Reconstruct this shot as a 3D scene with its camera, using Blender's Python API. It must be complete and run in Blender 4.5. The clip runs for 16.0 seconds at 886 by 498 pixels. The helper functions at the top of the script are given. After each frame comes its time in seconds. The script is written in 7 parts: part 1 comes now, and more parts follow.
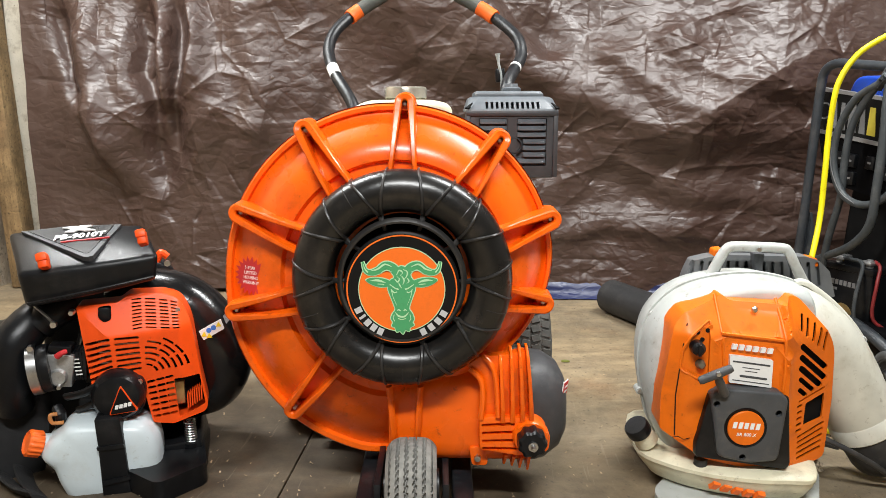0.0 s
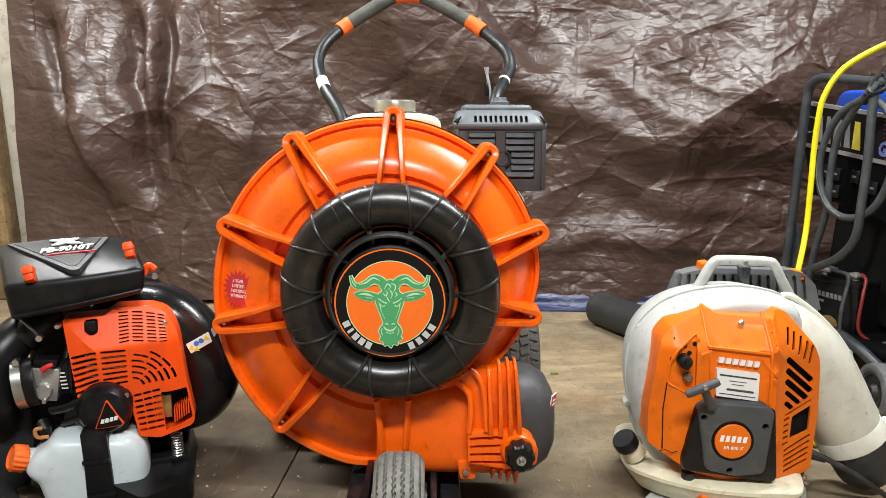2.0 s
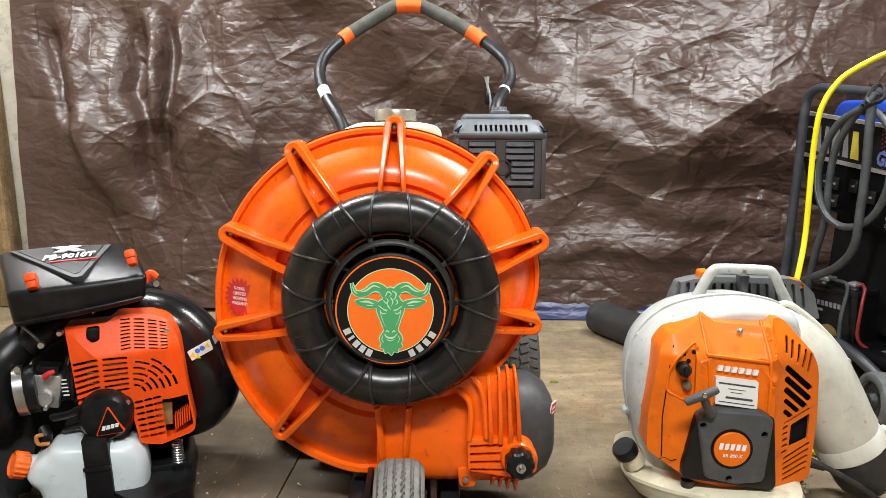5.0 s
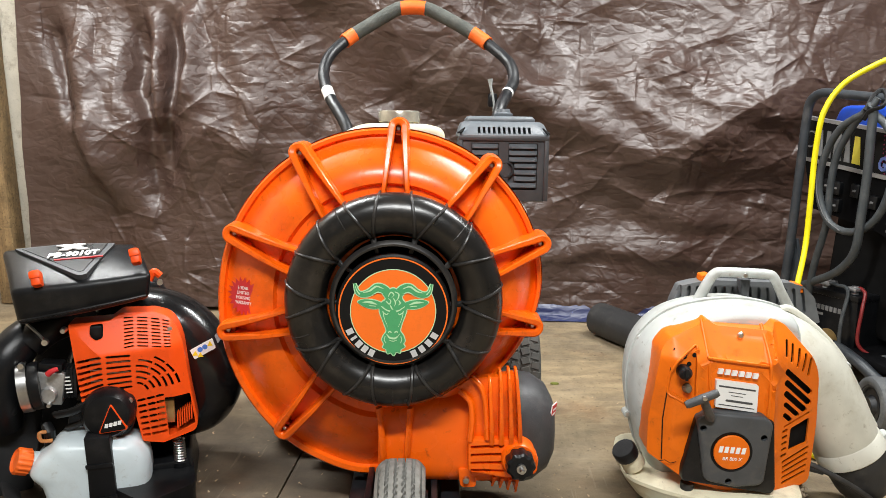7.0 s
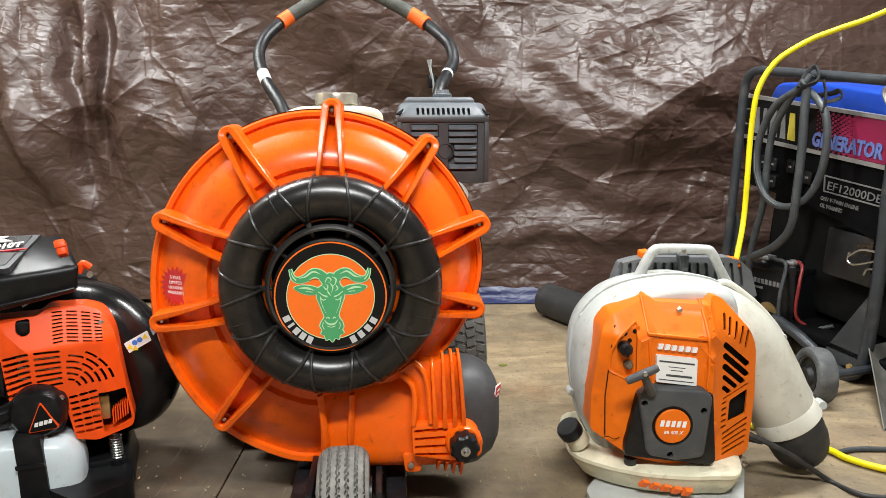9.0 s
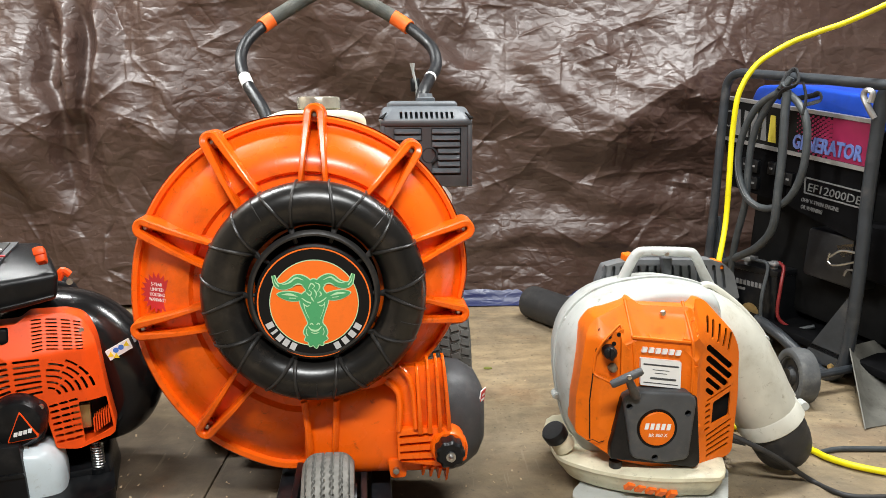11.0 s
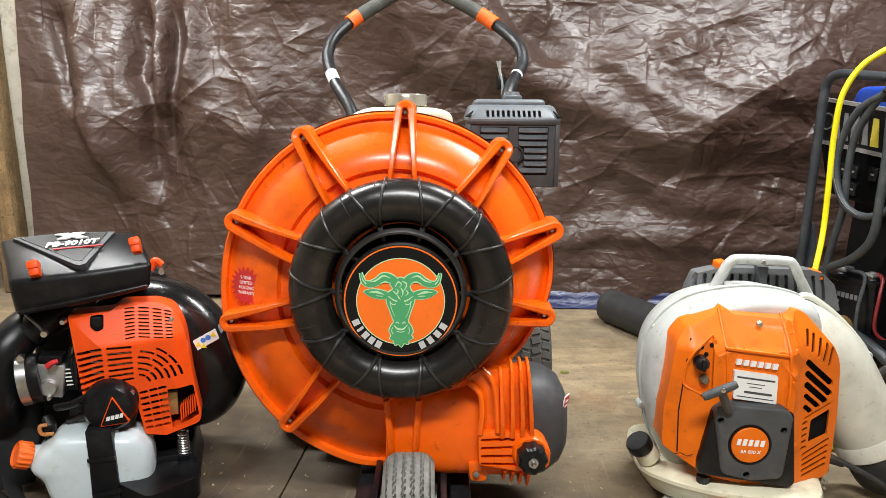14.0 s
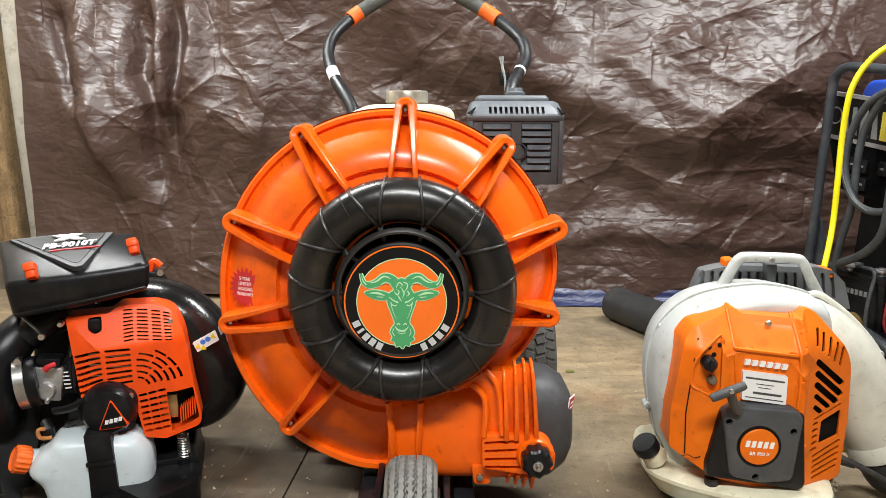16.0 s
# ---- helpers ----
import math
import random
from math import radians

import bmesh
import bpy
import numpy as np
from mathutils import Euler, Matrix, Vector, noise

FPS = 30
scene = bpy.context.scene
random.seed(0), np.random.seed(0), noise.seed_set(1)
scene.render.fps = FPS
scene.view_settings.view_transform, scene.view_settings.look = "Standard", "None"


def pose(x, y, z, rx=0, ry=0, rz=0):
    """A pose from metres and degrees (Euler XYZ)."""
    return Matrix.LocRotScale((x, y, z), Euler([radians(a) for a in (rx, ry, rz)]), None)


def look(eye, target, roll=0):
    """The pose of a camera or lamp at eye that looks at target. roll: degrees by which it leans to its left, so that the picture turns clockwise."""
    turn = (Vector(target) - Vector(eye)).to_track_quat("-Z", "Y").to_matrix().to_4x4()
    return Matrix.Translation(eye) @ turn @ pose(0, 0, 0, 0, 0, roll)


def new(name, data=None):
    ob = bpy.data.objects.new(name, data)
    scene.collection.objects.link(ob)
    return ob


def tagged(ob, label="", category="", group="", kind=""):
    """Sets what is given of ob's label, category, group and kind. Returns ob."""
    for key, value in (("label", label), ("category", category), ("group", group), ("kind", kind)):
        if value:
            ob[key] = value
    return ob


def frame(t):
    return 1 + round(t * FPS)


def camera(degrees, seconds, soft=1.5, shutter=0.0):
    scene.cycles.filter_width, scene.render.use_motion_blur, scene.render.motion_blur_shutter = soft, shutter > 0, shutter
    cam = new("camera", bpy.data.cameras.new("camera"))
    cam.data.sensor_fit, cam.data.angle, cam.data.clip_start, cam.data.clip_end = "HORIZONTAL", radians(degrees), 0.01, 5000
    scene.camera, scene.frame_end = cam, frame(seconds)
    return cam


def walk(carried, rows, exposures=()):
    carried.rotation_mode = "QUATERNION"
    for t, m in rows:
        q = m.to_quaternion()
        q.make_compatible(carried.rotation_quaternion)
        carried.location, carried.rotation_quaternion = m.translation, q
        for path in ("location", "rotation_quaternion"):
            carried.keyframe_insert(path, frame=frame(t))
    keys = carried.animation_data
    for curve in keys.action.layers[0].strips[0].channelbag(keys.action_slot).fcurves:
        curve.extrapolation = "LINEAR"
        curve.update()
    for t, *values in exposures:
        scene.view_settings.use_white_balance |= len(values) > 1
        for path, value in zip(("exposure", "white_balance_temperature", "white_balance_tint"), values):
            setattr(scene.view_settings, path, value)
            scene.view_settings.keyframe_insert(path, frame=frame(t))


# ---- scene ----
cam = camera(60.6, 16.0, soft=0.7)
PATH = [
    (0, (0.078, 0.026, 0.765), (-0.032, 1.989, 0.4), -0.0),
    (0.5, (0.079, 0.026, 0.764), (-0.025, 1.99, 0.403), -0.0),
    (1, (0.082, 0.026, 0.764), (-0.013, 1.992, 0.41), 0.0),
    (1.5, (0.083, 0.027, 0.769), (-0.004, 1.995, 0.422), 0.1),
    (2, (0.082, 0.025, 0.772), (-0.003, 1.994, 0.433), 0.2),
    (2.5, (0.081, 0.023, 0.773), (-0.001, 1.994, 0.441), 0.2),
    (3, (0.083, 0.023, 0.772), (0.002, 1.994, 0.445), 0.2),
    (3.5, (0.084, 0.021, 0.772), (0.003, 1.993, 0.451), 0.1),
    (4, (0.083, 0.021, 0.772), (0.003, 1.994, 0.453), 0.1),
    (6.5, (0.08, 0.007, 0.771), (-0.015, 1.98, 0.459), 0.7),
    (7, (0.078, 0.009, 0.774), (-0.009, 1.983, 0.46), 0.8),
    (7.5, (0.08, 0.008, 0.77), (0.011, 1.981, 0.451), 0.7),
    (8, (0.093, 0.018, 0.763), (0.053, 1.99, 0.432), 0.5),
    (8.5, (0.104, 0.022, 0.764), (0.102, 1.993, 0.423), 0.2),
    (9, (0.107, 0.028, 0.764), (0.14, 1.997, 0.415), -0.1),
    (9.5, (0.106, 0.033, 0.767), (0.168, 2.0, 0.413), -0.4),
    (9.7, (0.109, 0.035, 0.765), (0.18, 2.001, 0.41), -0.5),
    (11.8, (0.104, 0.025, 0.772), (0.17, 1.995, 0.436), -0.0),
    (12, (0.099, 0.023, 0.772), (0.146, 1.995, 0.438), 0.2),
    (12.5, (0.09, 0.025, 0.771), (0.096, 1.997, 0.44), 0.5),
    (13, (0.084, 0.025, 0.771), (0.049, 1.997, 0.439), 0.7),
    (13.5, (0.077, 0.037, 0.771), (0.004, 2.007, 0.43), 0.7),
    (14, (0.071, 0.054, 0.771), (-0.031, 2.02, 0.419), 0.5),
    (14.5, (0.064, 0.081, 0.766), (-0.056, 2.044, 0.403), 0.3),
    (15, (0.072, 0.091, 0.768), (-0.056, 2.052, 0.399), 0.1),
    (15.5, (0.072, 0.086, 0.771), (-0.052, 2.048, 0.404), -0.0),
    (16, (0.076, 0.08, 0.772), (-0.04, 2.043, 0.411), 0.1),
]
walk(cam, [(t, look(eye, target, roll)) for t, eye, target, roll in PATH])

# ---- light ----
world = bpy.data.worlds.new("world")
scene.world = world
world.use_nodes = True
world.node_tree.nodes["Background"].inputs[0].default_value = (0.95, 0.97, 1.0, 1)
world.node_tree.nodes["Background"].inputs[1].default_value = 0.15
scene.view_settings.exposure = 0.0


def area_lamp(name, x, y, z, sx, sy, watts, tint=(0.975, 0.99, 0.98)):
    data = bpy.data.lights.new(name, "AREA")
    data.shape, data.size, data.size_y, data.energy, data.color = "RECTANGLE", sx, sy, watts, tint
    ob = new(name, data)
    ob.matrix_world = pose(x, y, z)
    return ob


LAMPS = [(-1.25, 2.0, 2.36, 72), (1.1, 1.9, 2.36, 70), (0.15, -0.35, 2.36, 112)]
for lx, ly, lz, watts in LAMPS:
    area_lamp("tube_light", lx, ly, lz - 0.06, 1.2, 0.16, watts)

# ---- materials ----


def material(name, color, rough=0.5, metal=0.0, vary=0.12, scale=30.0, bump=0.05, bump_scale=120.0, dirt=None, dirt_amount=0.0,
             dirt_scale=7.0, spec=0.5, coat=0.0, transmission=0.0):
    m = bpy.data.materials.new(name)
    m.use_nodes = True
    nt = m.node_tree
    n, l = nt.nodes, nt.links
    b = n["Principled BSDF"]
    b.inputs["Roughness"].default_value = rough
    b.inputs["Metallic"].default_value = metal
    b.inputs["Specular IOR Level"].default_value = spec
    b.inputs["Coat Weight"].default_value = coat
    b.inputs["Coat Roughness"].default_value = 0.1
    b.inputs["Transmission Weight"].default_value = transmission
    tc = n.new("ShaderNodeTexCoord")
    noise_a = n.new("ShaderNodeTexNoise")
    noise_a.inputs["Scale"].default_value = scale
    noise_a.inputs["Detail"].default_value = 6
    l.new(tc.outputs["Object"], noise_a.inputs["Vector"])
    ramp = n.new("ShaderNodeMapRange")
    ramp.inputs["From Min"].default_value, ramp.inputs["From Max"].default_value = 0.3, 0.7
    ramp.inputs["To Min"].default_value, ramp.inputs["To Max"].default_value = 1 - vary, 1 + vary
    l.new(noise_a.outputs["Fac"], ramp.inputs["Value"])
    mix = n.new("ShaderNodeVectorMath")
    mix.operation = "SCALE"
    mix.inputs[0].default_value = color
    l.new(ramp.outputs[0], mix.inputs["Scale"])
    out = mix.outputs[0]
    rough_add = n.new("ShaderNodeMapRange")
    rough_add.inputs["To Min"].default_value, rough_add.inputs["To Max"].default_value = rough * 0.75, min(1.0, rough * 1.3)
    noise_r = n.new("ShaderNodeTexNoise")
    noise_r.inputs["Scale"].default_value = scale * 0.4
    noise_r.inputs["Detail"].default_value = 8
    l.new(tc.outputs["Object"], noise_r.inputs["Vector"])
    l.new(noise_r.outputs["Fac"], rough_add.inputs["Value"])
    l.new(rough_add.outputs[0], b.inputs["Roughness"])
    if dirt is not None:
        noise_d = n.new("ShaderNodeTexNoise")
        noise_d.inputs["Scale"].default_value = dirt_scale
        noise_d.inputs["Detail"].default_value = 10
        noise_d.inputs["Roughness"].default_value = 0.7
        l.new(tc.outputs["Object"], noise_d.inputs["Vector"])
        cut_d = n.new("ShaderNodeMapRange")
        cut_d.inputs["From Min"].default_value, cut_d.inputs["From Max"].default_value = 0.52, 0.75
        cut_d.inputs["To Max"].default_value = dirt_amount
        l.new(noise_d.outputs["Fac"], cut_d.inputs["Value"])
        blend = n.new("ShaderNodeMix")
        blend.data_type = "RGBA"
        l.new(cut_d.outputs[0], blend.inputs["Factor"])
        l.new(out, blend.inputs["A"])
        blend.inputs["B"].default_value = (*dirt, 1)
        out = blend.outputs["Result"]
        # small specks, rubs and scratches over the broad grime
        noise_s = n.new("ShaderNodeTexNoise")
        noise_s.inputs["Scale"].default_value, noise_s.inputs["Detail"].default_value = dirt_scale * 8, 8
        noise_s.inputs["Roughness"].default_value, noise_s.inputs["Distortion"].default_value = 0.72, 0.5
        l.new(tc.outputs["Object"], noise_s.inputs["Vector"])
        cut_s = n.new("ShaderNodeMapRange")
        cut_s.inputs["From Min"].default_value, cut_s.inputs["From Max"].default_value = 0.6, 0.7
        cut_s.inputs["To Max"].default_value = min(0.8, dirt_amount * 0.9)
        l.new(noise_s.outputs["Fac"], cut_s.inputs["Value"])
        blend_s = n.new("ShaderNodeMix")
        blend_s.data_type = "RGBA"
        l.new(cut_s.outputs[0], blend_s.inputs["Factor"])
        l.new(out, blend_s.inputs["A"])
        blend_s.inputs["B"].default_value = (*[c * 0.6 for c in dirt], 1)
        out = blend_s.outputs["Result"]
    l.new(out, b.inputs["Base Color"])
    if bump:
        noise_b = n.new("ShaderNodeTexNoise")
        noise_b.inputs["Scale"].default_value = bump_scale
        noise_b.inputs["Detail"].default_value = 4
        l.new(tc.outputs["Object"], noise_b.inputs["Vector"])
        bn = n.new("ShaderNodeBump")
        bn.inputs["Strength"].default_value = bump
        bn.inputs["Distance"].default_value = 0.004
        l.new(noise_b.outputs["Fac"], bn.inputs["Height"])
        l.new(bn.outputs[0], b.inputs["Normal"])
    return m


M_ORANGE = material("orange_housing_plastic", (0.86, 0.122, 0.003), 0.27, vary=0.05, bump=0.03, dirt=(0.22, 0.03, 0.01), dirt_amount=0.6, dirt_scale=7, spec=0.45)
M_S_VENT = material("mid_grey_vent_plastic", (0.11, 0.115, 0.12), 0.55, vary=0.15, dirt=(0.2, 0.18, 0.15), dirt_amount=0.4)
M_BLACK_GLOSS = material("glossy_black_plastic", (0.007, 0.0065, 0.006), 0.28, vary=0.25, bump=0.06, dirt=(0.07, 0.055, 0.045), dirt_amount=0.35, dirt_scale=22, spec=0.5)
M_CORD = material("dull_black_moulding", (0.016, 0.015, 0.0145), 0.38, vary=0.2, bump=0.1, dirt=(0.09, 0.08, 0.07), dirt_amount=0.4, dirt_scale=25)
M_BLACK = material("black_plastic", (0.006, 0.0065, 0.0075), 0.3, vary=0.25, bump=0.1, bump_scale=500, dirt=(0.05, 0.045, 0.04), dirt_amount=0.3, dirt_scale=14, spec=0.28)
M_DARK = material("dark_interior", (0.006, 0.006, 0.006), 0.8, vary=0.3, spec=0.15)
M_RUBBER = material("dusty_black_rubber", (0.022, 0.022, 0.023), 0.55, vary=0.2, bump=0.1, bump_scale=300, dirt=(0.12, 0.11, 0.1), dirt_amount=0.4, dirt_scale=14)
M_TYRE_F = material("worn_grey_tyre_rubber", (0.25, 0.245, 0.225), 0.85, vary=0.22, scale=60, bump=0.25, dirt=(0.07, 0.065, 0.06), dirt_amount=0.5, dirt_scale=20)
M_TYRE = material("dark_tyre_rubber", (0.085, 0.084, 0.076), 0.75, vary=0.25, bump=0.2, dirt=(0.12, 0.1, 0.08), dirt_amount=0.5, dirt_scale=18)
M_STEEL_BLACK = material("black_painted_steel", (0.008, 0.009, 0.011), 0.4, vary=0.2, bump=0.06, dirt=(0.1, 0.1, 0.1), dirt_amount=0.35, dirt_scale=25)
M_STEEL = material("bright_steel", (0.55, 0.55, 0.54), 0.28, metal=1.0, vary=0.15, bump=0.05, dirt=(0.2, 0.18, 0.15), dirt_amount=0.4, dirt_scale=40)
M_ALU = material("cast_aluminium", (0.5, 0.5, 0.49), 0.45, metal=0.9, vary=0.15, bump=0.2, bump_scale=200, dirt=(0.12, 0.1, 0.08), dirt_amount=0.5, dirt_scale=30)
M_CREAM = material("cream_tank_plastic", (0.66, 0.62, 0.44), 0.4, vary=0.06, dirt=(0.3, 0.25, 0.12), dirt_amount=0.4, dirt_scale=12)
M_FOAM = material("grey_foam_grip", (0.085, 0.09, 0.08), 0.85, vary=0.2, bump=0.4, bump_scale=700, dirt=(0.16, 0.15, 0.13), dirt_amount=0.5, dirt_scale=25)
M_TAPE = material("orange_grip_tape", (0.88, 0.14, 0.012), 0.5, vary=0.08, bump=0.2)
M_WHITE = material("white_print", (0.78, 0.78, 0.76), 0.5, vary=0.04, bump=0)
M_GREEN = material("green_print", (0.065, 0.33, 0.13), 0.4, vary=0.06, bump=0, dirt=(0.05, 0.2, 0.09), dirt_amount=0.5, dirt_scale=30)
M_ORANGE_PRINT = material("orange_print", (0.88, 0.16, 0.012), 0.4, vary=0.04, bump=0, dirt=(0.5, 0.1, 0.02), dirt_amount=0.3, dirt_scale=60)
M_BLACK_PRINT = material("black_print", (0.006, 0.006, 0.006), 0.45, vary=0.15, bump=0, spec=0.2)
M_RED = material("red_sticker", (0.55, 0.025, 0.03), 0.45, vary=0.06, bump=0)
M_PALE_GREEN = material("pale_green_print", (0.45, 0.7, 0.42), 0.4, vary=0.04, bump=0)


def tarp_material(name, base, dusty):
    """Woven plastic sheet: thin crinkle lines of two sizes and a fine weave over the folds of the mesh."""
    m = bpy.data.materials.new(name)
    m.use_nodes = True
    nt = m.node_tree
    n, l = nt.nodes, nt.links
    b = n["Principled BSDF"]
    tc = n.new("ShaderNodeTexCoord")

    def noise_tex(scale, detail, rough=0.55, dist=0.0, kind="FBM", stretch=None):
        t = n.new("ShaderNodeTexNoise")
        t.noise_type = kind
        t.inputs["Scale"].default_value, t.inputs["Detail"].default_value = scale, detail
        t.inputs["Roughness"].default_value, t.inputs["Distortion"].default_value = rough, dist
        if stretch:
            turn, sx, sz = stretch
            mp = n.new("ShaderNodeMapping")
            mp.inputs["Rotation"].default_value = (0, radians(turn), 0)
            mp.inputs["Scale"].default_value = (sx, 1, sz)
            l.new(tc.outputs["Object"], mp.inputs["Vector"])
            l.new(mp.outputs[0], t.inputs["Vector"])
        else:
            l.new(tc.outputs["Object"], t.inputs["Vector"])
        return t

    def ranged(sock, a, bb, c, d):
        r = n.new("ShaderNodeMapRange")
        r.inputs["From Min"].default_value, r.inputs["From Max"].default_value = a, bb
        r.inputs["To Min"].default_value, r.inputs["To Max"].default_value = c, d
        l.new(sock, r.inputs["Value"])
        return r.outputs[0]

    def total(a, bb):
        k = n.new("ShaderNodeMath")
        l.new(a, k.inputs[0])
        l.new(bb, k.inputs[1])
        return k.outputs[0]

    dust = ranged(noise_tex(2.6, 9, 0.68).outputs["Fac"], 0.42, 0.78, 0.0, 1.0)
    blend = n.new("ShaderNodeMix")
    blend.data_type = "RGBA"
    blend.inputs["A"].default_value, blend.inputs["B"].default_value = (*base, 1), (*dusty, 1)
    l.new(dust, blend.inputs["Factor"])
    # pale specks of dust and rubbed spots
    speck = ranged(noise_tex(70.0, 3, 0.6).outputs["Fac"], 0.7, 0.76, 0.0, 0.5)
    blend2 = n.new("ShaderNodeMix")
    blend2.data_type = "RGBA"
    l.new(speck, blend2.inputs["Factor"])
    l.new(blend.outputs["Result"], blend2.inputs["A"])
    blend2.inputs["B"].default_value = (*[min(0.6, c * 4) for c in dusty], 1)
    l.new(blend2.outputs["Result"], b.inputs["Base Color"])
    l.new(ranged(noise_tex(7.0, 7, 0.6).outputs["Fac"], 0.3, 0.7, 0.36, 0.52), b.inputs["Roughness"])
    b.inputs["Specular IOR Level"].default_value = 0.75
    lines = []
    for scale, turn, depth, seed in ((8.0, 34.0, 0.008, 0), (15.0, -48.0, 0.0055, 1), (29.0, 12.0, 0.003, 2)):
        # a crease runs where a smooth field crosses its middle value
        t = noise_tex(scale, 1.0, 0.4, 0.0, "FBM", (turn, 0.5, 1.0))
        off = n.new("ShaderNodeMath")
        off.operation = "SUBTRACT"
        l.new(t.outputs["Fac"], off.inputs[0])
        off.inputs[1].default_value = 0.5
        ab = n.new("ShaderNodeMath")
        ab.operation = "ABSOLUTE"
        l.new(off.outputs[0], ab.inputs[0])
        lines.append(ranged(ab.outputs[0], 0.0, 0.11, 0.0, depth * (1 if seed != 1 else -1)))
    weave = ranged(noise_tex(160.0, 2).outputs["Fac"], 0, 1, 0, 0.0006)
    height = total(total(lines[0], lines[1]), total(lines[2], weave))
    bn = n.new("ShaderNodeBump")
    bn.inputs["Strength"].default_value, bn.inputs["Distance"].default_value = 0.32, 1.0
    l.new(height, bn.inputs["Height"])
    l.new(bn.outputs[0], b.inputs["Normal"])
    return m


def board_material(name, pale, mid, dark, scale=1.0, rough=0.75, stains=0.7, grain_axis=0):
    m = bpy.data.materials.new(name)
    m.use_nodes = True
    nt = m.node_tree
    n, l = nt.nodes, nt.links
    b = n["Principled BSDF"]
    tc = n.new("ShaderNodeTexCoord")
    mp = n.new("ShaderNodeMapping")
    sc = [18.0 * scale] * 3
    sc[grain_axis] = 1.6 * scale
    mp.inputs["Scale"].default_value = sc
    l.new(tc.outputs["Object"], mp.inputs["Vector"])
    grain = n.new("ShaderNodeTexNoise")
    grain.inputs["Scale"].default_value, grain.inputs["Detail"].default_value, grain.inputs["Distortion"].default_value = 2.0, 9, 0.8
    l.new(mp.outputs[0], grain.inputs["Vector"])
    g = n.new("ShaderNodeValToRGB")
    e = g.color_ramp.elements
    e[0].position, e[0].color = 0.32, (*mid, 1)
    e[1].position, e[1].color = 0.68, (*pale, 1)
    l.new(grain.outputs["Fac"], g.inputs["Fac"])
    big = n.new("ShaderNodeTexNoise")
    big.inputs["Scale"].default_value, big.inputs["Detail"].default_value, big.inputs["Roughness"].default_value = 2.3 * scale, 12, 0.68
    l.new(tc.outputs["Object"], big.inputs["Vector"])
    r = n.new("ShaderNodeMapRange")
    r.inputs["From Min"].default_value, r.inputs["From Max"].default_value = 0.42, 0.68
    r.inputs["To Max"].default_value = stains
    l.new(big.outputs["Fac"], r.inputs["Value"])
    stain = r.outputs[0]
    mix = n.new("ShaderNodeMix")
    mix.data_type = "RGBA"
    l.new(stain, mix.inputs["Factor"])
    l.new(g.outputs["Color"], mix.inputs["A"])
    mix.inputs["B"].default_value = (*dark, 1)
    scuff = n.new("ShaderNodeTexNoise")
    scuff.inputs["Scale"].default_value, scuff.inputs["Detail"].default_value, scuff.inputs["Roughness"].default_value = 7.5 * scale, 15, 0.78
    scuff.inputs["Distortion"].default_value = 0.4
    l.new(tc.outputs["Object"], scuff.inputs["Vector"])
    sr = n.new("ShaderNodeMapRange")
    sr.inputs["From Min"].default_value, sr.inputs["From Max"].default_value = 0.3, 0.7
    sr.inputs["To Min"].default_value, sr.inputs["To Max"].default_value = 0.45, 1.5
    l.new(scuff.outputs["Fac"], sr.inputs["Value"])
    tone = n.new("ShaderNodeVectorMath")
    tone.operation = "SCALE"
    l.new(mix.outputs["Result"], tone.inputs[0])
    l.new(sr.outputs[0], tone.inputs["Scale"])
    specks = n.new("ShaderNodeTexNoise")
    specks.inputs["Scale"].default_value, specks.inputs["Detail"].default_value = 55 * scale, 5
    l.new(tc.outputs["Object"], specks.inputs["Vector"])
    r2 = n.new("ShaderNodeMapRange")
    r2.inputs["From Min"].default_value, r2.inputs["From Max"].default_value = 0.58, 0.66
    r2.inputs["To Max"].default_value = 0.7
    l.new(specks.outputs["Fac"], r2.inputs["Value"])
    mix2 = n.new("ShaderNodeMix")
    mix2.data_type = "RGBA"
    l.new(r2.outputs[0], mix2.inputs["Factor"])
    l.new(tone.outputs[0], mix2.inputs["A"])
    mix2.inputs["B"].default_value = (*[c * 0.35 for c in mid], 1)
    l.new(mix2.outputs["Result"], b.inputs["Base Color"])
    rr = n.new("ShaderNodeMapRange")
    rr.inputs["To Min"].default_value, rr.inputs["To Max"].default_value = rough - 0.25, min(1, rough + 0.15)
    l.new(big.outputs["Fac"], rr.inputs["Value"])
    l.new(rr.outputs[0], b.inputs["Roughness"])
    bn = n.new("ShaderNodeBump")
    bn.inputs["Strength"].default_value, bn.inputs["Distance"].default_value = 0.3, 0.004
    l.new(grain.outputs["Fac"], bn.inputs["Height"])
    l.new(bn.outputs[0], b.inputs["Normal"])
    return m


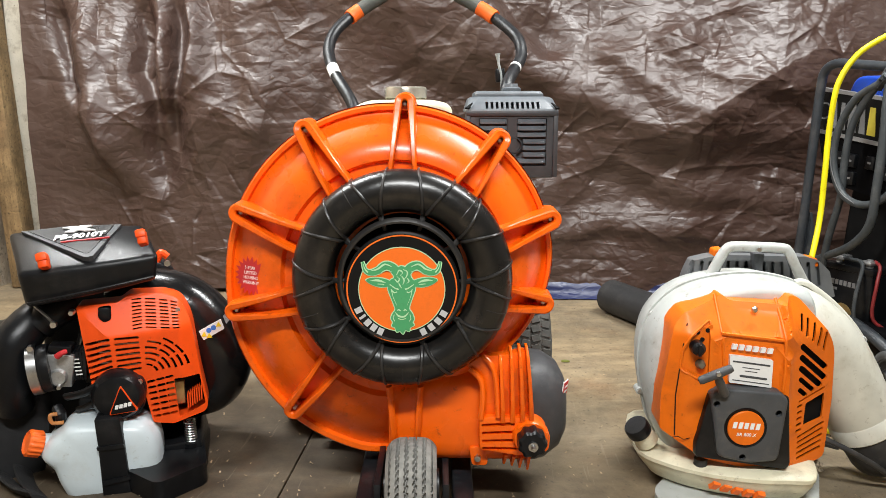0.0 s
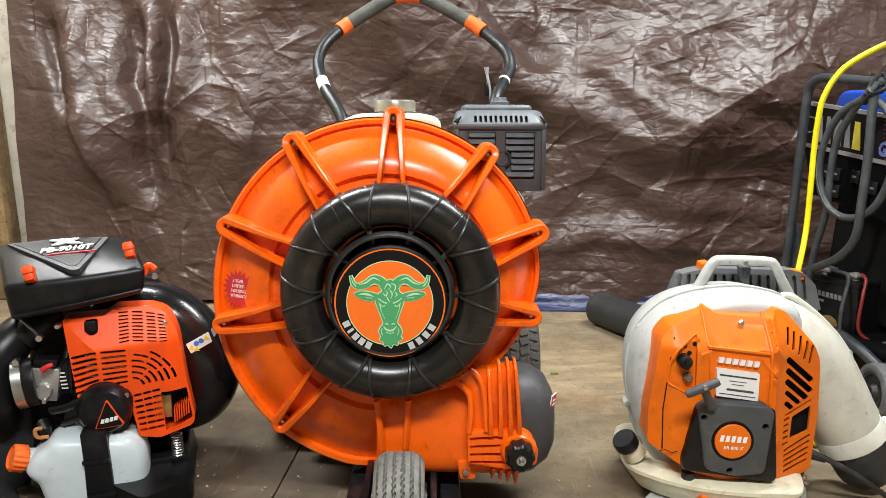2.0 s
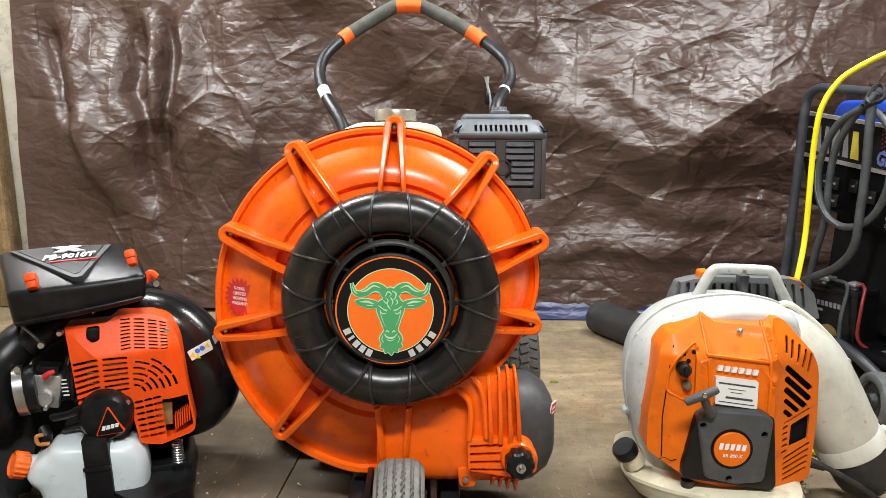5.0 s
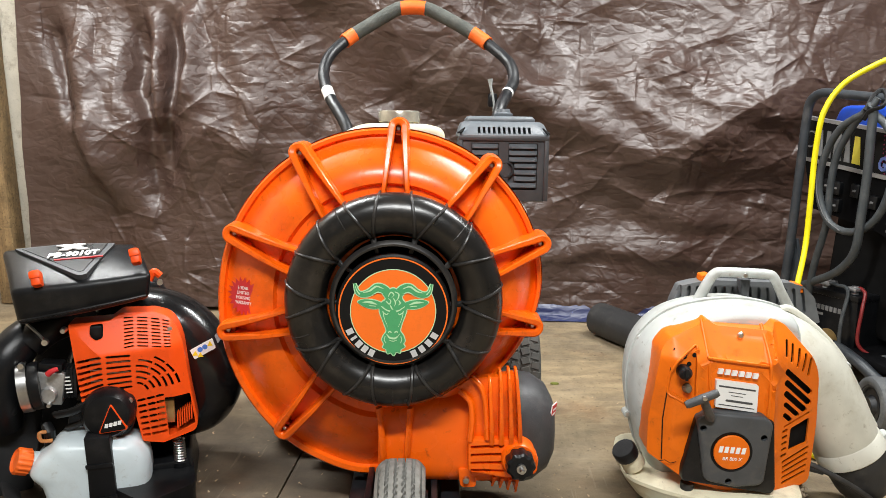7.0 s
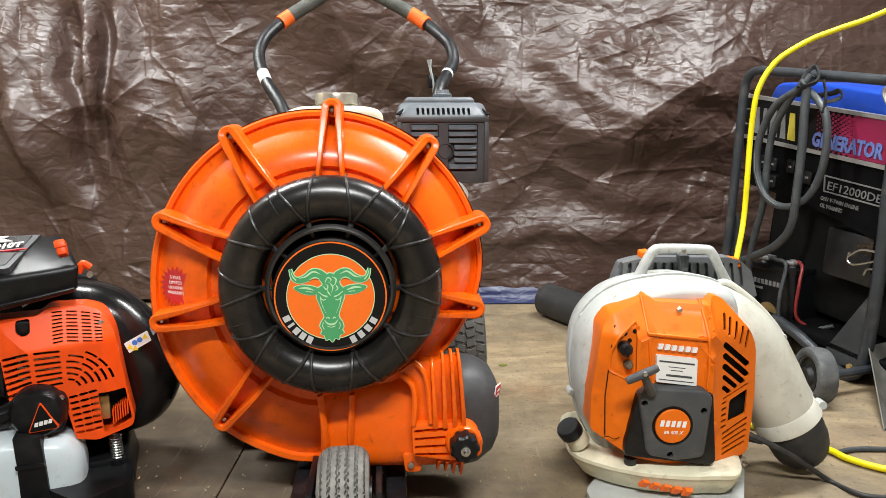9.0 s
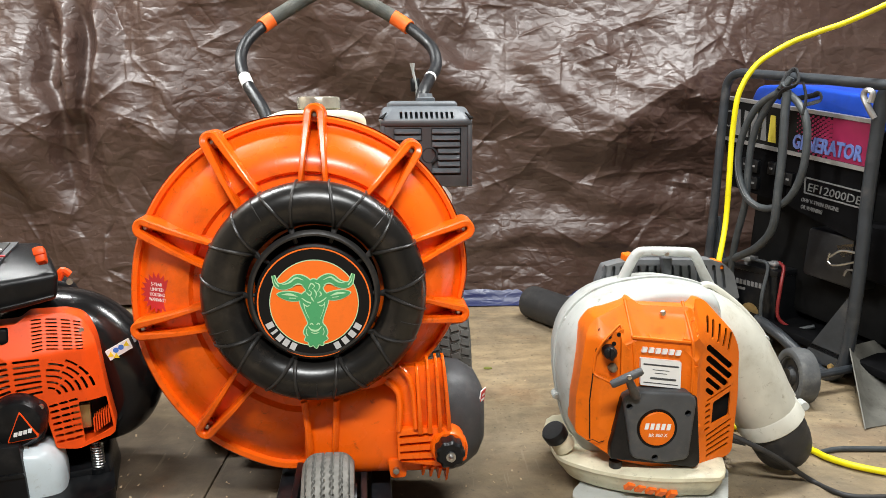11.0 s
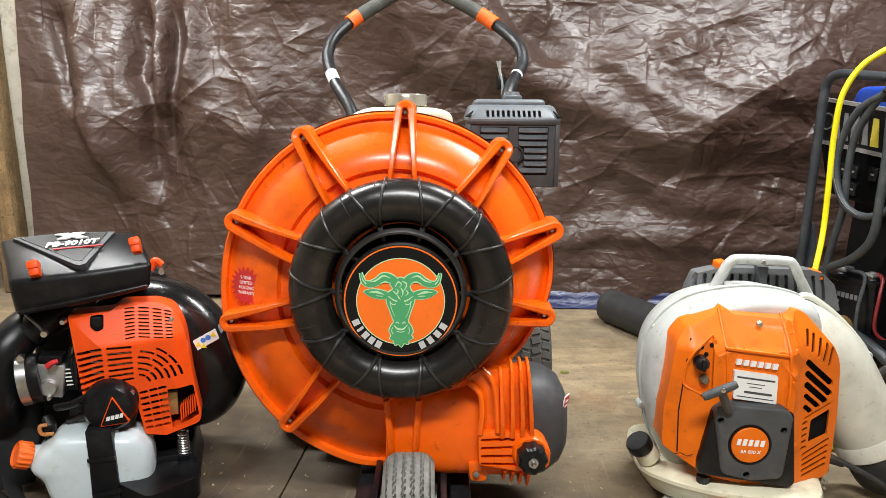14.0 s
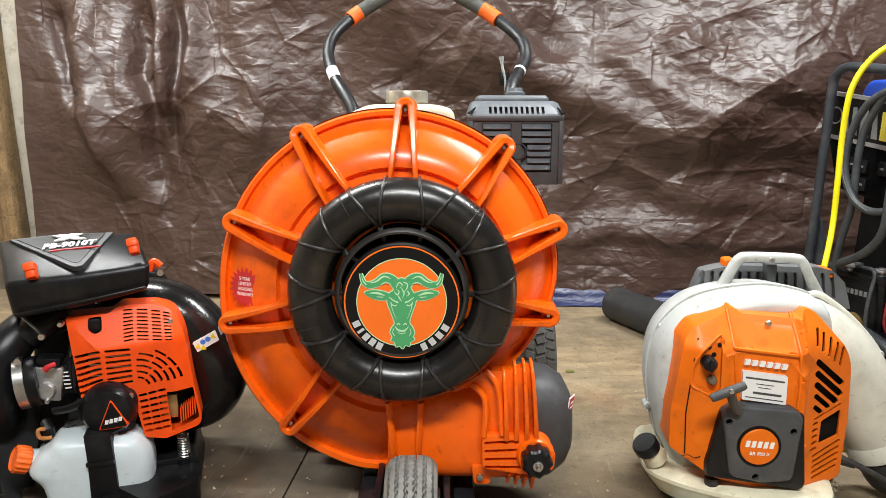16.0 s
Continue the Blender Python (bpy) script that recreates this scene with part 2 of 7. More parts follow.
def floor_material(name):
    """Old plywood: tan wood under grey ground-in dirt, rusty patches, thin pale scratches, and a dark place of dirt and
    painted shade.
    """
    m = bpy.data.materials.new(name)
    m.use_nodes = True
    n, l = m.node_tree.nodes, m.node_tree.links
    b = n["Principled BSDF"]
    tc = n.new("ShaderNodeTexCoord")

    def field(scale, detail, rough, lo, hi, a=0.0, z=1.0, dist=0.0, stretch=(1, 1, 1), turn=0.0):
        mp = n.new("ShaderNodeMapping")
        mp.inputs["Scale"].default_value = stretch
        mp.inputs["Rotation"].default_value = (0, 0, radians(turn))
        l.new(tc.outputs["Object"], mp.inputs["Vector"])
        t = n.new("ShaderNodeTexNoise")
        t.inputs["Scale"].default_value, t.inputs["Detail"].default_value = scale, detail
        t.inputs["Roughness"].default_value, t.inputs["Distortion"].default_value = rough, dist
        l.new(mp.outputs[0], t.inputs["Vector"])
        r = n.new("ShaderNodeMapRange")
        r.inputs["From Min"].default_value, r.inputs["From Max"].default_value = lo, hi
        r.inputs["To Min"].default_value, r.inputs["To Max"].default_value = a, z
        l.new(t.outputs["Fac"], r.inputs["Value"])
        return t.outputs["Fac"], r.outputs[0]

    def over(under, color, factor):
        mx = n.new("ShaderNodeMix")
        mx.data_type = "RGBA"
        l.new(factor, mx.inputs["Factor"])
        if isinstance(under, tuple):
            mx.inputs["A"].default_value = (*under, 1)
        else:
            l.new(under, mx.inputs["A"])
        mx.inputs["B"].default_value = (*color, 1)
        return mx.outputs["Result"]

    def math_node(kind, a, c, d=None):
        k = n.new("ShaderNodeMath")
        k.operation = kind
        for i, v in enumerate((a, c, d)):
            if v is None:
                continue
            if isinstance(v, (int, float)):
                k.inputs[i].default_value = v
            else:
                l.new(v, k.inputs[i])
        return k.outputs[0]

    _, grain = field(2.2, 9, 0.62, 0.34, 0.66, dist=0.5, stretch=(2.2, 9, 9))
    col = over((0.33, 0.25, 0.145), (0.23, 0.17, 0.1), grain)
    _, rust = field(2.7, 7, 0.6, 0.54, 0.7, 0, 0.65)
    col = over(col, (0.21, 0.115, 0.055), rust)
    big, grey = field(1.6, 10, 0.68, 0.4, 0.66, 0, 0.72)
    col = over(col, (0.16, 0.135, 0.1), grey)
    # worn, walked-on ground dirt with the wheeled blower's shade painted in; reaches out with a ragged edge
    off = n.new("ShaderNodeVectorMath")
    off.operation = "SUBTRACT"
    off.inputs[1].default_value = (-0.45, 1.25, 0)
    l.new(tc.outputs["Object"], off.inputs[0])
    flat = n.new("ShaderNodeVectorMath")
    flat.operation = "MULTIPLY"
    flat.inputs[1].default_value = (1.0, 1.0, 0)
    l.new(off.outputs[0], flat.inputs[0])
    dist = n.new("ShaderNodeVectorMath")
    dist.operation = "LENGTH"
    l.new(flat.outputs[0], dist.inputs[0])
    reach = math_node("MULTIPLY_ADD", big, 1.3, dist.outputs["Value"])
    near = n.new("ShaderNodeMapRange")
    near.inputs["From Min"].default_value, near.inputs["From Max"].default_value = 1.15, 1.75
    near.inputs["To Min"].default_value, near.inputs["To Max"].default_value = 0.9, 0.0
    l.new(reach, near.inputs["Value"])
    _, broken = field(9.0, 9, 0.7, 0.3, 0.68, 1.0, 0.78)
    # near-black tone: holds the shadow under the blower as well as the dirt
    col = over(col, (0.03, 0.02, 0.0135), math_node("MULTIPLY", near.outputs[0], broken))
    _, rust2 = field(4.3, 9, 0.66, 0.53, 0.68, 0, 0.5)
    col = over(col, (0.11, 0.055, 0.026), rust2)
    _, scuff = field(7.0, 14, 0.78, 0.3, 0.7, 0.6, 1.42, 0.3)
    tone = n.new("ShaderNodeVectorMath")
    tone.operation = "SCALE"
    l.new(col, tone.inputs[0])
    l.new(scuff, tone.inputs["Scale"])
    col = tone.outputs[0]
    for scale, turn in ((5.0, 28), (6.5, -40), (4.0, 75)):
        _, line = field(scale, 4, 0.6, 0.655, 0.69, 0, 0.14, 0.2, (14, 0.8, 1), turn)
        col = over(col, (0.42, 0.36, 0.26), line)
    _, speck = field(75, 4, 0.5, 0.63, 0.69, 0, 0.6)
    col = over(col, (0.05, 0.038, 0.026), speck)
    l.new(col, b.inputs["Base Color"])
    _, rough = field(3.0, 8, 0.6, 0.3, 0.7, 0.45, 0.8)
    l.new(rough, b.inputs["Roughness"])
    bn = n.new("ShaderNodeBump")
    bn.inputs["Strength"].default_value, bn.inputs["Distance"].default_value = 0.3, 0.003
    l.new(scuff, bn.inputs["Height"])
    l.new(bn.outputs[0], b.inputs["Normal"])
    return m


M_TARP = tarp_material("brown_tarp", (0.06, 0.031, 0.023), (0.092, 0.058, 0.046))
M_TARP_BLUE = tarp_material("blue_tarp", (0.009, 0.016, 0.085), (0.02, 0.03, 0.1))
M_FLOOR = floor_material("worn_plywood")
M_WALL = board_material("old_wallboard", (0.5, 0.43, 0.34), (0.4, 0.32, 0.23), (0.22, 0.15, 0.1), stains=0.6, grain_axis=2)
M_STUD = board_material("raw_stud", (0.34, 0.23, 0.11), (0.22, 0.14, 0.065), (0.15, 0.09, 0.045), scale=2, stains=0.6, grain_axis=2)
M_PLASTER = material("plain_wall_paint", (0.2, 0.18, 0.155), 0.8, vary=0.08, scale=4, bump=0.1)

# ---- mesh tools ----


def link_mesh(name, bm, mat, parent=None, label="", sharp=35):
    """One mesh object out of a bmesh; mat may be one material or a list."""
    bmesh.ops.recalc_face_normals(bm, faces=bm.faces)
    me = bpy.data.meshes.new(name)
    bm.to_mesh(me)
    bm.free()
    for m in (mat if isinstance(mat, (list, tuple)) else [mat]):
        me.materials.append(m)
    if len(me.polygons):
        me.polygons.foreach_set("use_smooth", [True] * len(me.polygons))
        me.set_sharp_from_angle(angle=radians(sharp))
    ob = new(name, me)
    if parent is not None:
        ob.parent = parent
    if label:
        ob["label"] = label
    return ob


def part(name, bm, mat, parent, label="", sharp=35):
    return link_mesh(name, bm, mat, parent, label, sharp)


def thing(name, m, label, category, group=""):
    ob = new(name)
    ob.empty_display_size = 0.05
    ob.matrix_world = m
    return tagged(ob, label, category, group)


def put(bm, other, m=None):
    """Adds bmesh other to bm, moved by m."""
    if m is not None:
        bmesh.ops.transform(other, matrix=m, verts=other.verts)
    me = bpy.data.meshes.new("tmp")
    other.to_mesh(me)
    other.free()
    bm.from_mesh(me)
    bpy.data.meshes.remove(me)
    return bm


def soften(bm, width, segments=2, angle=30):
    bm.normal_update()
    edges = [e for e in bm.edges if len(e.link_faces) == 2 and e.calc_face_angle(0) > radians(angle)]
    if edges and width > 0:
        bmesh.ops.bevel(bm, geom=edges, offset=width, segments=segments, profile=0.5, affect="EDGES", clamp_overlap=True)
    return bm


def box(x0, x1, y0, y1, z0, z1, bevel=0.0, segments=2):
    bm = bmesh.new()
    bmesh.ops.create_cube(bm, size=1)
    bmesh.ops.transform(bm, matrix=Matrix.Translation(((x0 + x1) / 2, (y0 + y1) / 2, (z0 + z1) / 2)) @ Matrix.Diagonal((x1 - x0, y1 - y0, z1 - z0, 1)), verts=bm.verts)
    return soften(bm, bevel, segments)


def spline(points, steps=8, closed=False):
    """A smooth line through the points."""
    p = [Vector(q) for q in points]
    n = len(p)
    out = []
    for i in range(n if closed else n - 1):
        a = p[(i - 1) % n] if closed or i > 0 else p[0] * 2 - p[1]
        b, c = p[i], p[(i + 1) % n]
        d = p[(i + 2) % n] if closed or i + 2 < n else p[-1] * 2 - p[-2]
        for k in range(steps):
            t = k / steps
            out.append(0.5 * ((2 * b) + (c - a) * t + (2 * a - 5 * b + 4 * c - d) * t * t + (3 * b - a - 3 * c + d) * t ** 3))
    if not closed:
        out.append(p[-1].copy())
    return out


def tube(path, radius, sides=12, closed=False, cap=True, flat=1.0):
    """A round bar along a path; radius may be a number or a function of 0 to 1."""
    bm = bmesh.new()
    n = len(path)
    up = None
    rings = []
    for i in range(n):
        if closed:
            d = path[(i + 1) % n] - path[i - 1]
        else:
            d = path[min(i + 1, n - 1)] - path[max(i - 1, 0)]
        d = d.normalized()
        if up is None:
            up = d.orthogonal().normalized()
        up = (up - d * up.dot(d)).normalized()
        side = d.cross(up)
        r = radius(i / max(1, n - 1)) if callable(radius) else radius
        rings.append([bm.verts.new(path[i] + r * (up * math.cos(2 * math.pi * k / sides) * flat + side * math.sin(2 * math.pi * k / sides))) for k in range(sides)])
    for i in range(n if closed else n - 1):
        a, b = rings[i], rings[(i + 1) % n]
        for k in range(sides):
            bm.faces.new((a[k], a[(k + 1) % sides], b[(k + 1) % sides], b[k]))
    if cap and not closed:
        bm.faces.new(rings[0][::-1])
        bm.faces.new(rings[-1])
    return bm


def lathe(profile, sides=48, a0=0.0, a1=360.0):
    """Turns (radius, y) points round the local y axis."""
    bm = bmesh.new()
    full = abs(a1 - a0) >= 359.9
    cols = sides if full else sides + 1
    rows = []
    for r, y in profile:
        if r < 1e-6:
            rows.append([bm.verts.new((0, y, 0))])
        else:
            rows.append([bm.verts.new((r * math.cos(radians(a0 + (a1 - a0) * k / sides)), y, r * math.sin(radians(a0 + (a1 - a0) * k / sides)))) for k in range(cols)])
    for a, b in zip(rows, rows[1:]):
        for k in range(sides):
            k2 = (k + 1) % cols
            q = [a[k % len(a)], a[k2 % len(a)], b[k2 % len(b)], b[k % len(b)]]
            q = [v for i, v in enumerate(q) if v not in q[:i]]
            if len(q) > 2:
                bm.faces.new(q)
    return bm


def rounded(points, radius=0.01, steps=5):
    """The outline of a polygon (x, z) with rounded corners; a third number is that corner's own radius."""
    out = []
    n = len(points)
    for i in range(n):
        p = Vector(points[i][:2])
        r = points[i][2] if len(points[i]) > 2 else radius
        a, b = Vector(points[i - 1][:2]) - p, Vector(points[(i + 1) % n][:2]) - p
        la, lb = a.length, b.length
        cut = min(r, la * 0.48, lb * 0.48)
        if cut < 1e-5:
            out.append(p)
            continue
        s, e = p + a / la * cut, p + b / lb * cut
        for k in range(steps + 1):
            t = k / steps
            out.append((1 - t) ** 2 * s + 2 * t * (1 - t) * p + t * t * e)
    return out


def loft(sections, cap=True):
    """Joins closed outlines of the same number of 3D points, in order."""
    bm = bmesh.new()
    rows = [[bm.verts.new(p) for p in s] for s in sections]
    n = len(rows[0])
    for a, b in zip(rows, rows[1:]):
        for k in range(n):
            bm.faces.new((a[k], a[(k + 1) % n], b[(k + 1) % n], b[k]))
    if cap:
        bm.faces.new(rows[0][::-1])
        bm.faces.new(rows[-1])
    return bm


def prism(outline, y0, y1, bevel=0.0, segments=2):
    """A plate with the outline (x, z), from y0 (its front) to y1."""
    pts = [Vector(p) for p in outline]
    bm = loft([[(p.x, y0, p.y) for p in pts], [(p.x, y1, p.y) for p in pts]])
    if bevel:
        bm.normal_update()
        front = [e for e in bm.edges if abs(e.verts[0].co.y - y0) < 1e-6 and abs(e.verts[1].co.y - y0) < 1e-6]
        bmesh.ops.bevel(bm, geom=front, offset=bevel, segments=segments, profile=0.5, affect="EDGES", clamp_overlap=True)
    return bm


def shrink(outline, d):
    """Moves an outline inwards by about d."""
    pts = [Vector(p) for p in outline]
    c = sum(pts, Vector((0, 0))) / len(pts)
    return [p - (p - c).normalized() * min(d, (p - c).length * 0.9) for p in pts]


def disc(r, y0, y1, bevel=0.0, sides=40):
    return lathe([(0, y0), (r - bevel, y0), (r, y0 + bevel), (r, y1), (0, y1)], sides)


def cut(bm, cutter, crossing=False):
    """bm without cutter, both closed."""
    made = []
    for b in (bm, cutter):
        bmesh.ops.recalc_face_normals(b, faces=b.faces)
        me = bpy.data.meshes.new("tmp")
        b.to_mesh(me)
        b.free()
        made.append(new("tmp", me))
    mod = made[0].modifiers.new("cut", "BOOLEAN")
    mod.operation, mod.object, mod.solver = "DIFFERENCE", made[1], "EXACT"
    mod.use_self = crossing
    graph = bpy.context.evaluated_depsgraph_get()
    graph.update()
    out = bmesh.new()
    me = made[0].evaluated_get(graph).to_mesh()
    out.from_mesh(me)
    made[0].evaluated_get(graph).to_mesh_clear()
    for o in made:
        data = o.data
        bpy.data.objects.remove(o)
        bpy.data.meshes.remove(data)
    return out


def lettering(name, words, height, m, mat, parent, depth=0.0008, width=None, shear=0.0, bold=0.0):
    """Raised lettering on the plane facing the front, as a mesh; m places its lower left corner."""
    cu = bpy.data.curves.new(name, "FONT")
    cu.body, cu.size, cu.extrude, cu.shear, cu.resolution_u, cu.offset = words, height / 0.7, depth, shear, 2, bold
    tmp = new("tmp", cu)
    graph = bpy.context.evaluated_depsgraph_get()
    graph.update()
    bm = bmesh.new()
    bm.from_mesh(tmp.evaluated_get(graph).to_mesh())
    tmp.evaluated_get(graph).to_mesh_clear()
    bpy.data.objects.remove(tmp)
    bpy.data.curves.remove(cu)
    bmesh.ops.rotate(bm, cent=(0, 0, 0), matrix=Matrix.Rotation(radians(90), 3, "X"), verts=bm.verts)
    if width:
        w = max(v.co.x for v in bm.verts)
        bmesh.ops.scale(bm, vec=(width / w, 1, 1), verts=bm.verts)
    bmesh.ops.transform(bm, matrix=m, verts=bm.verts)
    return part(name, bm, mat, parent)


def grid_sheet(nu, nv, place):
    """A sheet of nu by nv quads; place(u, v) gives each corner."""
    us = np.linspace(0, 1, nu + 1)
    vs = np.linspace(0, 1, nv + 1)
    verts = [place(u, v) for v in vs for u in us]
    faces = [(j * (nu + 1) + i, j * (nu + 1) + i + 1, (j + 1) * (nu + 1) + i + 1, (j + 1) * (nu + 1) + i) for j in range(nv) for i in range(nu)]
    return verts, faces


def sheet_object(name, verts, faces, mat):
    me = bpy.data.meshes.new(name)
    me.from_pydata(verts, [], faces)
    me.materials.append(mat)
    me.polygons.foreach_set("use_smooth", [True] * len(me.polygons))
    return new(name, me)


def v2(points):
    return [Vector(p[:2]) for p in points]


def stadium(a, b, w, n=5):
    """The outline of a slot from a to b, w wide."""
    a, b = Vector(a), Vector(b)
    d = (b - a).normalized()
    s = Vector((-d.y, d.x))
    out = []
    for c, sign in ((b, 1), (a, -1)):
        for k in range(n + 1):
            ang = -math.pi / 2 + math.pi * k / n
            out.append(c + sign * (d * math.cos(ang) + s * math.sin(ang)) * w / 2)
    return out


def quad_at(q, u, v):
    """A place in a four-cornered patch: q is top left, top right, bottom right, bottom left."""
    a, b, c, d = v2(q)
    return (a * (1 - u) + b * u) * (1 - v) + (d * (1 - u) + c * u) * v


def dome(outline, depth, back, rings=14, middle=None):
    """A closed cover: its outline runs straight back, its front follows depth(x, z)."""
    pts = v2(outline)
    c = Vector(middle) if middle else sum(pts, Vector((0, 0))) / len(pts)
    rows = [[(p.x, back, p.y) for p in pts]]
    for k in range(rings):
        s = 1 - (k / rings) ** 1.15
        rows.append([((c + (p - c) * s).x, depth(*(c + (p - c) * s)), (c + (p - c) * s).y) for p in pts])
    return loft(rows)


def coaxial(profile, at, axis, sides=36):
    """A turned piece whose y axis points along axis."""
    bm = lathe(profile, sides)
    m = Matrix.Translation(at) @ Vector((0, 1, 0)).rotation_difference(axis).to_matrix().to_4x4()
    bmesh.ops.transform(bm, matrix=m, verts=bm.verts)
    return bm


# ---- the room ----
TARP_Y = 3.12


def setting(name, bm, mat, label):
    return tagged(link_mesh(name, bm, mat), label, kind="structure")


floor = setting("floor", box(-2.9, 2.9, -2.6, 3.5, -0.05, -0.012), M_DARK, "worn stained brown plywood floor")
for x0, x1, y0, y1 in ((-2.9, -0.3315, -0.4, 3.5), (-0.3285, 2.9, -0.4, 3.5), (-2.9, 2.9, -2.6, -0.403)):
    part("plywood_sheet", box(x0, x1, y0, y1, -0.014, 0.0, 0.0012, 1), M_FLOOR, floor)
setting("ceiling", box(-2.9, 2.9, -2.6, 3.5, 2.4, 2.45), M_PLASTER, "plain dim unpainted ceiling")
setting("wall_north", box(-2.9, 2.9, 3.3, 3.4, 0.0, 2.4), M_WALL, "old wallboard behind the tarp")
setting("wall_west", box(-2.13, -2.03, -2.5, 3.3, 0.0, 2.4), M_WALL, "old bare wallboard wall")
setting("wall_east", box(2.7, 2.8, -2.5, 3.3, 0.0, 2.4), M_PLASTER, "plain wall")
setting("wall_south", box(-2.9, 2.9, -2.6, -2.5, 0.0, 2.4), M_PLASTER, "plain wall")


def lattice(x, z, seed):
    """Smooth random values over the plane, for arrays of places."""
    table = np.random.RandomState(seed).rand(64, 64)
    xi, zi = np.floor(x).astype(int), np.floor(z).astype(int)
    fx, fz = x - xi, z - zi
    fx, fz = fx * fx * (3 - 2 * fx), fz * fz * (3 - 2 * fz)
    a, b = table[xi % 64, zi % 64], table[(xi + 1) % 64, zi % 64]
    c, d = table[xi % 64, (zi + 1) % 64], table[(xi + 1) % 64, (zi + 1) % 64]
    return (a * (1 - fx) + b * fx) * (1 - fz) + (c * (1 - fx) + d * fx) * fz - 0.5


def gradient_noise(x, z, seed):
    """Smooth noise about 0, for arrays of places."""
    ang = np.random.RandomState(seed).rand(64, 64) * 2 * math.pi
    gx, gz = np.cos(ang), np.sin(ang)
    xi, zi = np.floor(x).astype(int), np.floor(z).astype(int)
    fx, fz = x - xi, z - zi
    sx, sz = fx ** 3 * (fx * (fx * 6 - 15) + 10), fz ** 3 * (fz * (fz * 6 - 15) + 10)

    def corner(i, j):
        a, b = (xi + i) % 64, (zi + j) % 64
        return gx[a, b] * (fx - i) + gz[a, b] * (fz - j)

    return (corner(0, 0) * (1 - sx) + corner(1, 0) * sx) * (1 - sz) + (corner(0, 1) * (1 - sx) + corner(1, 1) * sx) * sz


def crinkle(u, v, first, stretch):
    """Sharp ridges and valleys of many sizes that run mostly along u."""
    y = 0.0
    for k, (f, amp) in enumerate(((1.7, 0.036), (3.1, 0.02), (6.3, 0.0095), (12.0, 0.0046), (22.0, 0.0024), (39.0, 0.0011))):
        a = (0.3, -0.45, 0.1, 0.65, -0.2, 0.4)[k]
        p, q = u * math.cos(a) - v * math.sin(a), u * math.sin(a) + v * math.cos(a)
        bend = 0.2 * gradient_noise(p * f * 0.6 + 3, q * f * 0.6, first + 20 + k)
        ridged = np.abs(gradient_noise(p * f * stretch + bend, q * f + bend, first + k))
        here = np.clip(0.55 + 1.6 * gradient_noise(p * f * 0.22 + 7, q * f * 0.22, first + 40 + k), 0.1, 1.2)
        flat = 1.3 * ridged + 2.0 * np.minimum(ridged, 0.1) - 0.4
        y = y + amp * here * flat * (1 if k % 2 else -1)
    return y


def off_line(x, z, line):
    """For arrays of places: how far above a bent line they lie, and the share of the line beside them."""
    best, side, along_it = np.full(x.shape, 1e9), np.zeros(x.shape), np.zeros(x.shape)
    n = len(line) - 1
    for i, ((ax, az), (bx, bz)) in enumerate(zip(line, line[1:])):
        lx, lz = bx - ax, bz - az
        t = np.clip(((x - ax) * lx + (z - az) * lz) / (lx * lx + lz * lz), 0, 1)
        d = np.hypot(x - ax - t * lx, z - az - t * lz)
        s = np.sign((z - az) * lx - (x - ax) * lz)
        near = d < best
        best, side, along_it = np.where(near, d, best), np.where(near, s, side), np.where(near, (i + t) / n, along_it)
    return best * side, along_it


# broad rolls of the sheet: the line of the crest, how far it stands out (less than 0: a valley), its half width
ROLLS = [([(-0.25, 1.16), (0.1, 1.0), (0.4, 0.83), (0.6, 0.74), (0.878, 0.68), (1.7, 0.72)], 0.12, 0.14),
         ([(-1.0, 1.4), (-0.4, 1.36), (0.35, 1.3)], 0.13, 0.33), ([(-1.85, 0.74), (-1.5, 0.62), (-1.2, 0.7), (-0.8, 0.6)], 0.05, 0.16), ([(-1.7, 0.9), (-1.35, 0.84), (-0.7, 0.8)], 0.05, 0.2), ([(0.95, 1.02), (1.5, 0.95), (2.5, 0.84)], 0.075, 0.17), ([(0.3, 1.15), (0.718, 0.86), (0.927, 0.76), (1.15, 0.78)], 0.045, 0.07),
         ([(0.55, 1.15), (0.921, 0.907), (1.13, 0.843), (1.5, 0.87)], 0.05, 0.07), ([(0.3, 0.61), (0.62, 0.568), (0.939, 0.409), (1.5, 0.36)], 0.035, 0.07),
         ([(0.2, 0.25), (0.731, 0.306), (1.025, 0.249), (1.6, 0.28)], 0.03, 0.05), ([(-1.69, 1.25), (-1.6, 0.961), (-1.548, 0.739)], -0.085, 0.045),
         ([(-1.34, 1.25), (-1.313, 0.924), (-1.233, 0.789), (-1.246, 0.3)], -0.08, 0.05), ([(-1.19, 1.25), (-1.16, 0.887), (-1.162, 0.5)], -0.055, 0.032),
         ([(-1.56, 1.25), (-1.548, 0.888), (-1.475, 0.677), (-1.388, 0.4)], 0.075, 0.06), ([(-1.27, 1.25), (-1.215, 0.875), (-1.186, 0.727)], 0.065, 0.032),
         ([(-1.11, 1.25), (-1.065, 1.031), (-1.13, 0.801)], 0.065, 0.042), ([(-0.9, 1.25), (-0.82, 0.9), (-0.95, 0.3)], 0.035, 0.08),
         ([(-0.62, 1.3), (-0.5, 0.95), (-0.55, 0.5)], -0.04, 0.07), ([(-0.35, 1.3), (-0.2, 1.0), (0.25, 0.75)], 0.05, 0.08), ([(0.0, 1.3), (0.2, 1.05), (0.42, 0.98)], -0.04, 0.05)]
